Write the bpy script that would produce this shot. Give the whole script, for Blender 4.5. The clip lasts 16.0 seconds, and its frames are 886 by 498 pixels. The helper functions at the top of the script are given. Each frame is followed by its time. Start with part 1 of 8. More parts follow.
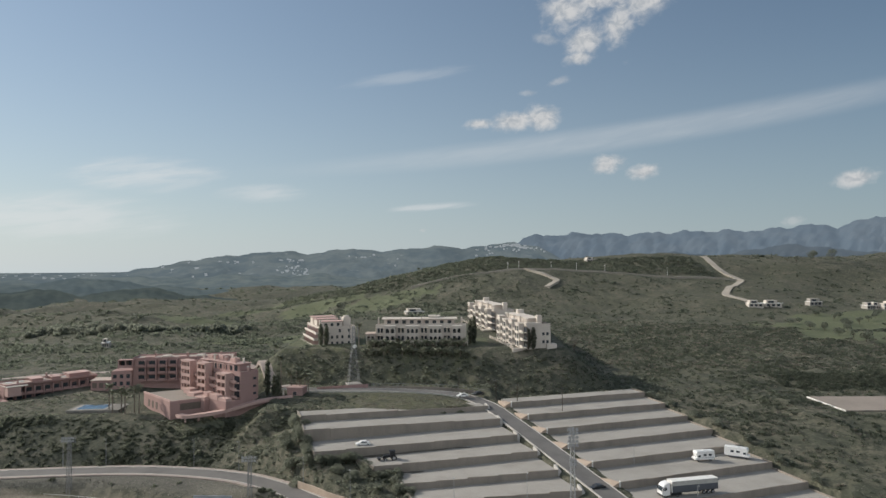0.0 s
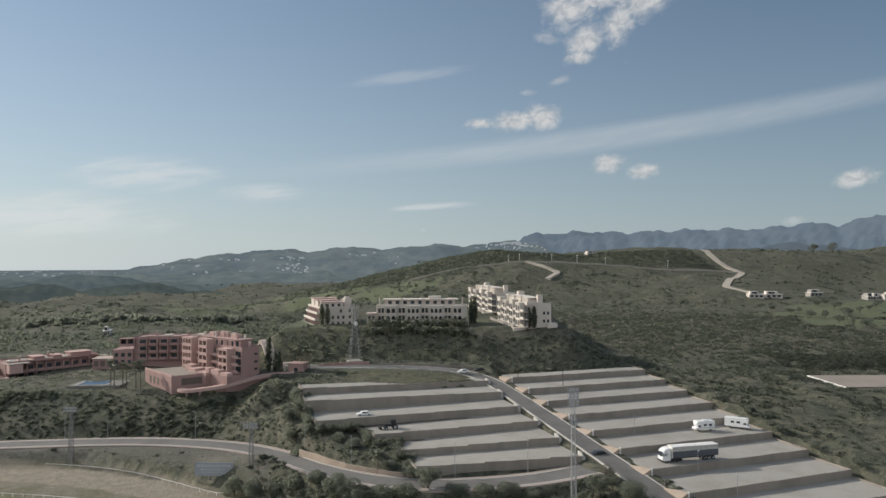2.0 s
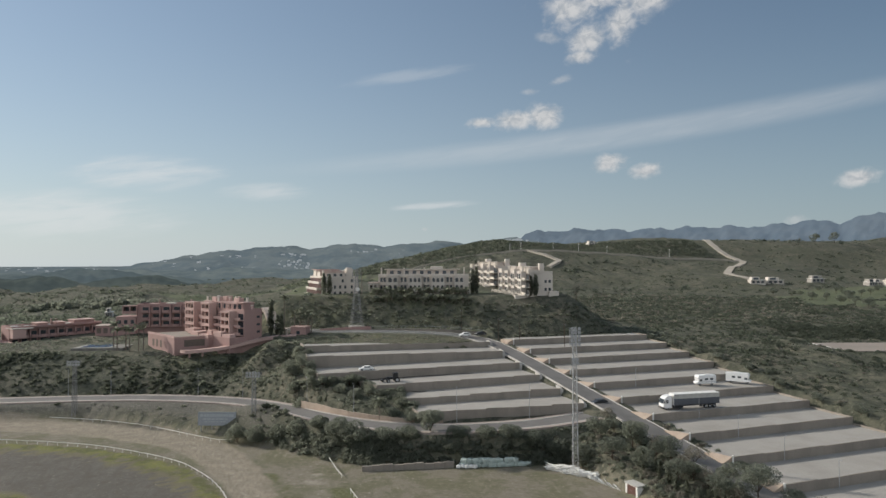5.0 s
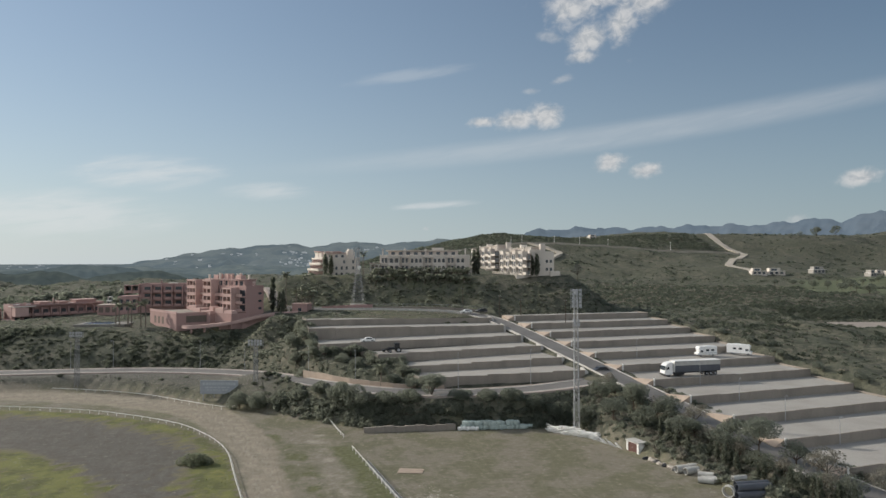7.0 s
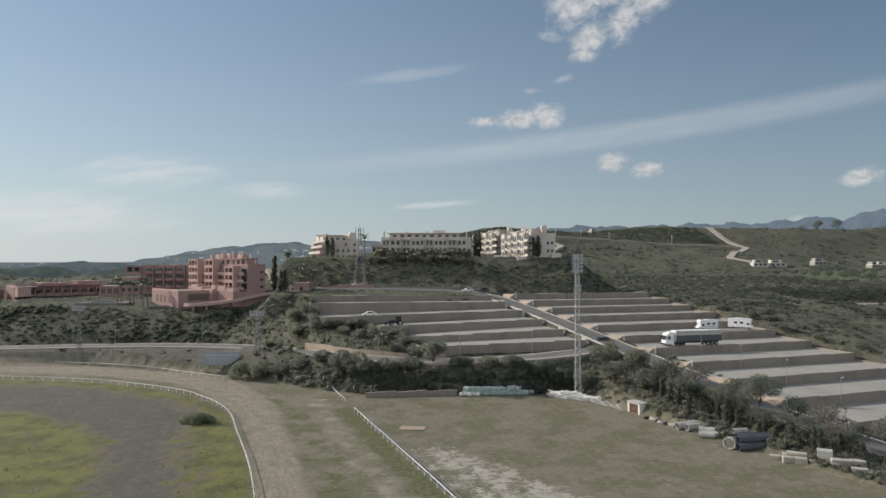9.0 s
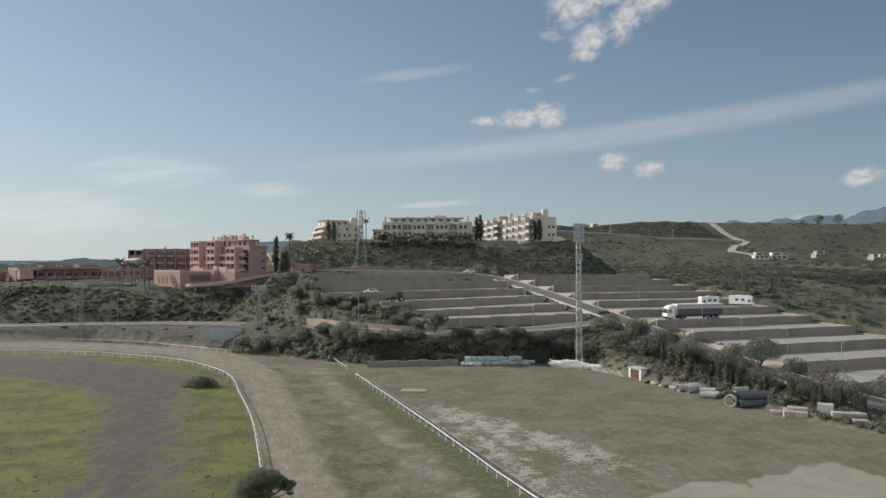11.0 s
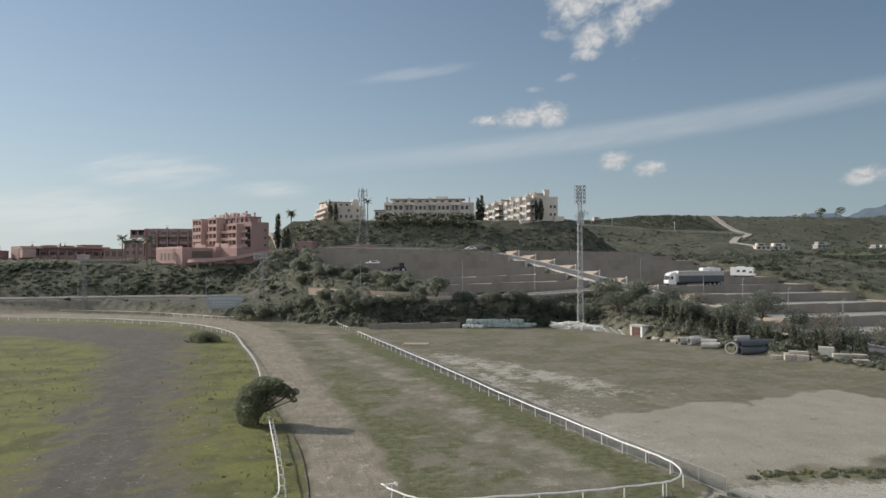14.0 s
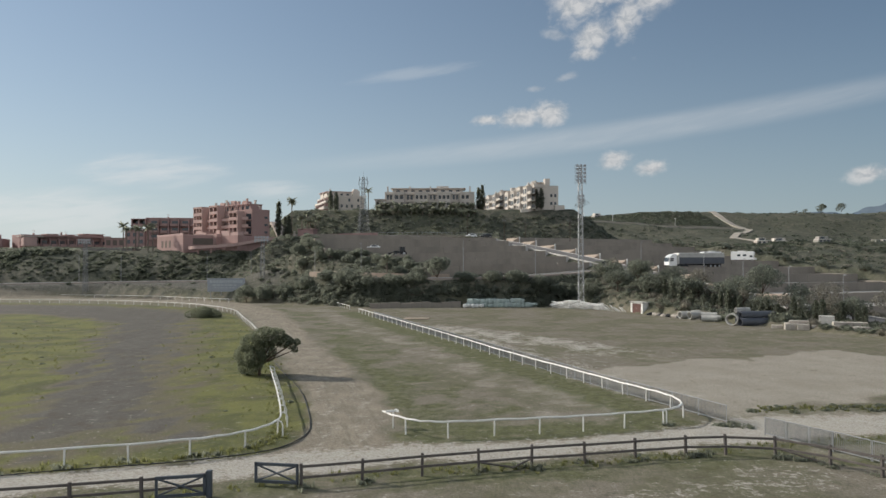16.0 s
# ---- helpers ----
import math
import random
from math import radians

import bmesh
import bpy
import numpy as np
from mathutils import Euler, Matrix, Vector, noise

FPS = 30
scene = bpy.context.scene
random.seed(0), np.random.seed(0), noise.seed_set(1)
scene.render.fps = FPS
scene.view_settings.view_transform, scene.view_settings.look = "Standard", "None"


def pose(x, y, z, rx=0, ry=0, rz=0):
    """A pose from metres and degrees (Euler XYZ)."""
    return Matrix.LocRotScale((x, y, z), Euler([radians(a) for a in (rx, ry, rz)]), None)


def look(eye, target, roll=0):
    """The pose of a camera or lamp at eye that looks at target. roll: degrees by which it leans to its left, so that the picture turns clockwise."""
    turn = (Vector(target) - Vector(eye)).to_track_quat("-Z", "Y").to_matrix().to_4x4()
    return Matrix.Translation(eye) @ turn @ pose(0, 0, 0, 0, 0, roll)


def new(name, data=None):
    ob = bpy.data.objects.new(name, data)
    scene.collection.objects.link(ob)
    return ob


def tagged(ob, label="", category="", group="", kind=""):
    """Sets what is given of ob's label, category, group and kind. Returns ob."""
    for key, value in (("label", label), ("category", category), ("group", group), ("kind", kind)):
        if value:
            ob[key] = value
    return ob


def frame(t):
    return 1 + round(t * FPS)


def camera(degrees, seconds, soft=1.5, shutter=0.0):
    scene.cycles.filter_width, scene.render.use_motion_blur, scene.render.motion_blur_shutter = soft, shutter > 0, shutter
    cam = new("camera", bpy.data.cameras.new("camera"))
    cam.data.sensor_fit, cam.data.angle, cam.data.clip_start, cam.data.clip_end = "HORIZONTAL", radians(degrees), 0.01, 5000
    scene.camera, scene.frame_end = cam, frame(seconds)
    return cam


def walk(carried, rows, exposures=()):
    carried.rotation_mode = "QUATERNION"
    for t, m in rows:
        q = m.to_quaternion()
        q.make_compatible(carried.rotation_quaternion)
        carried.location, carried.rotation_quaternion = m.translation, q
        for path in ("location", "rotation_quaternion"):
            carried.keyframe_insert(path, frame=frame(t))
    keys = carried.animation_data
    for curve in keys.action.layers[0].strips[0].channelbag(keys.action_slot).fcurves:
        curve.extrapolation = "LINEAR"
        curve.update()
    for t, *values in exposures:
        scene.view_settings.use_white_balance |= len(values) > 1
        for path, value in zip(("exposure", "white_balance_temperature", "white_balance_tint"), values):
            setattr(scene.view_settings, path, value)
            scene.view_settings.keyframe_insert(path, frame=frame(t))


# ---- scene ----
cam = camera(67.0, 16.0, 1.5)
# seconds, x, y, z in metres, then yaw, pitch and roll in degrees
ROWS = [
    (0.0, 0.00, 0.00, 68.58, -0.000, 1.408, 0.241),
    (0.5, -0.05, -0.06, 66.48, 0.008, 1.397, 0.231),
    (1.0, -0.09, -0.12, 64.32, 0.018, 1.386, 0.221),
    (1.5, -0.13, -0.18, 62.13, 0.030, 1.375, 0.212),
    (2.0, -0.17, -0.24, 59.92, 0.044, 1.365, 0.203),
    (2.5, -0.21, -0.30, 57.69, 0.059, 1.354, 0.195),
    (3.0, -0.25, -0.35, 55.45, 0.076, 1.343, 0.188),
    (3.5, -0.29, -0.41, 53.22, 0.095, 1.333, 0.181),
    (4.0, -0.33, -0.46, 50.99, 0.114, 1.323, 0.174),
    (4.5, -0.36, -0.51, 48.77, 0.135, 1.312, 0.168),
    (5.0, -0.40, -0.56, 46.58, 0.157, 1.302, 0.163),
    (5.5, -0.43, -0.61, 44.42, 0.179, 1.292, 0.158),
    (6.0, -0.46, -0.66, 42.28, 0.203, 1.281, 0.154),
    (6.5, -0.49, -0.70, 40.19, 0.227, 1.271, 0.151),
    (7.0, -0.52, -0.75, 38.14, 0.251, 1.261, 0.148),
    (7.5, -0.55, -0.79, 36.13, 0.276, 1.251, 0.145),
    (8.0, -0.57, -0.83, 34.18, 0.301, 1.241, 0.143),
    (8.5, -0.60, -0.87, 32.27, 0.326, 1.231, 0.142),
    (9.0, -0.62, -0.91, 30.43, 0.351, 1.221, 0.141),
    (9.5, -0.64, -0.95, 28.64, 0.375, 1.212, 0.141),
    (10.0, -0.66, -0.99, 26.90, 0.400, 1.202, 0.141),
    (10.5, -0.68, -1.03, 25.23, 0.424, 1.192, 0.142),
    (11.0, -0.70, -1.06, 23.62, 0.447, 1.183, 0.144),
    (11.5, -0.72, -1.09, 22.07, 0.470, 1.173, 0.146),
    (12.0, -0.74, -1.12, 20.58, 0.491, 1.164, 0.148),
    (12.5, -0.75, -1.16, 19.15, 0.512, 1.154, 0.151),
    (13.0, -0.77, -1.18, 17.78, 0.532, 1.145, 0.155),
    (13.5, -0.78, -1.21, 16.46, 0.550, 1.136, 0.159),
    (14.0, -0.79, -1.24, 15.19, 0.567, 1.126, 0.164),
    (14.5, -0.80, -1.26, 13.97, 0.582, 1.117, 0.169),
    (15.0, -0.81, -1.29, 12.80, 0.596, 1.108, 0.175),
    (15.5, -0.81, -1.31, 11.68, 0.608, 1.099, 0.182),
    (16.0, -0.82, -1.33, 10.59, 0.618, 1.090, 0.189),
]
walk(cam, [(t, pose(x, y, z, 90 + pitch, roll, yaw)) for t, x, y, z, yaw, pitch, roll in ROWS])

# ---- light ----
SUN_WAY = Vector((-0.82, 0.32, 0.475)).normalized()   # towards the sun: ahead and to the west
SUN_HEIGHT = math.asin(SUN_WAY.z)
SUN_TURN = math.atan2(SUN_WAY.x, SUN_WAY.y)

sun = new("sun", bpy.data.lights.new("sun", "SUN"))
sun.data.energy, sun.data.angle, sun.data.color = 3.95, radians(0.6), (1.0, 0.93, 0.83)
sun.matrix_world = look((0, 0, 200), Vector((0, 0, 200)) - SUN_WAY)

world = bpy.data.worlds.new("sky")
scene.world = world
world.use_nodes = True
wn, wl = world.node_tree.nodes, world.node_tree.links
wn.clear()


def wnode(kind, **values):
    n = wn.new(kind)
    for k, v in values.items():
        if k == "op":
            n.operation = v
        else:
            n.inputs[int(k[1:])].default_value = v
    return n


def wmath(op, a, b=None, clamp=False):
    n = wn.new("ShaderNodeMath")
    n.operation, n.use_clamp = op, clamp
    for i, v in enumerate((a, b)):
        if v is None:
            continue
        if isinstance(v, (int, float)):
            n.inputs[i].default_value = v
        else:
            wl.new(v, n.inputs[i])
    return n.outputs[0]


def wrange(v, a, b, smooth=True):
    n = wn.new("ShaderNodeMapRange")
    n.interpolation_type = "SMOOTHSTEP" if smooth else "LINEAR"
    wl.new(v, n.inputs[0])
    n.inputs[1].default_value, n.inputs[2].default_value = a, b
    return n.outputs[0]


def wmix(fac, a, b):
    n = wn.new("ShaderNodeMix")
    n.data_type = "RGBA"
    for s, v in ((n.inputs[0], fac), (n.inputs[6], a), (n.inputs[7], b)):
        if hasattr(v, "is_output"):
            wl.new(v, s)
        else:
            s.default_value = v
    return n.outputs[2]


sky = wn.new("ShaderNodeTexSky")
sky.sky_type, sky.sun_disc = "NISHITA", False
sky.sun_elevation, sky.sun_rotation = SUN_HEIGHT, SUN_TURN
sky.altitude, sky.air_density, sky.dust_density, sky.ozone_density = 100, 1.15, 0.25, 3.0
coord = wn.new("ShaderNodeTexCoord")
split = wn.new("ShaderNodeSeparateXYZ")
wl.new(coord.outputs["Generated"], split.inputs[0])
# bearing (degrees from straight ahead, clockwise) and height above the horizon (degrees)
bearing = wmath("MULTIPLY", wmath("ARCTAN2", split.outputs[0], split.outputs[1]), 57.2958)
height_deg = wmath("MULTIPLY", wmath("ARCSINE", split.outputs[2]), 57.2958)


def wcoords(sx, sy, turn=0.0):
    """Sky coordinates in degrees, scaled and turned, for a texture."""
    c, s = math.cos(radians(turn)), math.sin(radians(turn))
    u = wmath("ADD", wmath("MULTIPLY", bearing, c * sx), wmath("MULTIPLY", height_deg, s * sx))
    v = wmath("ADD", wmath("MULTIPLY", bearing, -s * sy), wmath("MULTIPLY", height_deg, c * sy))
    n = wn.new("ShaderNodeCombineXYZ")
    wl.new(u, n.inputs[0])
    wl.new(v, n.inputs[1])
    return n.outputs[0]


def wnoise(co, scale, detail, rough=0.55, distort=0.0):
    n = wn.new("ShaderNodeTexNoise")
    wl.new(co, n.inputs["Vector"])
    n.inputs["Scale"].default_value, n.inputs["Detail"].default_value = scale, detail
    n.inputs["Roughness"].default_value, n.inputs["Distortion"].default_value = rough, distort
    return n.outputs[0]


def ellipse(b, h, wb, wh, tilt=0.0):
    """1 in the middle of an oval of the sky, 0 at its rim and beyond."""
    c, s = math.cos(radians(tilt)), math.sin(radians(tilt))
    db, dh = wmath("SUBTRACT", bearing, b), wmath("SUBTRACT", height_deg, h)
    u = wmath("DIVIDE", wmath("ADD", wmath("MULTIPLY", db, c), wmath("MULTIPLY", dh, s)), wb)
    v = wmath("DIVIDE", wmath("SUBTRACT", wmath("MULTIPLY", dh, c), wmath("MULTIPLY", db, s)), wh)
    return wmath("SUBTRACT", 1.0, wmath("SQRT", wmath("ADD", wmath("MULTIPLY", u, u), wmath("MULTIPLY", v, v))), clamp=True)


puff = wnoise(wcoords(1, 1.4), 0.42, 6, 0.58, 0.3)
fine = wnoise(wcoords(1, 1.3), 1.1, 6, 0.6, 0.5)
grain = wmath("ADD", wmath("MULTIPLY", puff, 0.7), wmath("MULTIPLY", fine, 0.3))
total = None
# small fair-weather clouds: bearing, height, half width, half height, tilt
for b, h, wb, wh, tilt in ((10.8, 20.6, 3.4, 2.4, 15), (12.1, 18.3, 2.7, 2.1, 50), (11.6, 17.0, 1.9, 0.9, 12), (14.9, 19.4, 1.9, 2.7, -15), (17.0, 20.6, 2.8, 1.9, 12), (13.2, 21.4, 3.4, 1.4, 0), (8.9, 18.6, 1.6, 0.6, -8), (10.0, 15.2, 1.5, 0.5, 14), (7.3, 14.4, 1.2, 0.4, 4),
                           (3.4, 12.0, 2.2, 0.7, 4), (6.2, 12.1, 3.6, 1.2, 2), (8.4, 12.2, 2.6, 1.6, 0),
                           (13.9, 8.3, 2.1, 1.1, 12), (16.8, 7.6, 2.0, 0.95, 10), (31.8, 6.2, 2.4, 1.0, 8), (27.6, 3.3, 1.2, 0.6, 15),
                           (-1.7, 3.0, 0.5, 0.3, 0)):
    blob = wrange(wmath("ADD", wmath("MULTIPLY", ellipse(b, h, wb, wh, tilt), 1.25), wmath("MULTIPLY", wmath("SUBTRACT", grain, 0.5), 2.1)), 0.18, 1.12)
    if wb * wh < 1.0:
        blob = wmath("MULTIPLY", blob, 0.4)
    blob = wmath("MULTIPLY", blob, wrange(ellipse(b, h, wb * 1.5, wh * 1.5, tilt), 0.0, 0.25))
    total = blob if total is None else wmath("MAXIMUM", total, blob)
# thin high streaks
streak = wnoise(wcoords(0.25, 1.6, 9), 0.8, 6, 0.6, 0.4)
band = ellipse(16.0, 10.65, 36.0, 1.4, 5.3)
high = wmath("MULTIPLY", wrange(band, 0.0, 0.75), wmath("ADD", 0.16, wmath("MULTIPLY", streak, 0.66)))
for b, h, wb, wh, tilt, k in ((-24, 7.2, 9, 2.2, 2, 1.0), (-15, 6.0, 6, 1.2, 2, 0.8), (-1, 5.0, 6, 0.55, 4, 1.0), (-3, 15.8, 9, 0.9, 8, 0.4), (-30, 3.8, 14, 3.0, 0, 0.9)):
    wisp = wmath("MULTIPLY", wrange(wmath("MULTIPLY", ellipse(b, h, wb, wh, tilt), streak), 0.12, 0.5), k * 1.0)
    high = wmath("MAXIMUM", high, wisp)
# pale haze low over the land, within the view brighter towards the sun
west = wrange(bearing, 40.0, -45.0, False)
haze_colour = wmix(west, (3.0, 3.85, 4.45, 1), (6.0, 6.75, 7.1, 1))
# still brighter unseen sky to the sides and behind, added as fill light
away = wrange(wmath("ABSOLUTE", bearing), 50.0, 120.0)
haze_colour = wmix(away, haze_colour, (8.3, 8.8, 9.2, 1))
low = wmath("POWER", wrange(height_deg, 30.0, -2.0, False), 2.6)
low = wmath("MAXIMUM", low, wmath("MULTIPLY", away, wrange(height_deg, 80.0, 0.0, False)))
dull = wmix(0.45, sky.outputs[0], wmix(west, (0.82, 1.22, 1.72, 1), (3.7, 4.4, 5.0, 1)))
hazy = wmix(wmath("MULTIPLY", low, 0.97), dull, haze_colour)
# the bright air round the sun, out of view, added as soft fill
dot = None
for i, q in enumerate(SUN_WAY):
    term = wmath("MULTIPLY", split.outputs[i], float(q))
    dot = term if dot is None else wmath("ADD", dot, term)
glow = wmath("POWER", wrange(dot, 0.845, 1.0, False), 1.7)
hazy = wmix(wmath("MULTIPLY", glow, 0.9), hazy, (34.0, 32.0, 29.0, 1))
veil = wmix(wmath("MULTIPLY", high, 0.6), hazy, wmix(west, (5.6, 5.9, 6.2, 1), (7.4, 7.6, 7.6, 1)))
under = wrange(fine, 0.35, 0.62)
lit = wmix(under, (4.4, 4.65, 4.9, 1), (6.3, 6.3, 6.3, 1))
full_sky = wmix(wmath("MULTIPLY", total, 0.9), veil, lit)
back = wn.new("ShaderNodeBackground")
wl.new(full_sky, back.inputs[0])
back.inputs[1].default_value = 0.10
wl.new(back.outputs[0], wn.new("ShaderNodeOutputWorld").inputs[0])
scene.view_settings.exposure = 0.0

# ---- materials ----
class Graph:
    """Short hand for building one material's nodes."""

    def __init__(self, name):
        self.m = bpy.data.materials.new(name)
        self.m.use_nodes = True
        self.n, self.l = self.m.node_tree.nodes, self.m.node_tree.links
        self.bsdf = self.n["Principled BSDF"]
        self.co = self.n.new("ShaderNodeTexCoord").outputs["Object"]

    def put(self, socket, v):
        if hasattr(v, "is_output"):
            self.l.new(v, socket)
        else:
            socket.default_value = v

    def noise(self, scale, detail=4, rough=0.55, distort=0.0, co=None, stretch=None):
        co = co or self.co
        if stretch:
            mp = self.n.new("ShaderNodeMapping")
            mp.inputs["Scale"].default_value = stretch
            self.l.new(co, mp.inputs[0])
            co = mp.outputs[0]
        t = self.n.new("ShaderNodeTexNoise")
        self.l.new(co, t.inputs["Vector"])
        t.inputs["Scale"].default_value, t.inputs["Detail"].default_value = scale, detail
        t.inputs["Roughness"].default_value, t.inputs["Distortion"].default_value = rough, distort
        return t.outputs[0]

    def range(self, v, a, b, c=0.0, d=1.0):
        r = self.n.new("ShaderNodeMapRange")
        r.interpolation_type = "SMOOTHSTEP"
        self.put(r.inputs[0], v)
        for i, x in enumerate((a, b, c, d)):
            r.inputs[i + 1].default_value = x
        return r.outputs[0]

    def math(self, op, a, b=0.0, clamp=False):
        q = self.n.new("ShaderNodeMath")
        q.operation, q.use_clamp = op, clamp
        self.put(q.inputs[0], a)
        self.put(q.inputs[1], b)
        return q.outputs[0]

    def mix(self, fac, a, b, blend="MIX"):
        q = self.n.new("ShaderNodeMix")
        q.data_type, q.blend_type = "RGBA", blend
        self.put(q.inputs[0], fac)
        self.put(q.inputs[6], a if hasattr(a, "is_output") else (*a, 1))
        self.put(q.inputs[7], b if hasattr(b, "is_output") else (*b, 1))
        return q.outputs[2]

    def bump(self, v, strength, distance):
        b = self.n.new("ShaderNodeBump")
        b.inputs["Strength"].default_value, b.inputs["Distance"].default_value = strength, distance
        self.l.new(v, b.inputs["Height"])
        self.l.new(b.outputs[0], self.bsdf.inputs["Normal"])

    def attr(self, name):
        a = self.n.new("ShaderNodeAttribute")
        a.attribute_name = name
        s = self.n.new("ShaderNodeSeparateColor")
        self.l.new(a.outputs["Color"], s.inputs[0])
        return s.outputs

    def done(self, colour, rough=0.9, metal=0.0, spec=0.3):
        self.put(self.bsdf.inputs["Base Color"], colour if hasattr(colour, "is_output") else (*colour, 1))
        self.put(self.bsdf.inputs["Roughness"], rough)
        self.bsdf.inputs["Metallic"].default_value = metal
        self.bsdf.inputs["Specular IOR Level"].default_value = spec
        return self.m


def surface(name, colour, stain=None, scale=0.5, fine=8.0, amount=0.5, rough=0.85, bump=0.15, metal=0.0, spec=0.3, per_object=0.0, streaks=False):
    """A plain surface with broad stains and a fine grain."""
    g = Graph(name)
    stain = stain or tuple(c * 0.62 for c in colour)
    broad = g.range(g.noise(scale, 5, 0.6, stretch=(1, 1, 0.25) if streaks else None), 0.38, 0.72)
    c = g.mix(g.math("MULTIPLY", broad, amount), colour, stain)
    grain = g.noise(fine, 4, 0.65)
    c = g.mix(g.range(grain, 0.3, 0.7, 0.0, 0.22), c, tuple(x * 0.5 for x in colour))
    if per_object:
        r = g.n.new("ShaderNodeObjectInfo").outputs["Random"]
        c = g.mix(g.math("MULTIPLY", r, per_object), c, tuple(x * 0.55 for x in colour))
    if bump:
        g.bump(grain, bump, 0.02)
    return g.done(c, rough, metal, spec)


def foliage(name, dark, light):
    """Leaves: each clump has a shade of its own, leaves let a little light through."""
    g = Graph(name)
    r = g.n.new("ShaderNodeNewGeometry").outputs["Random Per Island"]
    broad = g.noise(0.12, 3)
    c = g.mix(g.math("ADD", g.math("MULTIPLY", r, 0.65), g.math("MULTIPLY", broad, 0.4), clamp=True), dark, light)
    m = g.done(c, 0.65, 0.0, 0.25)
    thin = g.n.new("ShaderNodeBsdfTranslucent")
    g.l.new(g.mix(0.35, c, tuple(min(1.0, 2.2 * q) for q in light)), thin.inputs[0])
    both = g.n.new("ShaderNodeMixShader")
    both.inputs[0].default_value = 0.66
    g.l.new(g.bsdf.outputs[0], both.inputs[1])
    g.l.new(thin.outputs[0], both.inputs[2])
    g.l.new(both.outputs[0], g.n["Material Output"].inputs[0])
    return m


M = {}
M["concrete"] = surface("pale_concrete", (0.345, 0.327, 0.298), (0.25, 0.232, 0.205), 0.12, 2.5, 0.6)
M["wall"] = surface("retaining_wall", (0.285, 0.25, 0.213), (0.195, 0.172, 0.148), 0.22, 3.0, 0.7, per_object=0.05, streaks=True)
# dark tone at the wall feet, for the wall's shadow and some dirt
M["shade_dirt"] = surface("wall_shade_and_dirt", (0.125, 0.112, 0.092), (0.075, 0.07, 0.055), 0.8, 5.0, 0.7)
M["ochre"] = surface("ochre_earth", (0.43, 0.345, 0.275), (0.34, 0.27, 0.215), 0.5, 4.0, 0.7)
M["asphalt"] = surface("worn_asphalt", (0.165, 0.158, 0.150), (0.115, 0.110, 0.105), 0.15, 6.0, 0.7, bump=0.1)
M["pavement"] = surface("pinkish_pavement", (0.36, 0.305, 0.27), (0.28, 0.235, 0.205), 0.4, 3.0, 0.6)
M["kerb"] = surface("kerb_stone", (0.48, 0.46, 0.43), None, 0.7, 6.0, 0.5)
M["render_white"] = surface("white_render", (0.60, 0.545, 0.485), (0.47, 0.415, 0.365), 0.16, 3.0, 0.5, streaks=True)
M["render_red"] = surface("terracotta_render", (0.375, 0.245, 0.225), (0.30, 0.195, 0.178), 0.15, 3.0, 0.6, streaks=True)
M["render_pink"] = surface("pale_terracotta_render", (0.50, 0.345, 0.31), (0.41, 0.28, 0.25), 0.2, 3.0, 0.5)
# recess tones: the shade inside balconies and openings is put into the colour
M["recess"] = surface("painted_recess_shade", (0.16, 0.13, 0.11), None, 0.8, 3.0, 0.5)
M["recess_pale"] = surface("painted_balcony_shade", (0.34, 0.29, 0.25), (0.27, 0.225, 0.195), 0.4, 3.0, 0.5)
M["rooftile"] = surface("roof_terrace_tile", (0.47, 0.385, 0.335), None, 0.3, 3.0, 0.6)
M["glass"] = Graph("window_glass").done((0.04, 0.05, 0.06), 0.08, 0.0, 0.6)
M["white_paint"] = surface("white_paint", (0.78, 0.77, 0.74), (0.55, 0.52, 0.47), 1.2, 9.0, 0.5, 0.5, 0.05)
M["steel"] = surface("galvanised_steel", (0.40, 0.41, 0.42), (0.28, 0.27, 0.26), 1.0, 8.0, 0.5, 0.5, 0.05, 0.5)
M["old_steel"] = surface("dull_grey_steel", (0.25, 0.255, 0.26), (0.18, 0.18, 0.18), 1.0, 8.0, 0.5, 0.6, 0.05, 0.3)
M["dark_wood"] = surface("weathered_dark_timber", (0.105, 0.092, 0.085), (0.17, 0.15, 0.135), 1.5, 14.0, 0.7, 0.8)
M["blue_steel"] = surface("blue_grey_paint", (0.085, 0.098, 0.115), (0.05, 0.056, 0.066), 1.5, 9.0, 0.6, 0.55)
M["bark"] = surface("bark", (0.11, 0.08, 0.06), (0.05, 0.04, 0.03), 3.0, 20.0, 0.7)
M["palm_trunk"] = surface("palm_trunk", (0.20, 0.17, 0.14), (0.12, 0.10, 0.08), 2.0, 12.0, 0.7)
M["leaf"] = foliage("olive_leaves", (0.132, 0.145, 0.118), (0.178, 0.190, 0.150))
M["scrub"] = foliage("scrub_leaves", (0.130, 0.141, 0.112), (0.190, 0.202, 0.156))
M["dry_scrub"] = foliage("dry_scrub_leaves", (0.130, 0.124, 0.106), (0.215, 0.202, 0.164))
M["dark_scrub"] = foliage("dark_scrub_leaves", (0.056, 0.066, 0.050), (0.108, 0.120, 0.088))
# grey-green leaves of the far woods, with haze put into their colour
M["haze_leaf"] = foliage("hazy_far_leaves", (0.076, 0.090, 0.070), (0.116, 0.130, 0.098))
M["cypress"] = foliage("cypress_leaves", (0.080, 0.090, 0.070), (0.140, 0.150, 0.112))
M["palm"] = foliage("palm_leaves", (0.120, 0.132, 0.100), (0.235, 0.245, 0.185))
M["grass_tuft"] = foliage("grass_tufts", (0.095, 0.100, 0.035), (0.185, 0.180, 0.065))
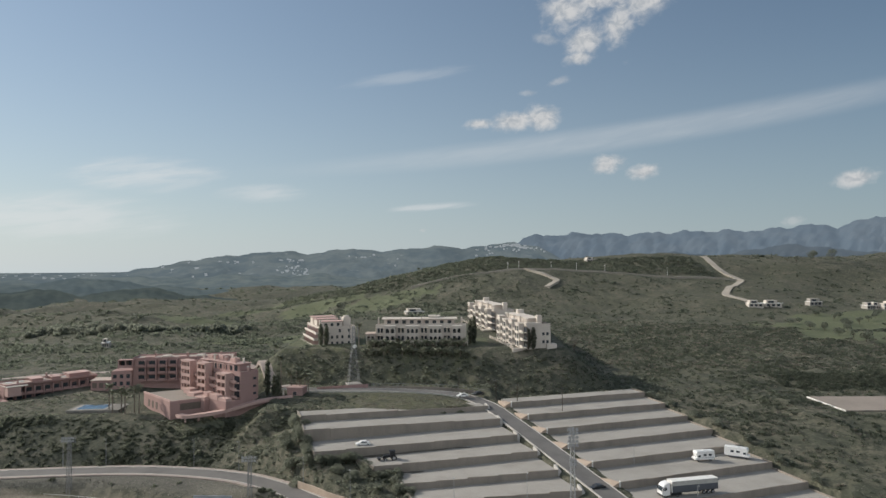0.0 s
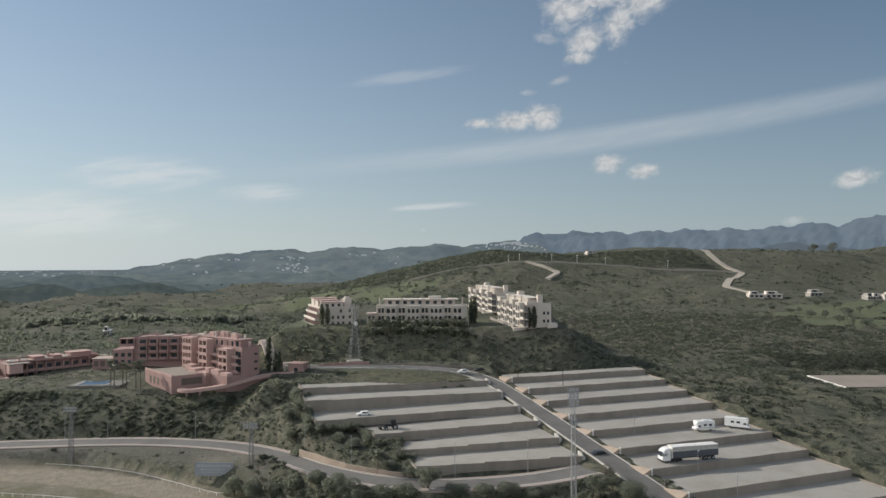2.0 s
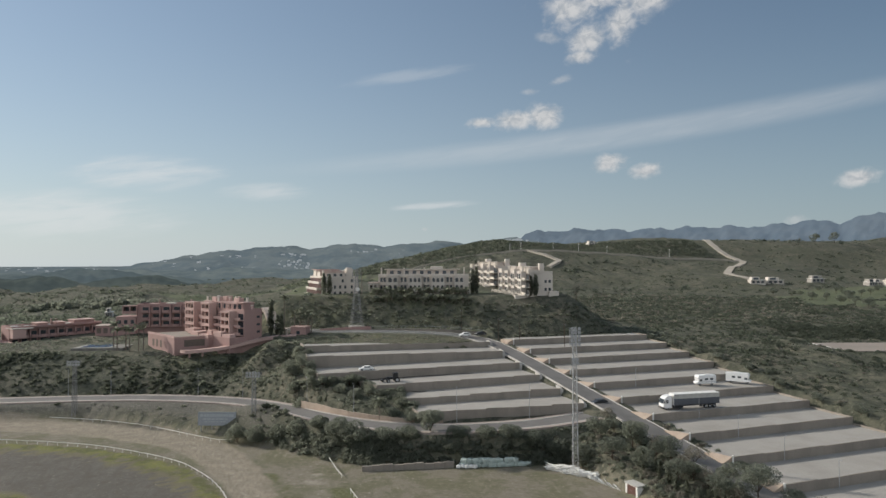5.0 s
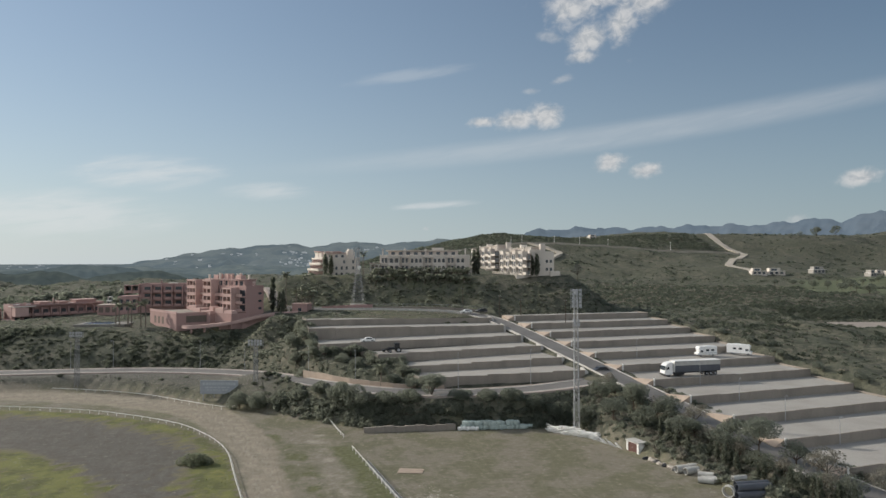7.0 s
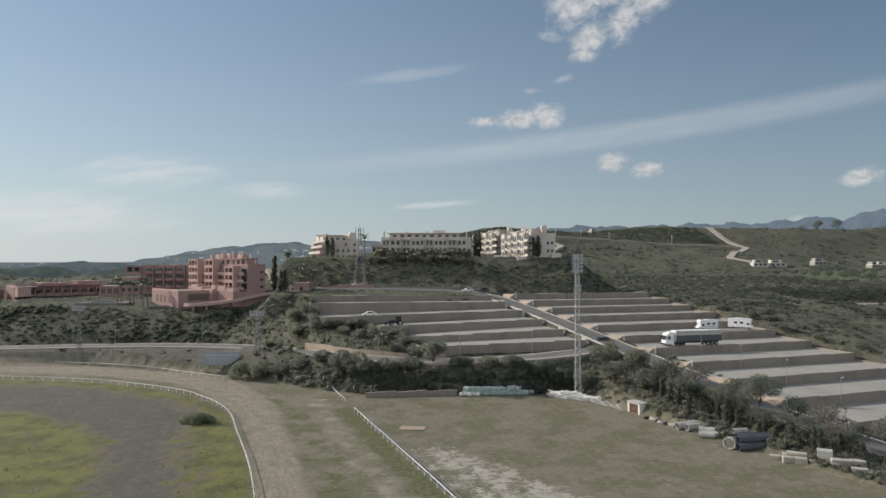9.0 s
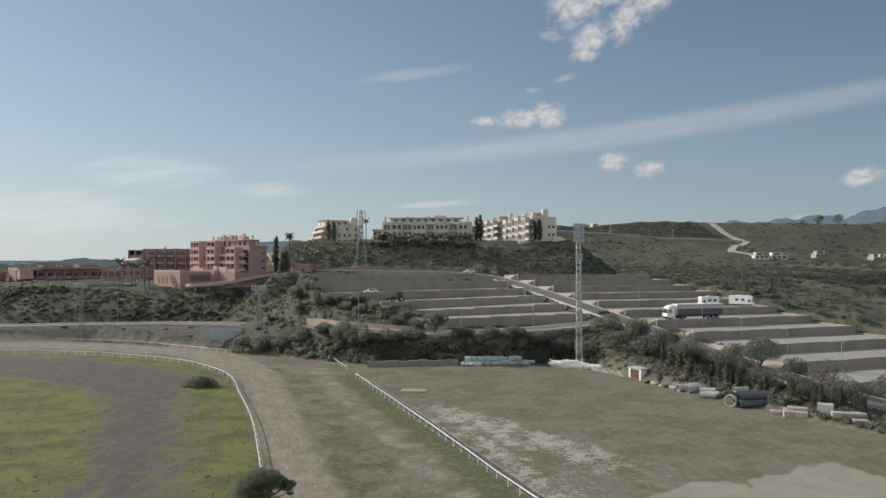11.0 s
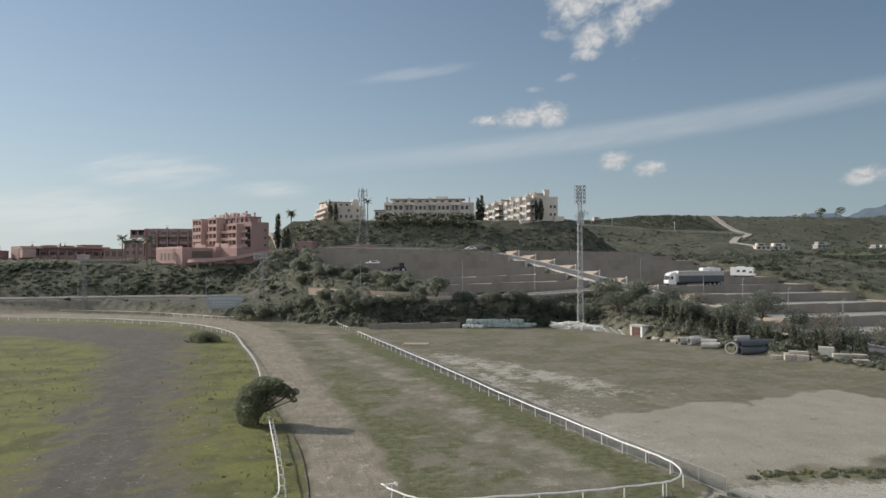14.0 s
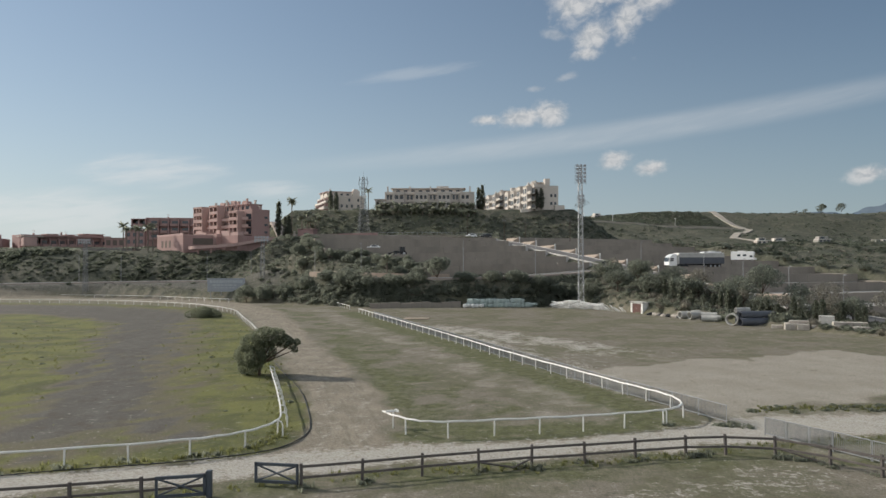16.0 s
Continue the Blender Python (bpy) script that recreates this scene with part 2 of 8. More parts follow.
M["olive"] = foliage("olive_tree_leaves", (0.095, 0.108, 0.075), (0.165, 0.180, 0.122))
M["blade"] = foliage("grass_blades", (0.098, 0.108, 0.044), (0.172, 0.176, 0.072))
M["black"] = surface("black_plastic", (0.02, 0.021, 0.023), (0.035, 0.035, 0.035), 2, 9, 0.5, 0.45)
M["tyre"] = surface("tyre_rubber", (0.02, 0.02, 0.02), None, 3, 20, 0.4, 0.85)
M["tarp"] = surface("grey_tarpaulin", (0.095, 0.102, 0.118), (0.065, 0.07, 0.082), 0.6, 5, 0.5, 0.5, 0.05)
M["glazed_white"] = surface("glossy_white_body", (0.78, 0.78, 0.77), (0.66, 0.65, 0.62), 0.8, 6, 0.3, 0.3, 0.0, 0.0, 0.5)
M["red_door"] = surface("dull_red_paint", (0.12, 0.062, 0.052), None, 2, 10, 0.5, 0.6)
M["rock"] = surface("pale_rock", (0.44, 0.40, 0.35), (0.25, 0.22, 0.19), 0.9, 5, 0.7, bump=0.4)
M["pipe"] = surface("concrete_pipe", (0.46, 0.45, 0.42), (0.28, 0.27, 0.25), 0.9, 7, 0.6)
M["bale"] = surface("wrapped_bale_film", (0.43, 0.49, 0.46), (0.20, 0.27, 0.25), 0.9, 6, 0.6, 0.4)
M["sign"] = surface("faded_sign_board", (0.33, 0.35, 0.375), (0.27, 0.285, 0.30), 0.5, 5, 0.6)
M["sign_ink"] = surface("faded_pale_ink", (0.43, 0.455, 0.475), None, 0.8, 6, 0.5)
M["water"] = Graph("pool_water").done((0.025, 0.085, 0.16), 0.15, 0.0, 0.4)
M["car_dark"] = surface("dark_car_paint", (0.03, 0.032, 0.036), None, 1.5, 10, 0.3, 0.3, 0.0, 0.2, 0.5)
M["revetment"] = surface("stony_revetment", (0.17, 0.16, 0.145), (0.28, 0.26, 0.23), 0.5, 2.2, 0.7, bump=0.6)
M["ochre_roof"] = surface("dusty_flat_roof", (0.29, 0.25, 0.215), (0.22, 0.19, 0.165), 0.06, 1.0, 0.6)
M["sand_road"] = surface("sandy_road", (0.37, 0.335, 0.285), (0.30, 0.265, 0.215), 0.05, 0.6, 0.5)

# ---- mesh helpers ----
def part(name, bm, material, parent=None, label="", smooth=False):
    """Links a bmesh as one mesh object, under a thing where one is given."""
    me = bpy.data.meshes.new(name)
    bm.to_mesh(me)
    bm.free()
    return part_mesh(name, me, material, parent, label, smooth)


def part_mesh(name, me, material, parent=None, label="", smooth=False):
    if material and not me.materials:
        me.materials.append(material)
    if smooth:
        me.polygons.foreach_set("use_smooth", [True] * len(me.polygons))
    ob = new(name, me)
    if parent is not None:
        ob.parent = parent
    if label:
        ob["label"] = label
    return ob


def thing(name, label, category, m=None, group="", kind=""):
    ob = new(name)
    ob.empty_display_size = 0.2
    if m is not None:
        ob.matrix_world = m
    return tagged(ob, label, category, group, kind)


def mesh_from(name, verts, faces):
    me = bpy.data.meshes.new(name)
    me.from_pydata([tuple(v) for v in verts], [], [tuple(f) for f in faces])
    me.update()
    return me


def tri_mesh(name, verts, tris):
    """A mesh from big arrays of corners and triangles."""
    me = bpy.data.meshes.new(name)
    verts, tris = np.asarray(verts, np.float32), np.asarray(tris, np.int32)
    me.vertices.add(len(verts))
    me.vertices.foreach_set("co", verts.ravel())
    me.loops.add(tris.size)
    me.loops.foreach_set("vertex_index", tris.ravel())
    me.polygons.add(len(tris))
    me.polygons.foreach_set("loop_start", np.arange(0, tris.size, 3, dtype=np.int32))
    me.polygons.foreach_set("loop_total", np.full(len(tris), 3, np.int32))
    me.update(calc_edges=True)
    return me


def box(bm, x0, y0, z0, x1, y1, z1, bevel=0.0, m=None):
    vs = bmesh.ops.create_cube(bm, size=1.0)["verts"]
    k = Matrix.LocRotScale(((x0 + x1) / 2, (y0 + y1) / 2, (z0 + z1) / 2), None, (abs(x1 - x0), abs(y1 - y0), abs(z1 - z0)))
    bmesh.ops.transform(bm, matrix=(m @ k) if m is not None else k, verts=vs)
    if bevel:
        es = list({e for v in vs for e in v.link_edges})
        bmesh.ops.bevel(bm, geom=es, offset=bevel, segments=1, affect="EDGES")
    return bm


def rod(bm, a, b, r0, r1=None, seg=8, caps=True):
    a, b = Vector(a), Vector(b)
    d = b - a
    vs = bmesh.ops.create_cone(bm, cap_ends=caps, segments=seg, radius1=r0, radius2=r0 if r1 is None else r1, depth=d.length)["verts"]
    m = Matrix.Translation((a + b) / 2) @ d.to_track_quat("Z", "Y").to_matrix().to_4x4()
    bmesh.ops.transform(bm, matrix=m, verts=vs)
    return bm


def one(shape, *a, **k):
    """A new bmesh with one shape in it."""
    bm = bmesh.new()
    shape(bm, *a, **k)
    return bm


# ---- ground ----
def sm(a, b, t):
    t = np.clip((np.asarray(t, float) - a) / (b - a), 0, 1)
    return t * t * (3 - 2 * t)


def fbm(x, y, size, octaves=4, seed=0.0):
    """Smooth noise about 0 for arrays, built from turned waves."""
    out, amp, total = np.zeros(np.broadcast(x, y).shape), 1.0, 0.0
    rs = np.random.RandomState(int(seed * 7) + 11)
    for o in range(octaves):
        k = 2 * math.pi / (size / 2 ** o)
        for i in range(4):
            a, p, q = rs.uniform(0, 6.283), rs.uniform(0, 6.283), rs.uniform(0.7, 1.4)
            u = (x * math.cos(a) + y * math.sin(a)) * k * q + p
            out += amp * np.sin(u + 1.3 * np.sin(u * 0.43 + 2.1 * p) + 0.8 * np.sin((x * math.sin(a) - y * math.cos(a)) * k * 0.6 + q))
        total += amp * 2.0
        amp *= 0.55
    return out / total


def path_near(x, y, pts):
    """Distance from a polyline in the plan and the height of its nearest place."""
    best, hz = np.full(np.shape(x), 1e9), np.zeros(np.shape(x))
    for (ax, ay, az), (bx, by, bz) in zip(pts, pts[1:]):
        dx, dy = bx - ax, by - ay
        t = np.clip(((x - ax) * dx + (y - ay) * dy) / (dx * dx + dy * dy), 0, 1)
        d = np.hypot(x - ax - t * dx, y - ay - t * dy)
        hz = np.where(d < best, az + t * (bz - az), hz)
        best = np.minimum(best, d)
    return best, hz


def smooth_path(pts, n=6):
    """A curve through the given places."""
    p = [Vector(q) for q in pts]
    p = [2 * p[0] - p[1]] + p + [2 * p[-1] - p[-2]]
    out = []
    for a, b, c, d in zip(p, p[1:], p[2:], p[3:]):
        for i in range(n):
            t = i / n
            out.append(0.5 * (2 * b + (c - a) * t + (2 * a - 5 * b + 4 * c - d) * t * t + (3 * b - a - 3 * c + d) * t ** 3))
    out.append(p[-2])
    return [tuple(v) for v in out]


ROAD = smooth_path([(-230, 190, 3.2), (-170, 206, 3.8), (-130, 211, 4.2), (-95, 212, 4.6), (-66, 205, 5.0), (-48, 193, 5.6), (-34, 178, 6.4), (-18, 167.5, 6.5), (0, 163.5, 6.6), (20, 165, 7.2), (38, 170, 8.4)])
DRIVE = smooth_path([(86, 60, -1.0), (75, 89, 0.2), (68, 108, 0.9), (59.5, 130, 3.2), (36.7, 190, 11.6), (22, 228.5, 16.6), (14, 246, 18.6), (2, 256, 19.9), (-20, 259.5, 20.6), (-50, 259, 21.0), (-62, 262, 21.4)])

FAR_ROAD = smooth_path([(316, 680, 0), (310, 703, 0), (307, 725, 0), (317, 750, 0), (345, 795, 0), (367, 825, 0), (371, 846, 0), (367, 866, 0), (363, 884, 0), (365, 921, 0), (367, 950, 0)])
BACK_ROAD = smooth_path([(-62, 262, 0), (-74, 284, 0), (-88, 320, 0), (-100, 360, 0), (-112, 384, 0), (-126, 388, 0), (-160, 365, 0), (-196, 333, 0), (-225, 300, 0), (-250, 272, 0)])
RAMP = smooth_path([(-94.0, 239.0, 16.4), (-90.5, 236.4, 16.5), (-85, 237.2, 16.9), (-77.8, 240, 17.7), (-70, 244.0, 19.4), (-64, 247, 20.2), (-56, 249.5, 20.6)])
BANK = [(-46.8, 219, 17.6), (-43.6, 207.5, 15.6), (-38, 195.0, 12.4), (-28, 190.5, 11.2), (-20, 187.2, 10.4), (-11.2, 178.4, 8.6), (-7.6, 170, 7.4)]
RIDGE_TRACKS = [smooth_path([(104, 846, 0), (122, 826, 0), (136, 802, 0), (120, 774, 0)]), smooth_path([(-40, 838, 0), (60, 846, 0), (130, 845, 0), (200, 842, 0), (270, 840, 0), (322, 838, 0), (366, 838, 0)])]

def beyond_field(x, y):
    """How far a place lies outside the flat field, on its far and its eastern side."""
    edge = np.interp(x, [-240, -108, -60, -45, -30, -18, 28], [201, 200.5, 181, 171, 160.5, 155.8, 155.8])
    return np.maximum(y - edge, ((x - 28) * 90 + (y - 155) * 42) / 99.3)


def rect_gap(x, y, x0, x1, y0, y1):
    dx = np.maximum(np.maximum(x0 - x, x - x1), 0)
    dy = np.maximum(np.maximum(y0 - y, y - y1), 0)
    return np.hypot(dx, dy)


def terrain(x, y):
    """Height of the natural ground."""
    x, y = np.asarray(x, float), np.asarray(y, float)
    u = beyond_field(x, y)
    mid = np.interp(y, [90, 118, 150, 169, 229, 250, 330, 450, 620, 690, 740, 860, 940, 1050, 1300, 1900, 3000, 4600],
                    [0.5, 1.0, 4.6, 7.2, 15.8, 17.0, 16.5, 17.5, 22, 25, 31, 60, 78, 82, 62, 30, 20, 20])
    left = np.interp(y, [180, 200, 217, 238, 262, 300, 360, 480, 700, 1000, 1500, 2300, 3000, 4600], [1, 4, 5.5, 14.5, 16.5, 16.5, 13, 6, 3, 4, 0, -8, -10, -10])
    far = sm(350, 800, y)
    w = sm(-75 - 220 * far, -45 + 130 * far, x)
    z = left * (1 - w) + mid * w
    z = z + sm(420, 800, y) * fbm(x, y, 420, 4, 1) * (7 + 12 * sm(900, 2000, y) * sm(-200, 100, x) + 6 * sm(-40, -200, x)) + sm(6, 40, u) * fbm(x, y, 60, 3, 2) * 1.2
    z = np.where(u < 0, 0.0, np.minimum(z, np.maximum(u, 0) * 1.15))
    # the flat-topped spur with the white houses, the bench below it, and the terrace of the red houses
    d = rect_gap(x, y, -68, 52, 289, 440)
    z = np.maximum(z, 33.2 + 2.4 * sm(330, 352, y) - np.where(d < 1, 0, 0.82 * (d - 1)) + fbm(x, y, 25, 3, 5) * 0.8 * sm(2, 8, d))
    d = rect_gap(x, y, -62, 18, 232, 268)
    z = np.maximum(z, 18.6 + 0.055 * (y - 222) - 0.95 * d)
    d = rect_gap(x, y, -70, -58, 249, 264)
    z = np.maximum(z, 20.0 - 0.75 * d)
    d = rect_gap(x, y, -41, -30, 264.5, 271)
    z = np.maximum(z, 22.0 - 0.9 * d)
    d = rect_gap(x, y, -190, -66, 243, 310)
    z = np.maximum(z, 15.0 - 0.5 * d)
    d = rect_gap(x, y, 153, 260, 250, 290)
    z = np.where(d < 25, z + (12.9 - z) * sm(25, 2, d), z)
    d, hz = path_near(x, y, BANK)
    z = np.maximum(z, hz - 0.75 * d)
    for path, wide, shoulder in ((ROAD, 5.2, 2.2), (DRIVE, 5.5, 3.5)):
        dist, hz = path_near(x, y, path)
        z = z + (hz - 0.30 - z) * sm(wide + shoulder + (4.0 * sm(-42, -62, x) if path is ROAD else 0.0), wide, dist)
    return z


# each terrace: the corner of its front wall by the driveway, the outer end, and the wall's top at both
E_RIGHT = (0.934, 0.357)
TERRACES = []
for k in range(13):
    ax, ay, top = 24.4 + 4.47 * k, 242.0 - 12.55 * k, 19.25 - 1.68 * k
    long = max(52.0, 58.0 - 0.95 * k)
    TERRACES.append(("right", (ax, ay), (ax + long * E_RIGHT[0], ay + long * E_RIGHT[1]), top, top - 0.4))
LEFT_ENDS = ((15.6, 238.0, 18.9, -46.3, 219.0, 19.9), (18.8, 224.5, 17.5, -43.0, 207.5, 18.1), (23.0, 211.0, 15.6, -37.5, 195.5, 14.7),
             (27.6, 199.0, 13.8, -19.5, 188.0, 12.6), (31.6, 186.5, 12.1, -10.5, 179.0, 10.6), (35.6, 174.5, 10.4, -7.0, 169.0, 9.2))
for ax, ay, az, bx, by, bz in LEFT_ENDS:
    TERRACES.append(("left", (ax, ay), (bx, by), az, bz))


def in_terraces(x, y):
    """1 inside the terraced ground, 0 outside."""
    e, f = E_RIGHT
    s = (x - 24.4) * e + (y - 242) * f
    r = -(x - 24.4) * f + (y - 242) * e
    right = sm(0.0, 1.5, s) * sm(1.0, -1.0, s - np.maximum(52.0, 58.0 + 0.0713 * r)) * sm(1.0, -1.0, r) * sm(-160, -158, r)
    lo = np.interp(y, [168, 179, 188, 195.5, 219, 239], [-6, -9.5, -18, -36, -45, -46])
    hi = np.interp(y, [168, 174.5, 238], [37, 35.5, 15.5])
    front = 169.9 + (x + 7) * 0.129
    back = 219.0 + (x + 46.3) * 0.307
    left = sm(-0.5, 1.5, x - lo) * sm(0.5, -1.5, x - hi) * sm(-0.5, 0.5, y - front) * sm(0.5, -0.5, y - back)
    left = left * ~((x < -20.5) & (y < 195.6 + (x + 37.5) * 0.256)) * ~((x < -11.5) & (y < 188.0 + (x + 19.5) * 0.2335))
    return np.maximum(right, left)


def ground_at(x, y):
    return float(terrain(np.array([x]), np.array([y]))[0])


def spread(*runs):
    """Grid lines: runs of (from, to, step)."""
    out = []
    for a, b, step in runs:
        out += list(np.arange(a, b, step))
    return np.array(out + [runs[-1][1]])


gx = spread((-4600, -2000, 130), (-2000, -800, 60), (-800, -300, 16), (-300, -125, 4.0), (-125, 75, 1.1), (75, 180, 2.2), (180, 420, 6), (420, 900, 16), (900, 2000, 55), (2000, 4600, 130))
gy = spread((-600, -60, 40), (-60, 24, 4), (24, 176, 1.1), (176, 300, 1.8), (300, 480, 4.5), (480, 1100, 8), (1100, 1800, 25), (1800, 4700, 90))
X, Y = np.meshgrid(gx, gy)
Z = terrain(X, Y)
Z = Z - 3.2 * in_terraces(X, Y)
Z += fbm(X, Y, 3.0, 2, 9) * 0.035 * (beyond_field(X, Y) < 0)

RAIL_IN = smooth_path([(-175, 182, 0), (-150, 181, 0), (-119, 176, 0), (-91, 170.5, 0), (-67, 159, 0), (-55, 148.5, 0), (-45.2, 135, 0), (-38, 118, 0), (-29.5, 97, 0), (-22.2, 75.4, 0), (-17.5, 60.5, 0), (-13.9, 49.1, 0), (-11.75, 41.8, 0),
                       (-11.4, 39.6, 0), (-11.9, 37.7, 0), (-13.2, 36.2, 0), (-15.2, 35.1, 0), (-20.4, 33.4, 0), (-30, 31.3, 0), (-45, 29, 0)], 5)
TRACK = smooth_path([(-180, 196, 0), (-139, 196, 0), (-101, 190, 0), (-66, 174, 0), (-45, 147, 0), (-33, 119, 0), (-23, 90, 0), (-15.5, 70, 0), (-11.0, 57, 0), (-8.2, 45, 0), (-7.3, 36, 0)], 6)
CROSS = smooth_path([(-60, 25.0, 0), (-40, 28.0, 0), (-22.5, 30.6, 0), (-15.7, 32.2, 0), (-8, 34.4, 0), (-3, 36.0, 0), (2.4, 36.5, 0), (9.2, 38.0, 0), (15.7, 40.2, 0), (22, 42.0, 0), (29, 43.0, 0), (60, 45, 0)], 5)


def zones(x, y):
    """Kinds of ground: shares of dirt, grey gravel, green grass; pale patches, bare tan earth, mown green."""
    wob = fbm(x, y, 9, 3, 3) * 1.3
    wob2 = fbm(x, y, 30, 4, 4)
    rail_d, _ = path_near(x, y, RAIL_IN)
    track_d, _ = path_near(x, y, TRACK)
    cross_d, _ = path_near(x, y, CROSS)
    # inside of the inner rail
    edge_y = np.clip(y, 33.5, 182)
    far_side = [q for q in RAIL_IN if q[1] > 41]
    inner_x = np.interp(edge_y, [q[1] for q in far_side[::-1]], [q[0] for q in far_side[::-1]])
    inside = (x < inner_x) & (y < 178) & (y > np.interp(x, [-60, -20.4, -15.2, -12], [26, 33.4, 35.1, 38]))
    field = beyond_field(x, y) < 1
    wide = np.interp(y, [36, 57, 85, 103, 130, 175], [3.4, 2.7, 2.9, 3.3, 3.8, 6.5])
    dirt = sm(wide + 1.8, wide - 1.6, track_d + wob * 0.7) * ~inside
    dirt = np.maximum(dirt, sm(2.5, 1.0, cross_d + wob * 0.6 - 1.0 * sm(8, 20, x)))
    spine = np.interp(y, [30, 46, 57, 63, 85, 97, 108, 118, 132, 146], [-31, -32.8, -35.5, -38, -46.5, -52.5, -57.4, -62, -80, -100])
    west_green = sm(-3.4, 3.4, spine - x + wob * 1.6 + 3.2 * fbm(x, y, 4, 4, 27)) * inside * sm(142, 132, y - 0.12 * (x + 90))
    rim = np.interp(y, [33, 50, 75, 95, 120, 135, 165], [3.2, 7.5, 9.5, 8.0, 9.0, 5.0, 5.5])
    rim_green = sm(rim + 4.5, rim - 5.0, rail_d + wob * 1.8 + 3.4 * fbm(x, y, 4.5, 4, 28)) * inside
    green = np.maximum(west_green, rim_green)
    green = np.maximum(green, 0.8 * sm(3.0, 0.5, rail_d + wob) * (y < 60))
    hose_x = np.interp(y, [34, 36.2, 38.6, 41.5, 48, 55, 64, 71], [-15, -11.2, -9.9, -9.8, -11.4, -13.6, -17.3, -20])
    lip = sm(0.6, -0.3, x - hose_x + wob * 0.15) * (y > 34) * (y < 72) * (x > inner_x - 3)
    dirt = dirt * (1 - lip)
    green = np.maximum(green, 0.85 * lip)
    grey = inside * (1 - green) * field
    # between the cross path and the bottom, and right of the long rail
    long_x = np.interp(y, [38, 46, 60, 88, 137, 160], [15.0, 14.8, 9.6, -0.6, -19.8, -26])
    outer = (x > long_x) & field & ~inside
    verge = sm(4.4, 1.0, np.abs(x - long_x + 1.9) + wob) * (y > 38) * (y < 140) * 0.85
    verge = np.maximum(verge, 0.85 * sm(3.4, 1.2, np.abs(y - 39.6 - 0.16 * x) + wob * 0.8) * (x > -5.5) * (x < 15))
    verge = np.maximum(verge, 0.7 * sm(2.6, 0.8, np.abs(track_d - wide - 1.8) + wob * 0.7) * (x > -16) * (y < 130) * (y > 38) * ~inside)
    verge = np.maximum(verge, 0.6 * sm(2.4, 0.8, np.abs(cross_d - 4.2) + wob * 0.7) * (x > -4) * field)
    lane = sm(5.5, 1.5, np.abs(x - (long_x + inner_x) / 2 + 0.5) + wob * 1.4) * (y > 44) * (y < 150) * ~inside
    verge = np.maximum(verge, lane * (0.38 + 0.7 * fbm(x, y, 7, 4, 19)))
    dull = verge * field
    along = (x + 11.5) * 0.55 + (129 - y) * 0.835
    pale = sm(3.5, 0.0, np.abs((x + 11.5) * 0.835 - (129 - y) * 0.55 + 6.0 - along * 0.03) + wob * 3.0 - 3.0) * sm(10, 28, along) * sm(72, 50, along) * outer
    pale = np.maximum(pale, 0.8 * sm(5.5, 1.0, np.abs(x - long_x - 3.0) + wob) * sm(118, 100, y) * sm(44, 56, y) * outer)
    pale = np.clip(pale * (0.64 + 0.5 * fbm(x, y, 5, 3, 8)), 0, 1)
    pale = np.maximum(pale, 1.0 * sm(2.5, 0.9, cross_d + wob * 0.6 - 1.0 * sm(8, 20, x)) * field)
    pale = np.maximum(pale, 0.30 * sm(1.1, 0.3, np.abs(track_d - 1.3)) * (dirt > 0.6))
    px, py = (x - 24) * 0.94 + (y - 59) * 0.34, -(x - 24) * 0.34 + (y - 59) * 0.94
    tan = sm(1.0, -1.5, np.maximum(np.abs(px - 7) - 19.0, np.abs(py - (px - 7) * 0.05) - 10.5) + wob * 1.3) * outer * (cross_d > 2.5)
    tan = np.maximum(tan, 0.55 * sm(4.6, 1.0, np.abs(x - long_x + 6.6) + wob * 1.2) * ~inside * (y > 44) * (y < 150) * (0.75 + 0.5 * fbm(x, y, 6, 3, 23)))
    tan = np.maximum(tan, 0.5 * sm(0.1, 0.6, fbm(x, y, 16, 4, 12)) * outer * sm(100, 60, y))
    cross_y = np.interp(x, [q[0] for q in CROSS], [q[1] for q in CROSS])
    south = sm(1.6, 2.6, cross_y - y) * field
    dark_rim = sm(7.5, 2.0, cross_y - y) * (0.62 + 0.7 * fbm(x, y, 5, 3, 15))
    dull = np.maximum(dull, south * np.clip(dark_rim + 0.25, 0, 1) * 0.85)
    dull = np.maximum(dull, 0.9 * sm(18.5, 20, x) * sm(2.4, 3.2, cross_y - y) * sm(9.0, 7.5, cross_y - y + wob) * field)
    dull = np.maximum(dull, 0.62 * sm(1.2, 0.5, np.hypot((x - 21.5) / 4.5, (y - 51.5) / 2.2) + wob * 0.35))
    bands = fbm(x * 0.3, y * 1.5 - 0.25 * x, 5, 3, 16)
    pale = np.maximum(pale, south * sm(4, 8, cross_y - y) * sm(-0.1, 0.5, bands) * 0.38)
    mown = np.zeros_like(x)
    for cx, cy, rx, ry in ((360, 585, 55, 42), (310, 540, 50, 36), (285, 480, 28, 36), (400, 600, 45, 30), (-60, 640, 60, 60), (-140, 560, 60, 30), (-70, 800, 60, 34), (-150, 860, 60, 30), (-230, 930, 70, 28), (-420, 900, 90, 40), (-260, 720, 50, 18)):
        mown = np.maximum(mown, sm(1.15, 0.85, np.hypot((x - cx) / rx, (y - cy) / ry) + wob2 * 0.35))
    mown = np.maximum(mown, 0.6 * sm(2, 0, rect_gap(x, y, -72, 20, 296, 330)))
    pale = np.maximum(pale, 0.95 * sm(1.2, 0.8, np.hypot((x - 297) / 11, (y - 549) / 7)))
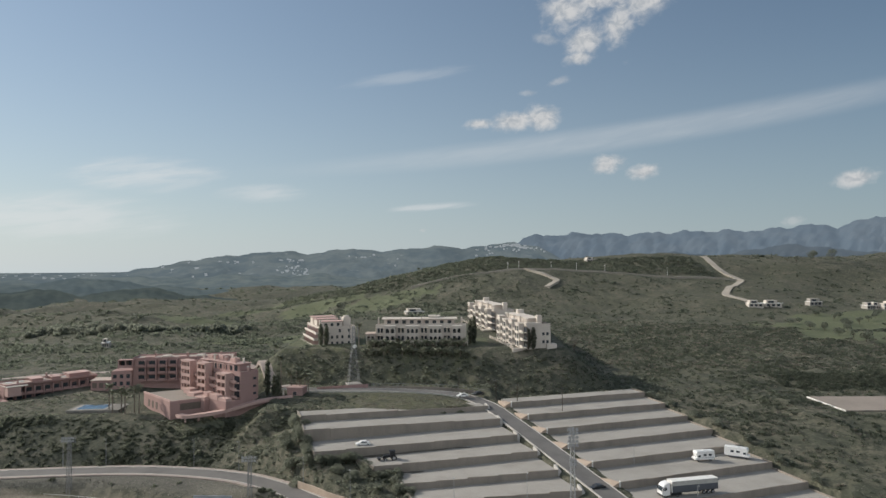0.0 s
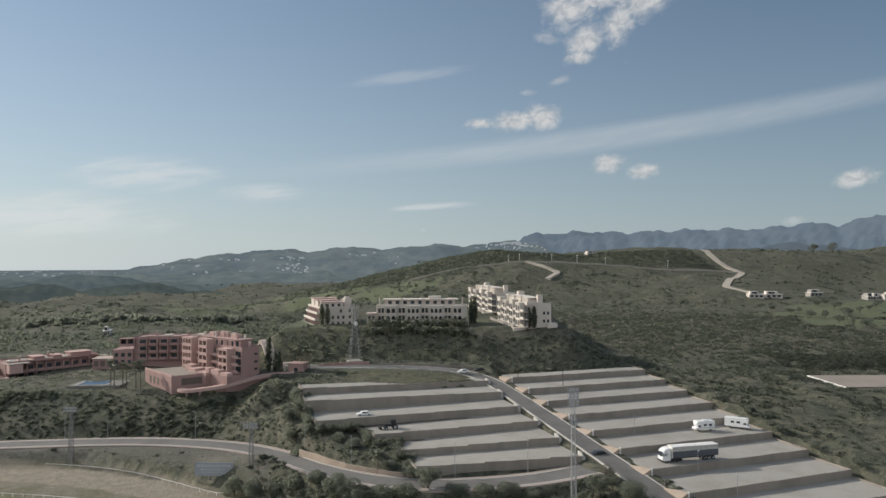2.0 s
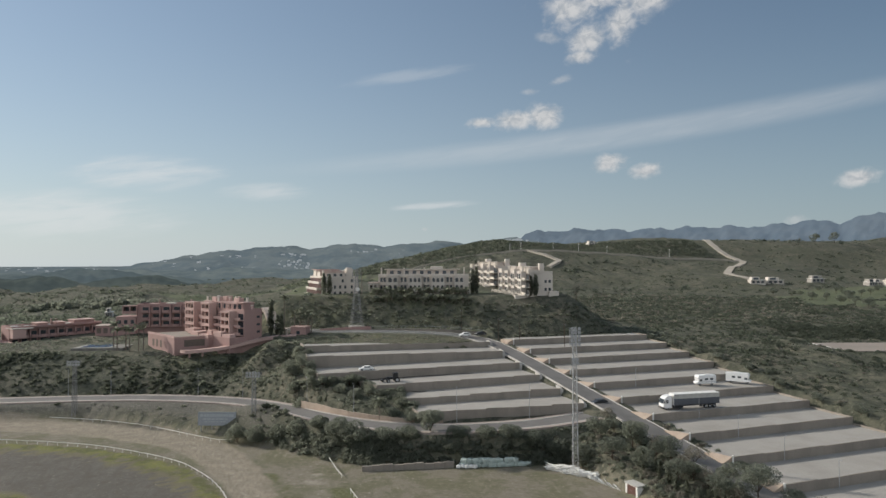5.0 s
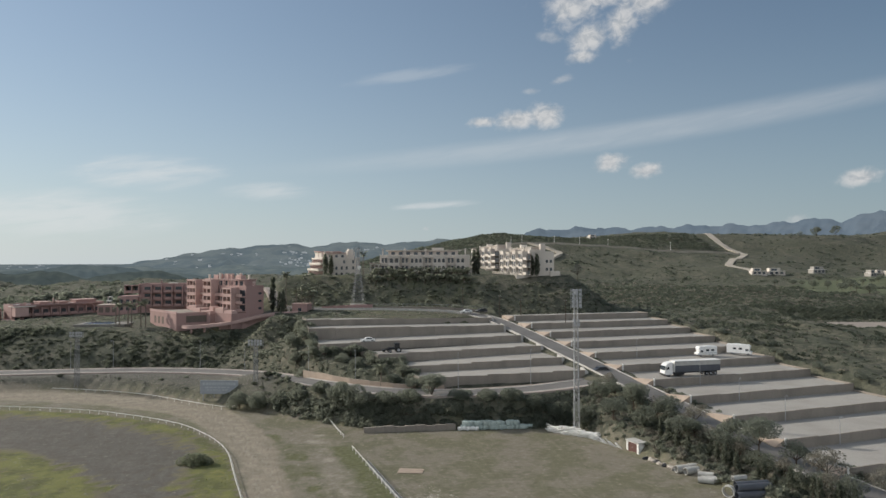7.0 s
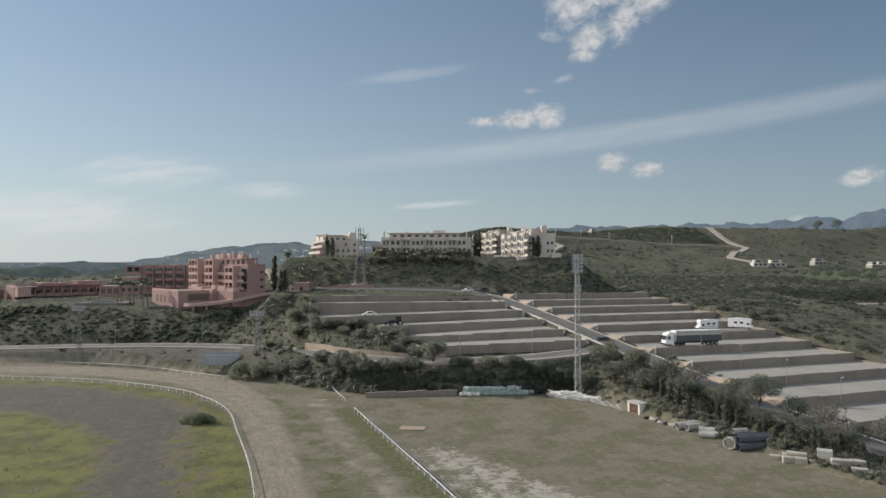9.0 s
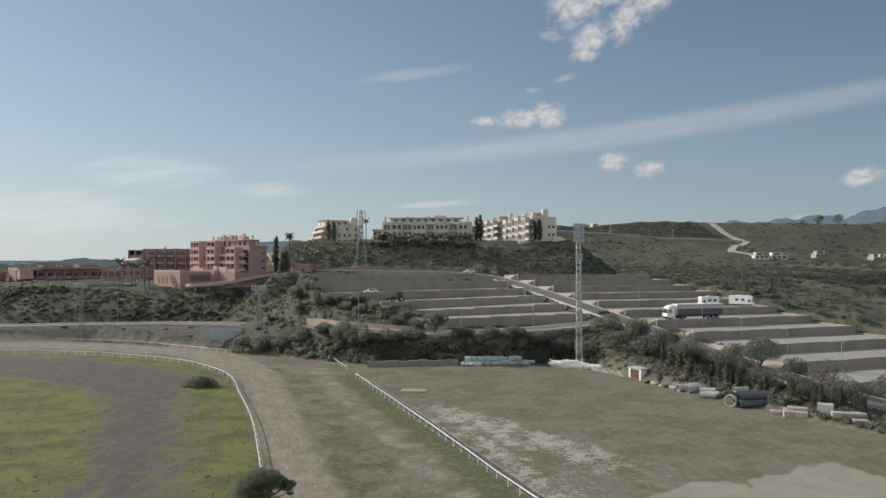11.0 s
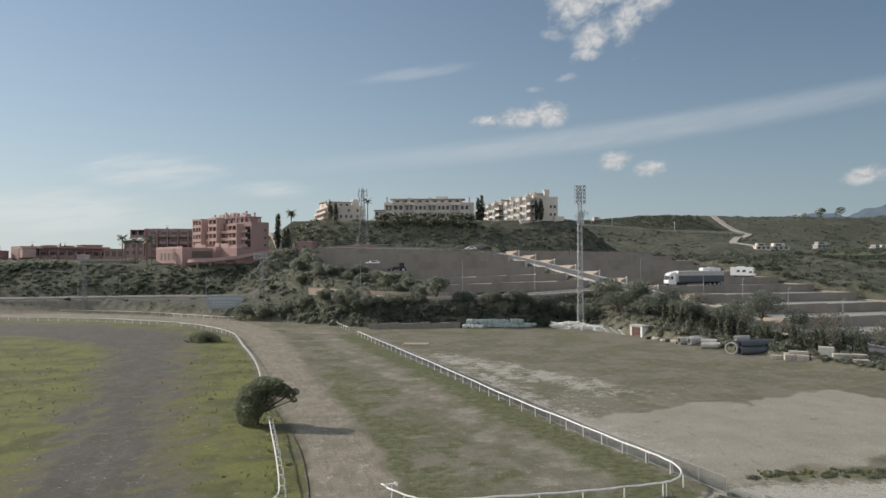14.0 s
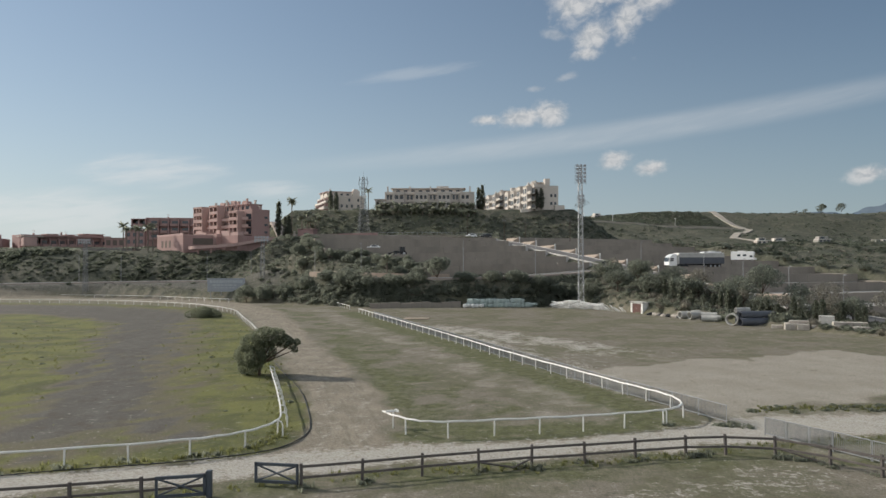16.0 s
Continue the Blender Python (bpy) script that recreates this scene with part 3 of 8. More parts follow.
    return [np.clip(a, 0, 1).astype(np.float32) for a in (dirt * field, grey, green, pale, tan, mown * ~field, np.maximum(dull, 0.42 * ~field * np.maximum.reduce([sm(6, 0, rect_gap(x, y, *q) + wob * 2) for q in ((-76, -44, 262, 316), (-96, -66, 233, 243), (-44, 8, 226, 254), (-24, 12, 262, 300))])))], field


(Zd, Zg, Zn, Zp, Zt, Zm, Zv), in_field = zones(X, Y)
road_d, _ = path_near(X, Y, ROAD)
Zr = (sm(-42, -50, X) * sm(0.3, 1.5, beyond_field(X, Y)) * sm(16, 10, road_d) * sm(0, 3, np.interp(X, [q[0] for q in ROAD], [q[1] for q in ROAD]) - Y)).astype(np.float32)
nx, ny = len(gx), len(gy)
idx = np.arange(nx * ny).reshape(ny, nx)
a, b, c, d = idx[:-1, :-1].ravel(), idx[:-1, 1:].ravel(), idx[1:, 1:].ravel(), idx[1:, :-1].ravel()
me = tri_mesh("ground", np.stack([X.ravel(), Y.ravel(), Z.ravel()], 1), np.concatenate([np.stack([a, b, c], 1), np.stack([a, c, d], 1)]))
for name, chans in (("zone_a", (Zd, Zg, Zn)), ("zone_b", (Zp, Zt, Zm)), ("zone_c", (in_field.astype(np.float32), Zr, Zv))):
    at = me.attributes.new(name, "FLOAT_COLOR", "POINT")
    at.data.foreach_set("color", np.stack([q.ravel().astype(np.float32) for q in chans] + [np.ones(nx * ny, np.float32)], 1).ravel())


def ground_material():
    g = Graph("ground")
    za, zb, zc = g.attr("zone_a"), g.attr("zone_b"), g.attr("zone_c")
    big, mid, fine, tiny = g.noise(0.03, 5), g.noise(0.22, 6, 0.62), g.noise(1.4, 6, 0.65), g.noise(7.0, 4, 0.7)
    n1, n2 = g.noise(0.11, 7, 0.68), g.noise(0.9, 7, 0.72)
    turned = g.n.new("ShaderNodeMapping")
    turned.vector_type = "TEXTURE"
    turned.inputs["Rotation"].default_value = (0, 0, radians(17))
    turned.inputs["Scale"].default_value = (1.8, 12.0, 1)
    g.l.new(g.co, turned.inputs[0])
    streak = g.noise(1.0, 7, 0.68, 0.6, turned.outputs[0])
    ruts = g.noise(3.6, 6, 0.62, 0.3, turned.outputs[0])
    soil = g.mix(g.range(n1, 0.43, 0.57), (0.205, 0.184, 0.146), (0.146, 0.140, 0.090))
    soil = g.mix(g.range(streak, 0.50, 0.72, 0, 0.4), soil, (0.28, 0.25, 0.195))
    soil = g.mix(g.range(g.noise(0.34, 8, 0.74, 0.4), 0.50, 0.66, 0, 0.7), soil, (0.128, 0.124, 0.078))
    soil = g.mix(g.range(n2, 0.54, 0.70, 0, 0.75), soil, (0.31, 0.285, 0.235))
    soil = g.mix(g.range(n2, 0.46, 0.32, 0, 0.7), soil, (0.098, 0.092, 0.064))
    hill = g.mix(g.range(big, 0.4, 0.62), (0.102, 0.104, 0.074), (0.146, 0.136, 0.103))
    hill = g.mix(g.range(g.noise(0.10, 6, 0.65), 0.42, 0.62), hill, (0.076, 0.083, 0.060))
    hill = g.mix(g.range(mid, 0.5, 0.75, 0, 0.6), hill, (0.142, 0.130, 0.100))
    hill = g.mix(g.range(g.noise(0.42, 6, 0.68), 0.515, 0.455, 0, 0.85), hill, (0.044, 0.051, 0.037))
    c = g.mix(zc[0], hill, soil)
    stony = g.mix(g.range(g.noise(1.1, 5, 0.7), 0.42, 0.62), (0.100, 0.098, 0.084), (0.152, 0.146, 0.125))
    c = g.mix(zc[1], c, stony)

    def edge(v, k=0.55):
        return g.range(g.math("ADD", v, g.math("MULTIPLY", g.math("SUBTRACT", g.math("ADD", g.math("MULTIPLY", mid, 0.5), g.math("MULTIPLY", fine, 0.5)), 0.5), k * 2)), 0.22, 0.78)

    grey = g.mix(g.range(mid, 0.35, 0.7), (0.138, 0.130, 0.117), (0.106, 0.100, 0.090))
    grey = g.mix(g.range(fine, 0.5, 0.8, 0, 0.5), grey, (0.23, 0.21, 0.185))
    grey = g.mix(g.range(streak, 0.40, 0.62, 0.55, 0.0), grey, (0.094, 0.088, 0.076))
    grey = g.mix(g.range(g.noise(0.55, 8, 0.72), 0.51, 0.60, 0, 0.75), grey, (0.098, 0.086, 0.070))
    grey = g.mix(g.range(n2, 0.60, 0.74, 0, 0.6), grey, (0.25, 0.235, 0.21))
    c = g.mix(edge(za[1]), c, grey)
    green = g.mix(g.range(g.noise(0.17, 5, 0.6), 0.42, 0.60), (0.166, 0.170, 0.056), (0.094, 0.105, 0.041))
    green = g.mix(g.range(g.noise(0.5, 7, 0.68), 0.54, 0.66, 0, 0.6), green, (0.220, 0.210, 0.064))
    green = g.mix(g.range(mid, 0.53, 0.64, 0, 0.7), green, (0.132, 0.120, 0.080))
    green = g.mix(g.range(g.noise(2.4, 6, 0.72), 0.42, 0.32, 0, 0.7), green, (0.060, 0.072, 0.030))
    olive = g.mix(g.range(fine, 0.38, 0.62), (0.142, 0.145, 0.072), (0.086, 0.096, 0.046))
    olive = g.mix(g.range(g.noise(0.8, 7, 0.72), 0.52, 0.66, 0, 0.7), olive, (0.20, 0.182, 0.135))
    c = g.mix(edge(zc[2], 0.9), c, olive)
    brown = g.mix(fine, (0.135, 0.118, 0.088), (0.165, 0.150, 0.095))
    c = g.mix(g.range(g.math("ADD", za[2], g.math("MULTIPLY", g.math("SUBTRACT", mid, 0.5), 0.5)), 0.06, 0.36), c, brown)
    c = g.mix(edge(g.math("SUBTRACT", za[2], 0.10)), c, green)
    tan = g.mix(g.range(mid, 0.3, 0.7), (0.365, 0.334, 0.282), (0.305, 0.278, 0.230))
    tan = g.mix(g.range(n2, 0.56, 0.72, 0, 0.5), tan, (0.46, 0.43, 0.37))
    tan = g.mix(g.range(g.noise(0.6, 8, 0.75), 0.57, 0.66, 0, 0.7), tan, (0.18, 0.165, 0.12))
    c = g.mix(edge(zb[1]), c, tan)
    dirt = g.mix(g.range(g.noise(0.35, 5, 0.6), 0.3, 0.7), (0.312, 0.274, 0.214), (0.228, 0.199, 0.156))
    dirt = g.mix(g.range(ruts, 0.50, 0.62, 0, 0.7), dirt, (0.195, 0.172, 0.134))
    dirt = g.mix(g.range(n2, 0.55, 0.75, 0, 0.45), dirt, (0.40, 0.37, 0.30))
    c = g.mix(edge(za[0], 0.4), c, dirt)
    pale = g.mix(fine, (0.54, 0.515, 0.46), (0.36, 0.335, 0.29))
    across = g.noise(2.2, 8, 0.76, 0.3, stretch=(0.55, 1.6, 1))
    speck = g.math("ADD", g.math("MULTIPLY", g.math("SUBTRACT", g.math("ADD", g.math("MULTIPLY", across, 0.5), g.math("MULTIPLY", n2, 0.5)), 0.5), 4.4), g.math("MULTIPLY", g.math("SUBTRACT", g.noise(2.8, 7, 0.78), 0.5), 3.0))
    c = g.mix(g.range(g.math("ADD", zb[0], speck), 0.36, 0.84, 0, 0.95), c, pale)
    mown = g.mix(g.range(mid, 0.3, 0.7), (0.092, 0.112, 0.064), (0.124, 0.138, 0.082))
    c = g.mix(edge(zb[2], 0.4), c, mown)
    c = g.mix(g.range(tiny, 0.40, 0.66, 0.0, 0.46), c, (0.075, 0.068, 0.050))
    c = g.mix(g.range(g.noise(3.0, 6, 0.75), 0.56, 0.68, 0.0, 0.22), c, (0.42, 0.39, 0.33))
    g.bump(g.math("ADD", g.math("MULTIPLY", fine, 0.6), g.math("MULTIPLY", tiny, 0.4)), 1.0, 0.16)
    return g.done(c, 0.95, 0.0, 0.15)


M["ground"] = ground_material()
tagged(part_mesh("ground", me, M["ground"], smooth=True), "dry sandy racetrack field rising into scrub-covered hills", "ground", kind="structure")


def ribbon(name, pts, half, thick, material, parent=None, lift=0.0, shift=0.0):
    """A strip along a path: top, sides and bottom."""
    v, f = [], []
    for i, p in enumerate(pts):
        q0, q1 = Vector(pts[max(i - 1, 0)]), Vector(pts[min(i + 1, len(pts) - 1)])
        t = (q1 - q0)
        s = Vector((-t.y, t.x, 0)).normalized()
        c = Vector(p) + Vector((0, 0, lift)) + s * shift
        for k, dz in ((half, 0), (-half, 0), (-half, -thick), (half, -thick)):
            v.append(c + s * k + Vector((0, 0, dz)))
        if i:
            o = 4 * (i - 1)
            for j in range(4):
                f.append((o + j, o + (j + 1) % 4, o + 4 + (j + 1) % 4, o + 4 + j))
    n = len(v)
    f += [(3, 2, 1, 0), (n - 4, n - 3, n - 2, n - 1)]
    return part_mesh(name, mesh_from(name, v, f), material, parent)


def road(label, pts, half, walks):
    t = tagged(new("road"), label, "road", kind="structure")
    ribbon("carriageway", pts, half, 0.5, M["asphalt"], t)
    for side, wide, mat in walks:
        ribbon("kerb", pts, 0.15, 0.6, M["kerb"], t, 0.13, side * (half + 0.15))
        if wide:
            ribbon("footpath", pts, wide / 2, 0.6, M[mat], t, 0.12, side * (half + 0.3 + wide / 2))
    return t


road("grey asphalt road with pinkish footpaths along the embankment", ROAD, 3.2, ((1, 1.5, "pavement"), (-1, 1.3, "pavement")))
road("steep grey asphalt driveway between the concrete terraces", DRIVE, 3.1, ((1, 0, ""), (-1, 0, "")))

# low tan wall holding the slope behind the road, lower from bay to bay
t = tagged(new("retaining_wall"), "low stepped tan retaining wall along the back of the road", "wall", kind="structure")
backs = [Vector((-41.2, 190.6, 0)), Vector((-36.6, 186.6, 0)), Vector((-31.5, 181.4, 0)), Vector((-26.0, 177.0, 0)), Vector((-20.5, 173.9, 0)), Vector((-14.5, 171.2, 0)), Vector((-8.0, 169.4, 0)), Vector((-1.0, 168.7, 0))]
for k, (p, q) in enumerate(zip(backs, backs[1:])):
    side = Vector((q.y - p.y, p.x - q.x, 0)).normalized() * 0.16
    q = p.lerp(q, 0.998)
    low, high = 5.4, (7.9, 8.0, 7.9, 7.8, 7.7, 7.6, 7.5)[k]
    vs = [u + Vector((0, 0, low)) for u in (p - side, q - side, q + side, p + side)] + [u + Vector((0, 0, high)) for u in (p - side, q - side, q + side, p + side)]
    part_mesh("wall_panel", mesh_from("wall_panel", vs, [(3, 2, 1, 0), (4, 5, 6, 7), (0, 1, 5, 4), (1, 2, 6, 5), (2, 3, 7, 6), (3, 0, 4, 7)]), M["ochre"], t)


# ---- the concrete terraces ----
def terrace(side, a, b, za, zb, back_a, back_b, pad_a, pad_b, base_a, base_b):
    """One level: a slab behind a retaining wall whose top steps along it."""
    t = tagged(new("terrace"), "empty pale concrete parking terrace behind a stepped tan retaining wall", "terrace", "parking terraces", "structure")
    a, b, back_a, back_b = Vector((*a, 0)), Vector((*b, 0)), Vector((*back_a, 0)), Vector((*back_b, 0))
    out = Vector((b - a).normalized())
    face = Vector((out.y, -out.x, 0))
    if face.y > 0:
        face = -face
    rise = Vector((0, 0, 1))
    # slab
    v = [a + rise * pad_a, b + rise * pad_b, back_b + rise * (pad_b + 0.1), back_a + rise * (pad_a + 0.1)]
    v += [q - rise * 0.6 for q in v]
    order = [(0, 1, 2, 3), (7, 6, 5, 4), (0, 4, 5, 1), (1, 5, 6, 2), (2, 6, 7, 3), (3, 7, 4, 0)]
    part_mesh("slab", mesh_from("slab", v, order), M["concrete"], t, "pale stained concrete slab")
    # wall panels, each a little lower or higher than the last
    n = max(5, round((b - a).length / 8.5))
    for i in range(n):
        p, q = a.lerp(b, i / n), a.lerp(b, (i + 1) / n - 0.0006)
        top = za + (zb - za) * (i + 0.5) / n + (0.05, -0.04, 0.07, 0.0, 0.1)[i % 5]
        lo0, lo1 = base_a + (base_b - base_a) * i / n - 0.5, base_a + (base_b - base_a) * (i + 1) / n - 0.5
        w = face * 0.15
        vs = [p - w, q - w, q + w, p + w]
        pts = [u + rise * (lo0 if k in (0, 3) else lo1) for k, u in enumerate(vs)] + [u + rise * top for u in vs]
        part_mesh("wall_panel", mesh_from("wall_panel", pts, [(3, 2, 1, 0), (4, 5, 6, 7), (0, 1, 5, 4), (1, 2, 6, 5), (2, 3, 7, 6), (3, 0, 4, 7)]), M["wall"], t)
    # dark strip on the next slab: wall shadow put into its colour, with some dirt
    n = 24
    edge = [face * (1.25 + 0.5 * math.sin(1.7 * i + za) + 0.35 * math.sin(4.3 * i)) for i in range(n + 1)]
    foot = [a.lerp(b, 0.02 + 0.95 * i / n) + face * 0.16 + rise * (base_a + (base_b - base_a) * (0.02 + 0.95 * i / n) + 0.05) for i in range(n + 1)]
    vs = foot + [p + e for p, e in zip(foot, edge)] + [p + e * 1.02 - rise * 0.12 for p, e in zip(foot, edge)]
    part_mesh("shade_dirt_strip", mesh_from("shade_dirt_strip", vs, [(i + k, i + 1 + k, i + n + 2 + k, i + n + 1 + k) for i in range(n) for k in (0, n + 1)]), M["shade_dirt"], t, "dark strip of painted wall shadow and dirt")
    n = max(5, round((b - a).length / 8.5))
    # end wall down the outer side
    w = out * 0.14
    vs = [b - w, b + w, back_b + w, back_b - w]
    pts = [u + rise * (min(base_a, base_b) - 0.8) for u in vs] + [vs[0] + rise * zb, vs[1] + rise * zb, vs[2] + rise * (zb + 0.15), vs[3] + rise * (zb + 0.15)]
    part_mesh("end_wall", mesh_from("end_wall", pts, [(3, 2, 1, 0), (4, 5, 6, 7), (0, 1, 5, 4), (1, 2, 6, 5), (2, 3, 7, 6), (3, 0, 4, 7)]), M["wall"], t)
    # sloping ochre bed and white post by the driveway
    if side == "right":
        s0, s1 = a - out * 0.2, a - out * 2.6
        along = (back_a - a).normalized()
        top = [s0 + rise * (za + 0.05), s0 + along * 4.2 + rise * (pad_a + 0.1), s1 + along * 5.6 + rise * (pad_a + 0.25), s1 + rise * (base_a + 1.0)]
        vs = top + [Vector((q.x, q.y, base_a - 1.6)) for q in top]
        part_mesh("planting_bed", mesh_from("planting_bed", vs, [(0, 1, 2, 3), (7, 6, 5, 4), (0, 4, 5, 1), (1, 5, 6, 2), (2, 6, 7, 3), (3, 7, 4, 0)]), M["ochre"], t, "sloping bed of ochre earth")
        part("post", one(box, a.x - 0.22, a.y - 0.35, base_a - 0.5, a.x + 0.12, a.y - 0.02, za + 0.35, 0.03), M["white_paint"], t, "white marker post")
    else:
        s0, s1 = a + (a - b).normalized() * 0.1, a + (a - b).normalized() * 0.9
        vs = [s0 + rise * (za + 0.1), s1 + rise * (za - 0.5), s1 - face * 4 + rise * (za + 0.2), s0 - face * 4 + rise * (za + 0.2)]
        vs += [Vector((q.x, q.y, base_a - 1.0)) for q in vs]
        part_mesh("kerb", mesh_from("kerb", vs, [(0, 1, 2, 3), (7, 6, 5, 4), (0, 4, 5, 1), (1, 5, 6, 2), (2, 6, 7, 3), (3, 7, 4, 0)]), M["kerb"], t, "pale concrete kerb")
    return t


rights = [q for q in TERRACES if q[0] == "right"]
lefts = [q for q in TERRACES if q[0] == "left"]
for run in (rights, lefts):
    for k, (side, a, b, za, zb) in enumerate(run):
        if k:
            back_a, back_b = run[k - 1][1], run[k - 1][2]
        else:
            back_a, back_b = (a[0] - 3.0, a[1] + 8.0), (b[0] - 3.0, b[1] + 8.0)
        if side == "left" and k > 2:   # outer ends draw in, so the slab behind is cut to fit
            pa, pb = Vector(run[k - 1][1]), Vector(run[k - 1][2])
            s = (Vector(b) - Vector(a)).length / (pb - pa).length
            back_b = tuple(pa.lerp(pb, min(1.0, s * 1.06)))
        nxt = run[k + 1] if k + 1 < len(run) else None
        base_a, base_b = (nxt[3] - 0.45, nxt[4] - 0.45) if nxt else ((7.2, 6.3) if side == "left" else (za - 2.2, zb - 2.2))
        terrace(side, a, b, za, zb, back_a, back_b, za - 0.42, zb - 0.42, base_a, base_b)

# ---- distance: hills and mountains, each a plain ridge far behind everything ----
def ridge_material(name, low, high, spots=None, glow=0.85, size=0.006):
    """A far range: mottled woods, folds and clearings; haze is put into its blue-grey colours and faint glow."""
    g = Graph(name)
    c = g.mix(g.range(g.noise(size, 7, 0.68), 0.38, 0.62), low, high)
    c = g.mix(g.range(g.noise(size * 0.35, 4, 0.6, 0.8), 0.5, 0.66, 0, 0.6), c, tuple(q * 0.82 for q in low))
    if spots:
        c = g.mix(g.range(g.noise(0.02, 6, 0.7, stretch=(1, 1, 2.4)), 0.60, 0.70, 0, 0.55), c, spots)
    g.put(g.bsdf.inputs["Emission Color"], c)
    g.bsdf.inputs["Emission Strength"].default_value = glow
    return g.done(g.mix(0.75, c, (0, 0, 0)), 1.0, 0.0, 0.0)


def ridge(label, dist, knots, low, high, spots=None, rough=0.06, deep=500, seed=0, base=40.0):
    """A range of hills round the camera's start: bearing in degrees against the height of its crest in degrees."""
    b = np.linspace(knots[0][0], knots[-1][0], 260)
    crest = np.interp(b, [k[0] for k in knots], [k[1] for k in knots])
    rs = np.random.RandomState(seed)
    wig = sum(np.sin(b * f + rs.uniform(0, 6)) / f for f in (2.1, 3.7, 6.3, 9.1, 14.0, 22.0)) * rough * 2.2
    rows = []
    n = 14
    for j in range(n):
        t = j / (n - 1)
        d = dist - deep * (1 - t)
        fold = sum(np.sin(b * f + rs.uniform(0, 6) + 3 * t) for f in (1.3, 2.9, 5.1, 8.7)) * 0.035
        hgt = np.tan(np.radians(crest + wig)) * dist * (t ** 0.9) * (1 + fold * (1 - t) * 4)
        hgt = base + np.maximum(hgt, 0) - 75 * (1 - t)
        rows.append(np.stack([np.sin(np.radians(b)) * d, np.cos(np.radians(b)) * d, hgt], 1))
    v = np.concatenate(rows)
    m = len(b)
    i = np.arange((n - 1) * m).reshape(n - 1, m)[:, :-1].ravel()
    f = np.concatenate([np.stack([i, i + 1, i + m + 1], 1), np.stack([i, i + m + 1, i + m], 1)])
    me = tri_mesh("backdrop", v, f)
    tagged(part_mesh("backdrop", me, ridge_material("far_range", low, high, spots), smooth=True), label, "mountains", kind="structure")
    return b, np.stack(rows)


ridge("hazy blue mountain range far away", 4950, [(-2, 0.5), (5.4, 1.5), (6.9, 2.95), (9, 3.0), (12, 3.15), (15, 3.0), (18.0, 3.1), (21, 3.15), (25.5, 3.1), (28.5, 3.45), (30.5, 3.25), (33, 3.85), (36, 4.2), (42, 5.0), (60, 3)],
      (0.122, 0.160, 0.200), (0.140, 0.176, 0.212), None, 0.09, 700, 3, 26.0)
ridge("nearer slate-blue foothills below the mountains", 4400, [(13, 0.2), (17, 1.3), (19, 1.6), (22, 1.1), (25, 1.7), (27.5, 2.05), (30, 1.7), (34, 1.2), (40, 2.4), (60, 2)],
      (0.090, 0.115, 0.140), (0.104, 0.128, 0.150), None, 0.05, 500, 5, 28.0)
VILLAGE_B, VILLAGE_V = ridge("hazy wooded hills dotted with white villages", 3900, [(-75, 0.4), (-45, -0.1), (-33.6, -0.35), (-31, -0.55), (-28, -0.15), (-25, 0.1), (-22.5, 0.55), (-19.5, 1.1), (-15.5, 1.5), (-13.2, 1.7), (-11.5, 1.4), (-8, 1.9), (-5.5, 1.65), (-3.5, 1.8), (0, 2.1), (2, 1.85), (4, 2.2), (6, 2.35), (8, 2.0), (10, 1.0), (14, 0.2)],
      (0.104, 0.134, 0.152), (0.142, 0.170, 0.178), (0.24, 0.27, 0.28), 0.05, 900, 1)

def hill_line(label, dist, knots, low, high, deep, seed, glow=0.85, rough=0.05):
    """A rounded hill crest round the start: bearing against height above the level line, both in degrees."""
    b = np.linspace(knots[0][0], knots[-1][0], 240)
    rs = np.random.RandomState(seed)
    wig = sum(np.sin(b * f + rs.uniform(0, 6)) / f for f in (1.7, 3.1, 5.3, 8.9, 15.0, 26.0)) * rough * 2
    crest = 68.6 + np.tan(np.radians(np.interp(b, [k[0] for k in knots], [k[1] for k in knots]) + wig)) * dist
    rows, n = [], 12
    for j in range(n + 2):
        t = j / (n - 1)
        d = dist - deep * (1 - t)
        fold = sum(np.sin(b * f + rs.uniform(0, 6) + 4 * t) for f in (1.9, 3.7, 6.9)) * 0.10
        up = np.clip(math.sin(min(t, 2 - t) * math.pi / 2) * (1 + fold * (1 - t)), 0, 1.0) if t < 1 else np.full(len(b), 1 - 2.2 * (t - 1))
        rows.append(np.stack([np.sin(np.radians(b)) * d, np.cos(np.radians(b)) * d, -14 + (crest + 14) * up], 1))
    m = len(b)
    i = np.arange((n + 1) * m).reshape(n + 1, m)[:, :-1].ravel()
    me = tri_mesh("backdrop", np.concatenate(rows), np.concatenate([np.stack([i, i + 1, i + m + 1], 1), np.stack([i, i + m + 1, i + m], 1)]))
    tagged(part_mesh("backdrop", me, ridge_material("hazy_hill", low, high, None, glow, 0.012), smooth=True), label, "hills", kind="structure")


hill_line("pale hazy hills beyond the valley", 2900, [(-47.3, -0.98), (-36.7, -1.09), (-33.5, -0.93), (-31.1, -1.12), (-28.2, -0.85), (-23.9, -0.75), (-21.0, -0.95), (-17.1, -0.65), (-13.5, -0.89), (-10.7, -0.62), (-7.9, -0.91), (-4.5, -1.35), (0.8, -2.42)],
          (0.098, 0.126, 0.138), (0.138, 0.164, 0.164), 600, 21)
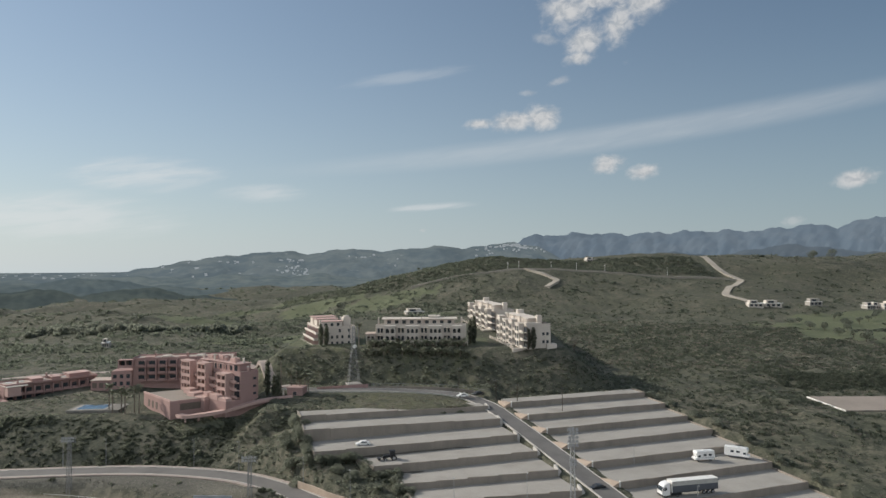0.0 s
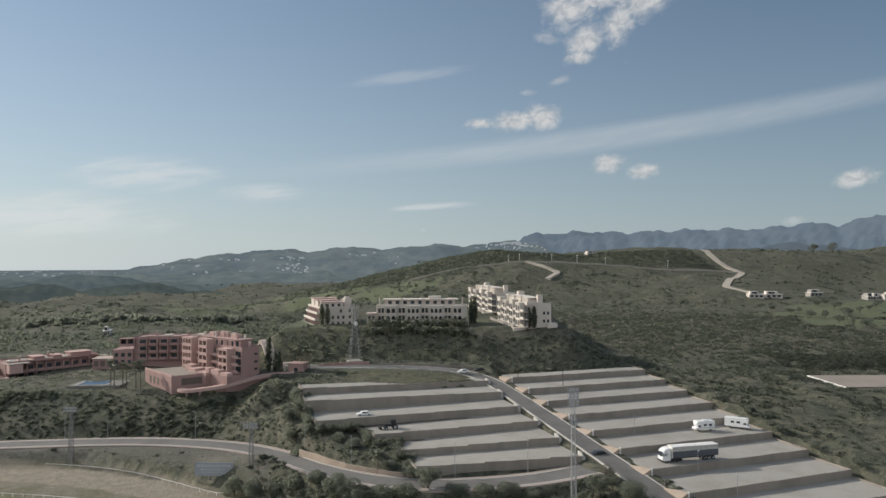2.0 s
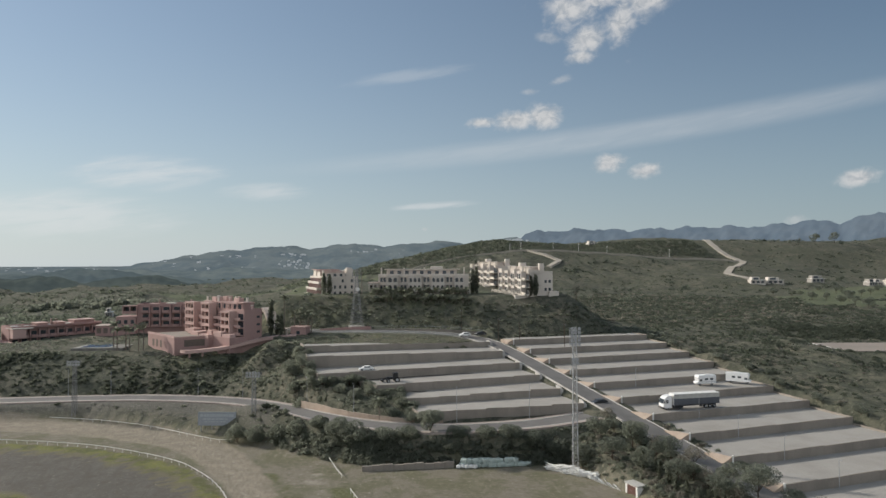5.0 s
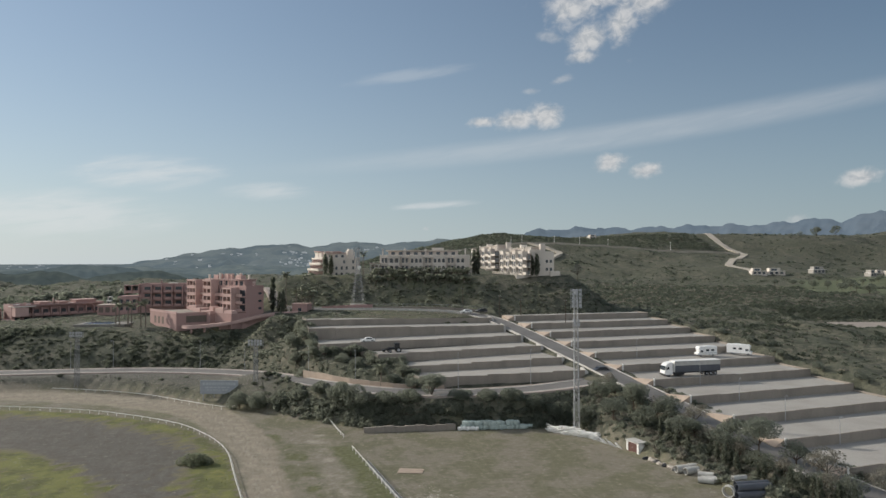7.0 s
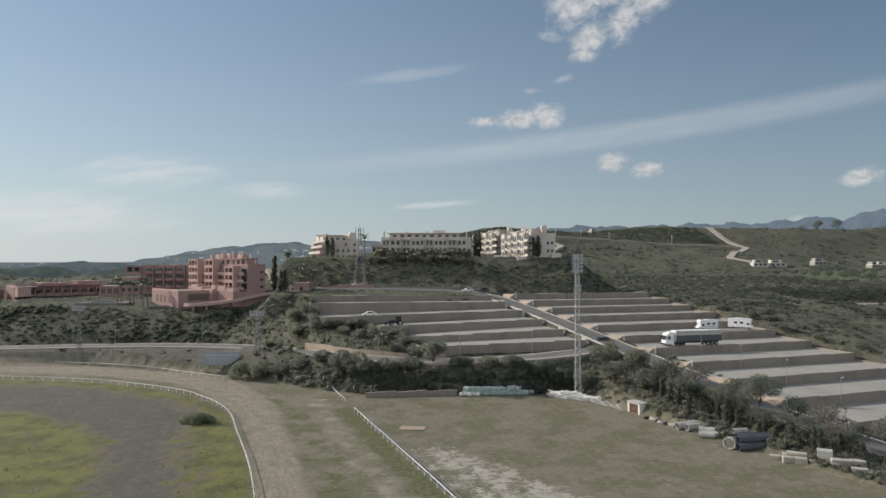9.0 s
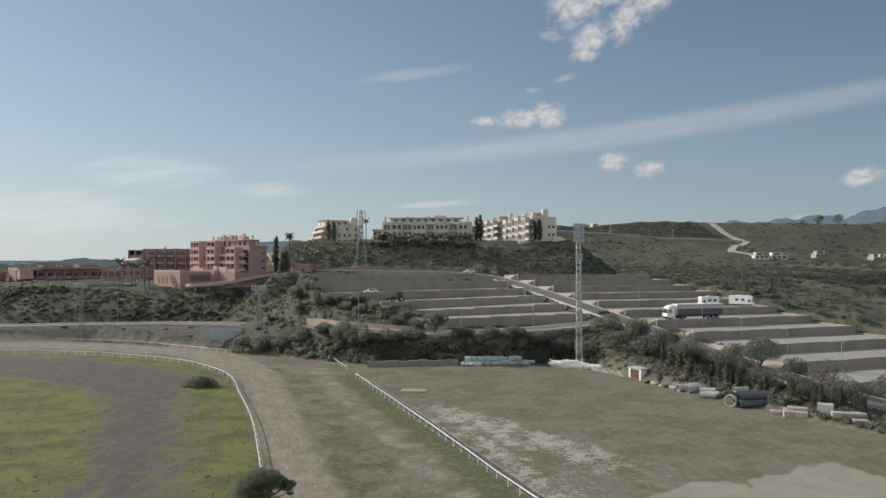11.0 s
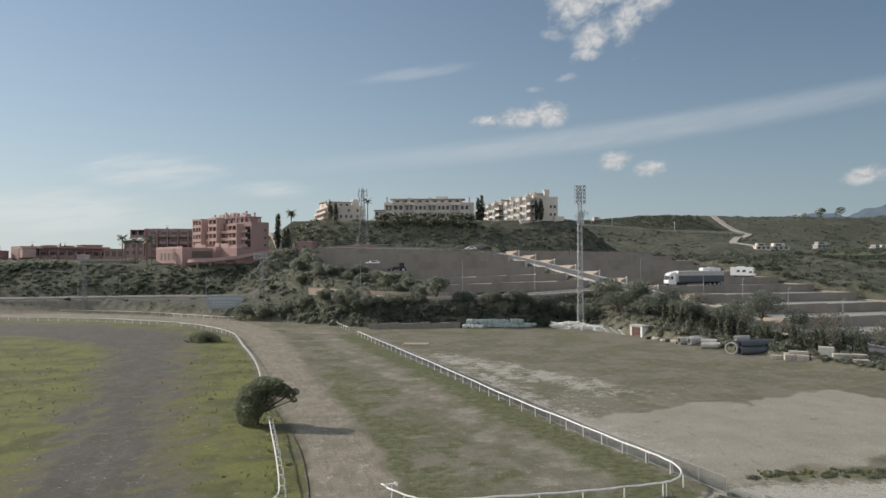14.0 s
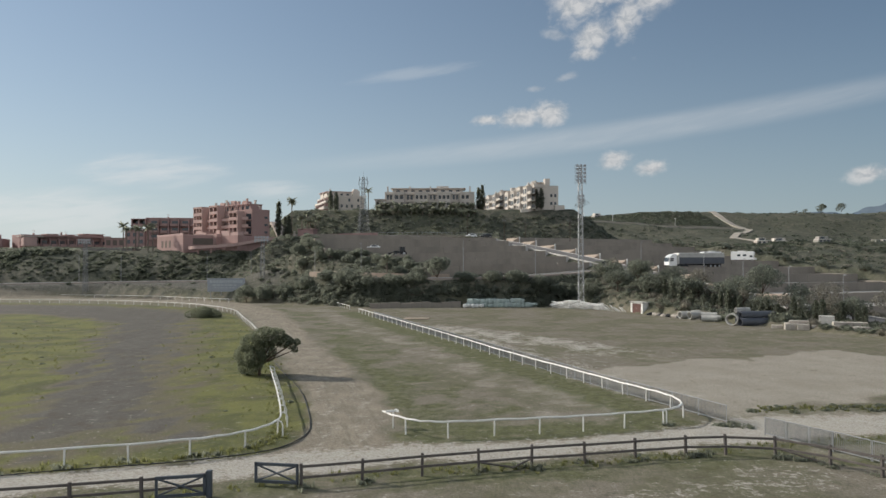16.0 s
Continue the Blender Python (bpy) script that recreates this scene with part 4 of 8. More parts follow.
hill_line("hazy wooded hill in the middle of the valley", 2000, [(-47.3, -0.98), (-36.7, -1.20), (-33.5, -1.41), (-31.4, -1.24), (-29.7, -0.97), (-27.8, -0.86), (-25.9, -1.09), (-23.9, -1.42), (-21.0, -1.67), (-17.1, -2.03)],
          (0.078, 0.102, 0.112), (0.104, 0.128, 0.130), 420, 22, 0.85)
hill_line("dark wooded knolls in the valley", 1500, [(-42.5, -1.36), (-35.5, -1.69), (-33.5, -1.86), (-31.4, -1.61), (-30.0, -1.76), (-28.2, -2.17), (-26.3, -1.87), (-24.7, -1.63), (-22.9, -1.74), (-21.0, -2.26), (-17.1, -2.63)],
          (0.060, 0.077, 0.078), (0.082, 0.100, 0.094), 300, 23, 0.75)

# white villages on the far hills: bearing, height in degrees, spread of both, houses
rs = np.random.RandomState(77)
bm = bmesh.new()
for cb, ch, sb, sh, count in ((-12.7, -0.2, 0.7, 0.16, 46), (-11.9, -0.8, 0.6, 0.18, 60), (-12.2, 0.45, 0.35, 0.07, 16), (-17.5, 0.35, 0.9, 0.05, 10), (-13.5, 0.5, 0.5, 0.06, 14), (-7.6, -1.4, 0.5, 0.1, 12),
                               (-30, -0.75, 3.0, 0.12, 40), (-20, -0.5, 3.0, 0.3, 18), (-6, 0.6, 2.0, 0.25, 14), (5.8, 1.85, 1.0, 0.22, 70), (3.5, 1.2, 1.5, 0.25, 16)):
    for i in range(count):
        col = min(np.searchsorted(VILLAGE_B, cb + rs.normal() * sb), 259)
        z0 = 68.6 + math.tan(radians(ch + rs.normal() * sh)) * 3600
        row = min(12, max(3, np.searchsorted(VILLAGE_V[:, col, 2], z0)))
        x, y, z = VILLAGE_V[row, col]
        w, z = rs.uniform(5, 13), min(z0, z)
        x = x + rs.normal() * 14
        box(bm, x - w / 2, y - 42, z - 6, x + w / 2, y - 30, z + rs.uniform(0, 3))
# greyed walls with emission added, so haze is in their colour and glow
g = Graph("hazy_white_walls")
g.bsdf.inputs["Emission Color"].default_value = (0.36, 0.39, 0.41, 1)
g.bsdf.inputs["Emission Strength"].default_value = 0.6
M["far_white"] = g.done((0.20, 0.21, 0.22), 1.0)
tagged(part("far_village", bm, M["far_white"]), "white villages scattered over the far hills", "village", kind="stuff")

# ---- plants ----
def clump_shape(rs, leaves, size, core=True, lift=0.35, squash=0.75):
    """Corners and triangles of a lumpy bush of radius 1: loose leaves over a dark body."""
    d = rs.normal(size=(leaves, 3))
    d /= np.linalg.norm(d, axis=1)[:, None]
    d[:, 2] = np.abs(d[:, 2]) * 1.0 - 0.25
    lobes = rs.normal(size=(5, 3))
    lobes /= np.linalg.norm(lobes, axis=1)[:, None]
    r = 0.72 + 0.3 * np.max(np.clip(d @ lobes.T, 0, 1) ** 3, axis=1) + rs.uniform(-0.12, 0.12, leaves)
    p = d * r[:, None] * np.array([1, 1, squash]) + np.array([0, 0, lift])
    a, b = rs.normal(size=(leaves, 3)), rs.normal(size=(leaves, 3))
    a /= np.linalg.norm(a, axis=1)[:, None]
    b /= np.linalg.norm(b, axis=1)[:, None]
    s = size * rs.uniform(0.6, 1.3, leaves)[:, None]
    v = np.stack([p + a * s, p + b * s, p - (a + b) * s * 0.6], 1).reshape(-1, 3)
    f = np.arange(leaves * 3).reshape(-1, 3)
    if core:
        bm = bmesh.new()
        bmesh.ops.create_icosphere(bm, subdivisions=1, radius=0.55)
        cv = np.array([q.co for q in bm.verts])
        cr = 1 + 0.28 * np.max(np.clip((cv / 0.55) @ lobes.T, 0, 1) ** 3, axis=1)
        cv = cv * cr[:, None] * np.array([1, 1, squash]) + np.array([0, 0, lift])
        cf = np.array([[q.index for q in t.verts] for t in bm.faces]) + len(v)
        bm.free()
        v, f = np.concatenate([v, cv]), np.concatenate([f, cf])
    return v, f


def scatter(name, label, category, shapes, xs, ys, zs, radius, material, tall=1.0, seed=0):
    """One mesh of many bushes, each turned, sized and stretched on its own."""
    rs = np.random.RandomState(seed)
    vs, fs, base = [], [], 0
    which = rs.randint(0, len(shapes), len(xs))
    for k, (v, f) in enumerate(shapes):
        pick = np.nonzero(which == k)[0]
        if not len(pick):
            continue
        a = rs.uniform(0, 6.283, len(pick))
        r = radius[pick]
        h = r * tall * rs.uniform(0.75, 1.25, len(pick))
        c, s = np.cos(a) * r, np.sin(a) * r
        px = c[:, None] * v[:, 0] - s[:, None] * v[:, 1] + xs[pick][:, None]
        py = s[:, None] * v[:, 0] + c[:, None] * v[:, 1] + ys[pick][:, None]
        pz = h[:, None] * v[:, 2] + zs[pick][:, None]
        vs.append(np.stack([px, py, pz], 2).reshape(-1, 3))
        fs.append((f[None] + (np.arange(len(pick)) * len(v))[:, None, None]).reshape(-1, 3) + base)
        base += len(pick) * len(v)
    me = tri_mesh(name, np.concatenate(vs), np.concatenate(fs))
    return tagged(part_mesh(name, me, material), label, category, kind="stuff")


KEEP_OUT = [(-72, -38, 298, 420), (-37, 14, 293, 420), (12, 55, 285, 420), (-190, -64, 241, 312), (153, 245, 250, 280), (-64, -48, 252, 266), (310, 345, 672, 700), (395, 430, 640, 665)]


def free(x, y, road_gap=5.5):
    """Where bushes may grow."""
    ok = (beyond_field(x, y) > 1.0) & (in_terraces(x, y) < 0.02)
    for path in (ROAD, DRIVE):
        ok &= path_near(x, y, path)[0] > road_gap
    for path, gap in ((RAMP, 3.5), (BACK_ROAD, 5.0), (FAR_ROAD, 9.0), (RIDGE_TRACKS[0], 6.0), (RIDGE_TRACKS[1], 8.0)):
        ok &= path_near(x, y, path)[0] > gap
    for x0, x1, y0, y1 in KEEP_OUT:
        ok &= rect_gap(x, y, x0, x1, y0, y1) > 1.0
    return ok


def below_road(x, y):
    """The bare stony slope between the western field and the road."""
    return (x < -50) & (y < np.interp(x, [q[0] for q in ROAD], [q[1] for q in ROAD]))


def grow(n, x0, x1, y0, y1, seed, patch=25.0, cover=0.0, soft=0.5):
    """Places in a rectangle, thicker in patches."""
    rs = np.random.RandomState(seed)
    x, y = rs.uniform(x0, x1, n), rs.uniform(y0, y1, n)
    ok = free(x, y) & (fbm(x, y, patch, 3, seed) + rs.uniform(-soft, soft, n) > -cover)
    return x[ok], y[ok], rs


RS = np.random.RandomState(4)
BUSH = [clump_shape(RS, 125, 0.21) for _ in range(6)]
SCRUB = [clump_shape(RS, 30, 0.30) for _ in range(6)]
MOUND = [clump_shape(RS, 46, 0.26) for _ in range(6)]
def rock_shape(rs):
    """An uneven eight-sided lump."""
    v = np.array([(1, 0, 0), (-1, 0, 0), (0, 1, 0), (0, -1, 0), (0, 0, 1), (0, 0, -1)]) * rs.uniform(0.6, 1.2, (6, 1)) + rs.normal(size=(6, 3)) * 0.12
    return v, np.array([(0, 2, 4), (2, 1, 4), (1, 3, 4), (3, 0, 4), (2, 0, 5), (1, 2, 5), (3, 1, 5), (0, 3, 5)])


def far_shape(rs):
    """A small bush for the distance: loose leaves round a lump."""
    v, f = clump_shape(rs, 10, 0.40, False, 0.2, 0.65)
    a, b = rock_shape(rs)
    return np.concatenate([v, a * np.array([0.42, 0.42, 0.36]) + np.array([0, 0, 0.2])]), np.concatenate([f, b + len(v)])


FAR = [far_shape(RS) for _ in range(6)]
ROCKS = [rock_shape(RS) for _ in range(5)]
TUFT = [clump_shape(RS, 12, 0.42, True, 0.2, 0.6) for _ in range(5)]

# thick scrub on the banks between the road, the terraces and the red houses
x, y, rs = grow(17000, -230, 0, 171, 250, 21, 22, 1.3)
keep = ((x < -30) | (y < 200)) & (~below_road(x, y) | (rs.uniform(size=len(x)) < 0.03))
x, y = x[keep], y[keep]
size = (0.45 + 1.0 * rs.uniform(0, 1, len(x)) ** 2.4) * (1 + 0.45 * fbm(x, y, 30, 2, 6)) * (1 - 0.3 * sm(-60, -44, x))
west = x < -74 + 50 * fbm(x, y, 26, 3, 18)
for mat, sel, label in (("scrub", ~west, "dense grey-green scrub on the banks above the road"), ("dark_scrub", west, "dark green thicket on the slope below the red houses")):
    scatter("scrub", label, "scrub", MOUND, x[sel], y[sel], terrain(x[sel], y[sel]) - 0.35, size[sel], M[mat], 0.85, 1)
x, y, rs = grow(1500, -48, 12, 219, 258, 33, 9, 0.1)
scatter("scrub", "low scrub and dry grass above the top terrace", "scrub", TUFT, x, y, terrain(x, y) - 0.2, rs.uniform(0.3, 0.9, len(x)), M["dry_scrub"], 0.7, 21)
# the slope below the white houses
x, y, rs = grow(5000, -90, 95, 262, 308, 22, 18, 0.75)
keep = (x > -40) | (rs.uniform(size=len(x)) < 0.35)
x, y = x[keep], y[keep]
scatter("scrub", "tangled green scrub on the slope below the white houses", "scrub", MOUND, x, y, terrain(x, y) - 0.3, 0.4 + 1.1 * rs.uniform(0, 1, len(x)) ** 2, M["scrub"], 0.9, 2)
# the bank behind the field and the slope below the driveway
x, y, rs = grow(4200, -48, 84, 80, 172, 27, 14, 0.9)
scatter("scrub", "mixed green scrub on the bank behind the field", "scrub", MOUND, x, y, terrain(x, y) - 0.3, np.minimum(0.45 + 1.1 * rs.uniform(0, 1, len(x)) ** 1.6, np.where(x < 38, np.clip((6.0 - terrain(x, y)) / 1.4, 0.3, 2), 2)), M["scrub"], 1.05, 9)
rs = np.random.RandomState(28)
x, y = rs.uniform(-24, 38, 900), rs.uniform(155.9, 161.2, 900)
x2, y2 = rs.uniform(-44, -16, 520), rs.uniform(156, 176, 520)
x, y = np.concatenate([x, x2]), np.concatenate([y, y2])
keep = (beyond_field(x, y) > 0.1) & (path_near(x, y, ROAD)[0] > 4.2)
x, y = x[keep], y[keep]
scatter("hedge", "dense dark hedge of bushes on the bank behind the field", "hedge", BUSH, x, y, terrain(x, y) - 0.4, np.minimum(rs.uniform(0.7, 1.7, len(x)), np.clip((5.9 - terrain(x, y)) / 1.4, 0.3, 2)), M["leaf"], 1.0, 10)
rs = np.random.RandomState(35)
x, y = rs.uniform(26, 74, 2300), rs.uniform(88, 164, 2300)
keep = (beyond_field(x, y) > 0.6) & (path_near(x, y, DRIVE)[0] > 4.6) & (path_near(x, y, ROAD)[0] > 4.6) & (in_terraces(x, y) < 0.02)
x, y = x[keep], y[keep]
dry = rs.uniform(size=len(x)) < 0.5
for mat, sel, label in (("scrub", ~dry, "dense green bushes between the field and the driveway"), ("dry_scrub", dry, "dry brown bushes between the field and the driveway")):
    scatter("scrub", label, "scrub", MOUND, x[sel], y[sel], terrain(x[sel], y[sel]) - 0.3, 0.4 + 0.9 * rs.uniform(0, 1, sel.sum()) ** 1.7, M[mat], 1.05, 31)
rs = np.random.RandomState(37)
x, y = rs.uniform(-100, -38, 3200), rs.uniform(233, 322, 3200)
keep = (((x > -70) & (y > 262)) | (y < 243)) & (path_near(x, y, DRIVE)[0] > 5) & (rect_gap(x, y, -70, -38, 286, 420) > 1)
x, y = x[keep], y[keep]
scatter("scrub", "short scrub and rough grass round the red houses", "scrub", TUFT, x, y, terrain(x, y) - 0.15, rs.uniform(0.3, 1.0, len(x)), M["scrub"], 0.7, 33)
x, y = rs.uniform(-230, -48, 5200), rs.uniform(170, 212, 5200)
keep = below_road(x, y) & (beyond_field(x, y) > 0.8) & (path_near(x, y, ROAD)[0] > 5.2)
x, y = x[keep], y[keep]
scatter("stones", "pale stones bedded in the embankment below the road", "stones", ROCKS, x, y, terrain(x, y), rs.uniform(0.1, 0.30, len(x)), M["revetment"], 0.7, 34)
x, y = rs.uniform(-190, -100, 2600), rs.uniform(238, 285, 2600)
keep = ((x + 172.6) * 0.755 - (y - 265.0) * 0.656 > 4.0) | (y < 258)
keep &= (rect_gap(x, y, -142, -118, 246, 259) > 1) & (y < 278 + 0.17 * (x + 137)) & (rect_gap(x, y, -122, -86, 236, 285) > 0.5) & (np.abs(x + 168) < 62)
x, y = x[keep], y[keep]
scatter("scrub", "rough green scrub in the garden of the red houses", "scrub", TUFT, x, y, terrain(x, y) - 0.15, 0.3 + 0.8 * rs.uniform(0, 1, len(x)) ** 2, M["scrub"], 0.8, 35)
# open hillside east of the terraces
x, y, rs = grow(38000, 60, 420, 95, 560, 23, 26, 0.40)
keep = zones(x, y)[0][5] < 0.4
x, y = x[keep], y[keep]
near = y < 165
for pick, shape in ((near, SCRUB), (~near, FAR)):
    p, q = x[pick], y[pick]
    dry = np.random.RandomState(5).uniform(size=len(p)) < 0.35
    for mat, sel, label in (("dark_scrub", ~dry, "low green scrub dotted over the dry hillside"), ("dry_scrub", dry, "dry grey-brown scrub dotted over the hillside")):
        scatter("hillside_scrub", label, "scrub", shape, p[sel], q[sel], terrain(p[sel], q[sel]) - 0.25, (0.42 + 1.15 * np.random.RandomState(6).uniform(0, 1, sel.sum()) ** 1.8) * (1 + 0.45 * (q[sel] > 330)), M[mat], 0.8, 3)
x, y, rs = grow(20000, 90, 420, 190, 520, 63, 40, 0.22)
keep = zones(x, y)[0][5] < 0.4
x, y = x[keep], y[keep]
scatter("hillside_scrub", "dark rounded bushes thick on the hillside", "scrub", FAR, x, y, terrain(x, y) - 0.3, 0.8 + 1.5 * rs.uniform(0, 1, len(x)) ** 2, M["dark_scrub"], 0.8, 37)
rs = np.random.RandomState(36)
x, y = rs.uniform(152, 240, 900), rs.uniform(292, 322, 900)
keep = y > 300 - 0.12 * (x - 150) + 3 * fbm(x, y, 20, 2, 4)
scatter("grove", "dark grove in the hollow behind the store", "trees", MOUND, x[keep], y[keep], terrain(x[keep], y[keep]) - 0.5, rs.uniform(0.9, 2.0, keep.sum()), M["dark_scrub"], 0.9, 30)
# wooded crown of the ridge and dark belts of trees in the valley
rs = np.random.RandomState(29)
x, y = rs.uniform(-230, 345, 6000), rs.uniform(852, 985, 6000)
keep = free(x, y) & (x > -120 - 1.2 * (y - 852) * (rs.uniform(size=len(x)) < 0.7))
x, y = x[keep], y[keep]
scatter("ridge_woods", "dark woods along the top of the ridge", "woods", FAR, x, y, terrain(x, y) - 0.8, rs.uniform(2.3, 4.5, len(x)), M["dark_scrub"], 0.8, 14)
x, y = rs.uniform(-480, 40, 9000), rs.uniform(400, 950, 9000)
keep = fbm(x, y, 130, 4, 41) + rs.uniform(-0.25, 0.25, len(x)) > -0.02
x, y = x[keep], y[keep]
scatter("valley_trees", "belts of dark trees in the valley", "woods", FAR, x, y, terrain(x, y) - 0.8, rs.uniform(1.8, 4.4, len(x)), M["haze_leaf"], 1.0, 15)
x, y = rs.uniform(-300, 270, 14000), rs.uniform(335, 860, 14000)
keep = (fbm(x, y, 70, 4, 47) + rs.uniform(-0.4, 0.4, len(x)) > -0.15) & free(x, y) & (zones(x, y)[0][5] < 0.4)
x, y = x[keep], y[keep]
scatter("far_woods", "mixed thickets on the slopes behind the white houses", "woods", FAR, x, y, terrain(x, y) - 0.5, 0.7 + 1.9 * rs.uniform(0, 1, len(x)) ** 2, M["dark_scrub"], 0.85, 16)
x, y = rs.uniform(-385, -190, 420), rs.uniform(0, 1, 420)
y = 640 + 16 * fbm(x, y * 0 + 3, 60, 2, 5) + rs.normal(size=420) * 7
keep = fbm(x, y, 45, 2, 52) > -0.35
x, y = x[keep], y[keep]
scatter("tree_belt", "belt of tall dark trees across the valley", "woods", MOUND, x, y, terrain(x, y) - 1.0, rs.uniform(2.4, 5.2, len(x)), M["leaf"], 1.5, 17)
# far slopes and the valley to the west
x, y, rs = grow(12500, -700, 800, 420, 1000, 24, 110, 0.3)
keep = zones(x, y)[0][5] < 0.35
x, y = x[keep], y[keep]
scatter("far_woods", "dark olive woods and thickets on the far slopes", "woods", FAR, x, y, terrain(x, y) - 0.6, rs.uniform(1.2, 3.8, len(x)) * (1 + 0.4 * fbm(x, y, 90, 2, 8)), M["haze_leaf"], 0.75, 4)
x, y, rs = grow(9000, -420, -60, 262, 520, 25, 60, 0.35)
scatter("valley_scrub", "olive green scrub and thickets in the valley", "scrub", FAR, x, y, terrain(x, y) - 0.4, 0.6 + 2.0 * rs.uniform(0, 1, len(x)) ** 1.8, M["haze_leaf"], 0.8, 5)
x, y, rs = grow(9000, -900, -10, 620, 1700, 45, 160, 0.35)
scatter("far_woods", "woods and thickets over the western hills", "woods", FAR, x, y, terrain(x, y) - 1.0, 1.6 + 3.6 * rs.uniform(0, 1, len(x)) ** 2, M["haze_leaf"], 0.7, 19)
x, y, rs = grow(7000, -1900, 1500, 1000, 2600, 26, 300, 0.2)
scatter("far_woods", "dark woods in the distance", "woods", FAR, x, y, terrain(x, y) - 1.5, rs.uniform(4, 12, len(x)), M["haze_leaf"], 0.55, 6)
# grass and weeds inside the racetrack
def blade_shape(rs, n=14):
    """A tuft of upright blades, about 1 high and 1 across."""
    a, r = rs.uniform(0, 6.283, n), rs.uniform(0.05, 0.7, n)
    p = np.stack([np.cos(a) * r, np.sin(a) * r, np.zeros(n)], 1)
    tip = p * rs.uniform(1.2, 1.9, n)[:, None] + np.stack([np.zeros(n), np.zeros(n), rs.uniform(0.45, 1.1, n)], 1)
    side = np.stack([-np.sin(a), np.cos(a), np.zeros(n)], 1) * 0.14
    return np.stack([p - side, p + side, tip], 1).reshape(-1, 3), np.arange(3 * n).reshape(-1, 3)


BLADES = [blade_shape(RS) for _ in range(6)]
rs = np.random.RandomState(31)
x, y = rs.uniform(-75, 34, 64000), 22 + 120 * rs.uniform(0, 1, 64000) ** 1.8
(zd, zg, zn, zp, zt, zm, zv), _ = zones(x, y)
keep = (beyond_field(x, y) < -1) & (rs.uniform(size=len(x)) < zn * 0.2 * (1 - zd) * (1 - zt) * sm(138, 75, y) * np.where(x > -8, 0.35, 1.0)) & (fbm(x, y, 4, 3, 17) > -0.25)
x, y = x[keep], y[keep]
scatter("grass_tufts", "yellow-green grass tufts on the racetrack field", "grass", BLADES, x, y, np.zeros(len(x)) - 0.02, rs.uniform(0.05, 0.17, len(x)) * (1 + 0.6 * (y > 60)), M["blade"], 0.9, 7)
x, y = rs.uniform(-110, 16, 1900), 26 + 124 * rs.uniform(0, 1, 1900) ** 1.4
(zd, zg, zn, zp, zt, zm, zv), _ = zones(x, y)
keep = (beyond_field(x, y) < -1) & (rs.uniform(size=len(x)) < zn * 0.5 * (zn > 0.5)) & (zd < 0.1)
x, y = x[keep], y[keep]
scatter("weeds", "small dark weeds in the grass of the field", "weeds", SCRUB, x, y, np.zeros(len(x)) - 0.05, rs.uniform(0.1, 0.32, len(x)) * rs.uniform(0.5, 1.2, len(x)), M["scrub"], 0.6, 8)
# taller weeds at the foot of the rails and fences
lines = ((RAIL_IN, 0.5, 420), (CROSS, 3.4, 300))
for path, off, count in lines:
    pts = [p for p in path if p[1] < 80]
    k = rs.randint(0, len(pts) - 1, count)
    f = rs.uniform(0, 1, count)
    x = np.array([pts[i][0] + (pts[i + 1][0] - pts[i][0]) * q for i, q in zip(k, f)]) + rs.normal(size=count) * 0.35
    y = np.array([pts[i][1] + (pts[i + 1][1] - pts[i][1]) * q for i, q in zip(k, f)]) + rs.normal(size=count) * 0.35 + (0 if path is RAIL_IN else -off)
    scatter("weeds", "tall weeds and grass growing along the rails", "weeds", BLADES, x, y, np.zeros(count) - 0.02, rs.uniform(0.08, 0.26, count), M["blade"], 1.1, 18)


def leaf_cloud(rs, blobs, count, size):
    """Leaves spread over several round masses: centre, radius."""
    vs = []
    for (cx, cy, cz, r) in blobs:
        n = int(count * r * r)
        d = rs.normal(size=(n, 3))
        d /= np.linalg.norm(d, axis=1)[:, None]
        p = d * (r * rs.uniform(0.62, 1.08, n) ** 0.7)[:, None] * np.array([1, 1, 0.8]) + np.array([cx, cy, cz])
        a, b = rs.normal(size=(n, 3)), rs.normal(size=(n, 3))
        a /= np.linalg.norm(a, axis=1)[:, None]
        b = np.cross(a, b)
        b /= np.linalg.norm(b, axis=1)[:, None]
        s = size * rs.uniform(0.6, 1.4, n)[:, None]
        vs.append(np.stack([p + a * s, p + b * s * 0.6, p - a * s, p - b * s * 0.6], 1))
    v = np.concatenate(vs).reshape(-1, 3)
    i = np.arange(len(v) // 4)[:, None] * 4
    return v, np.concatenate([i + np.array([0, 1, 2]), i + np.array([0, 2, 3])])


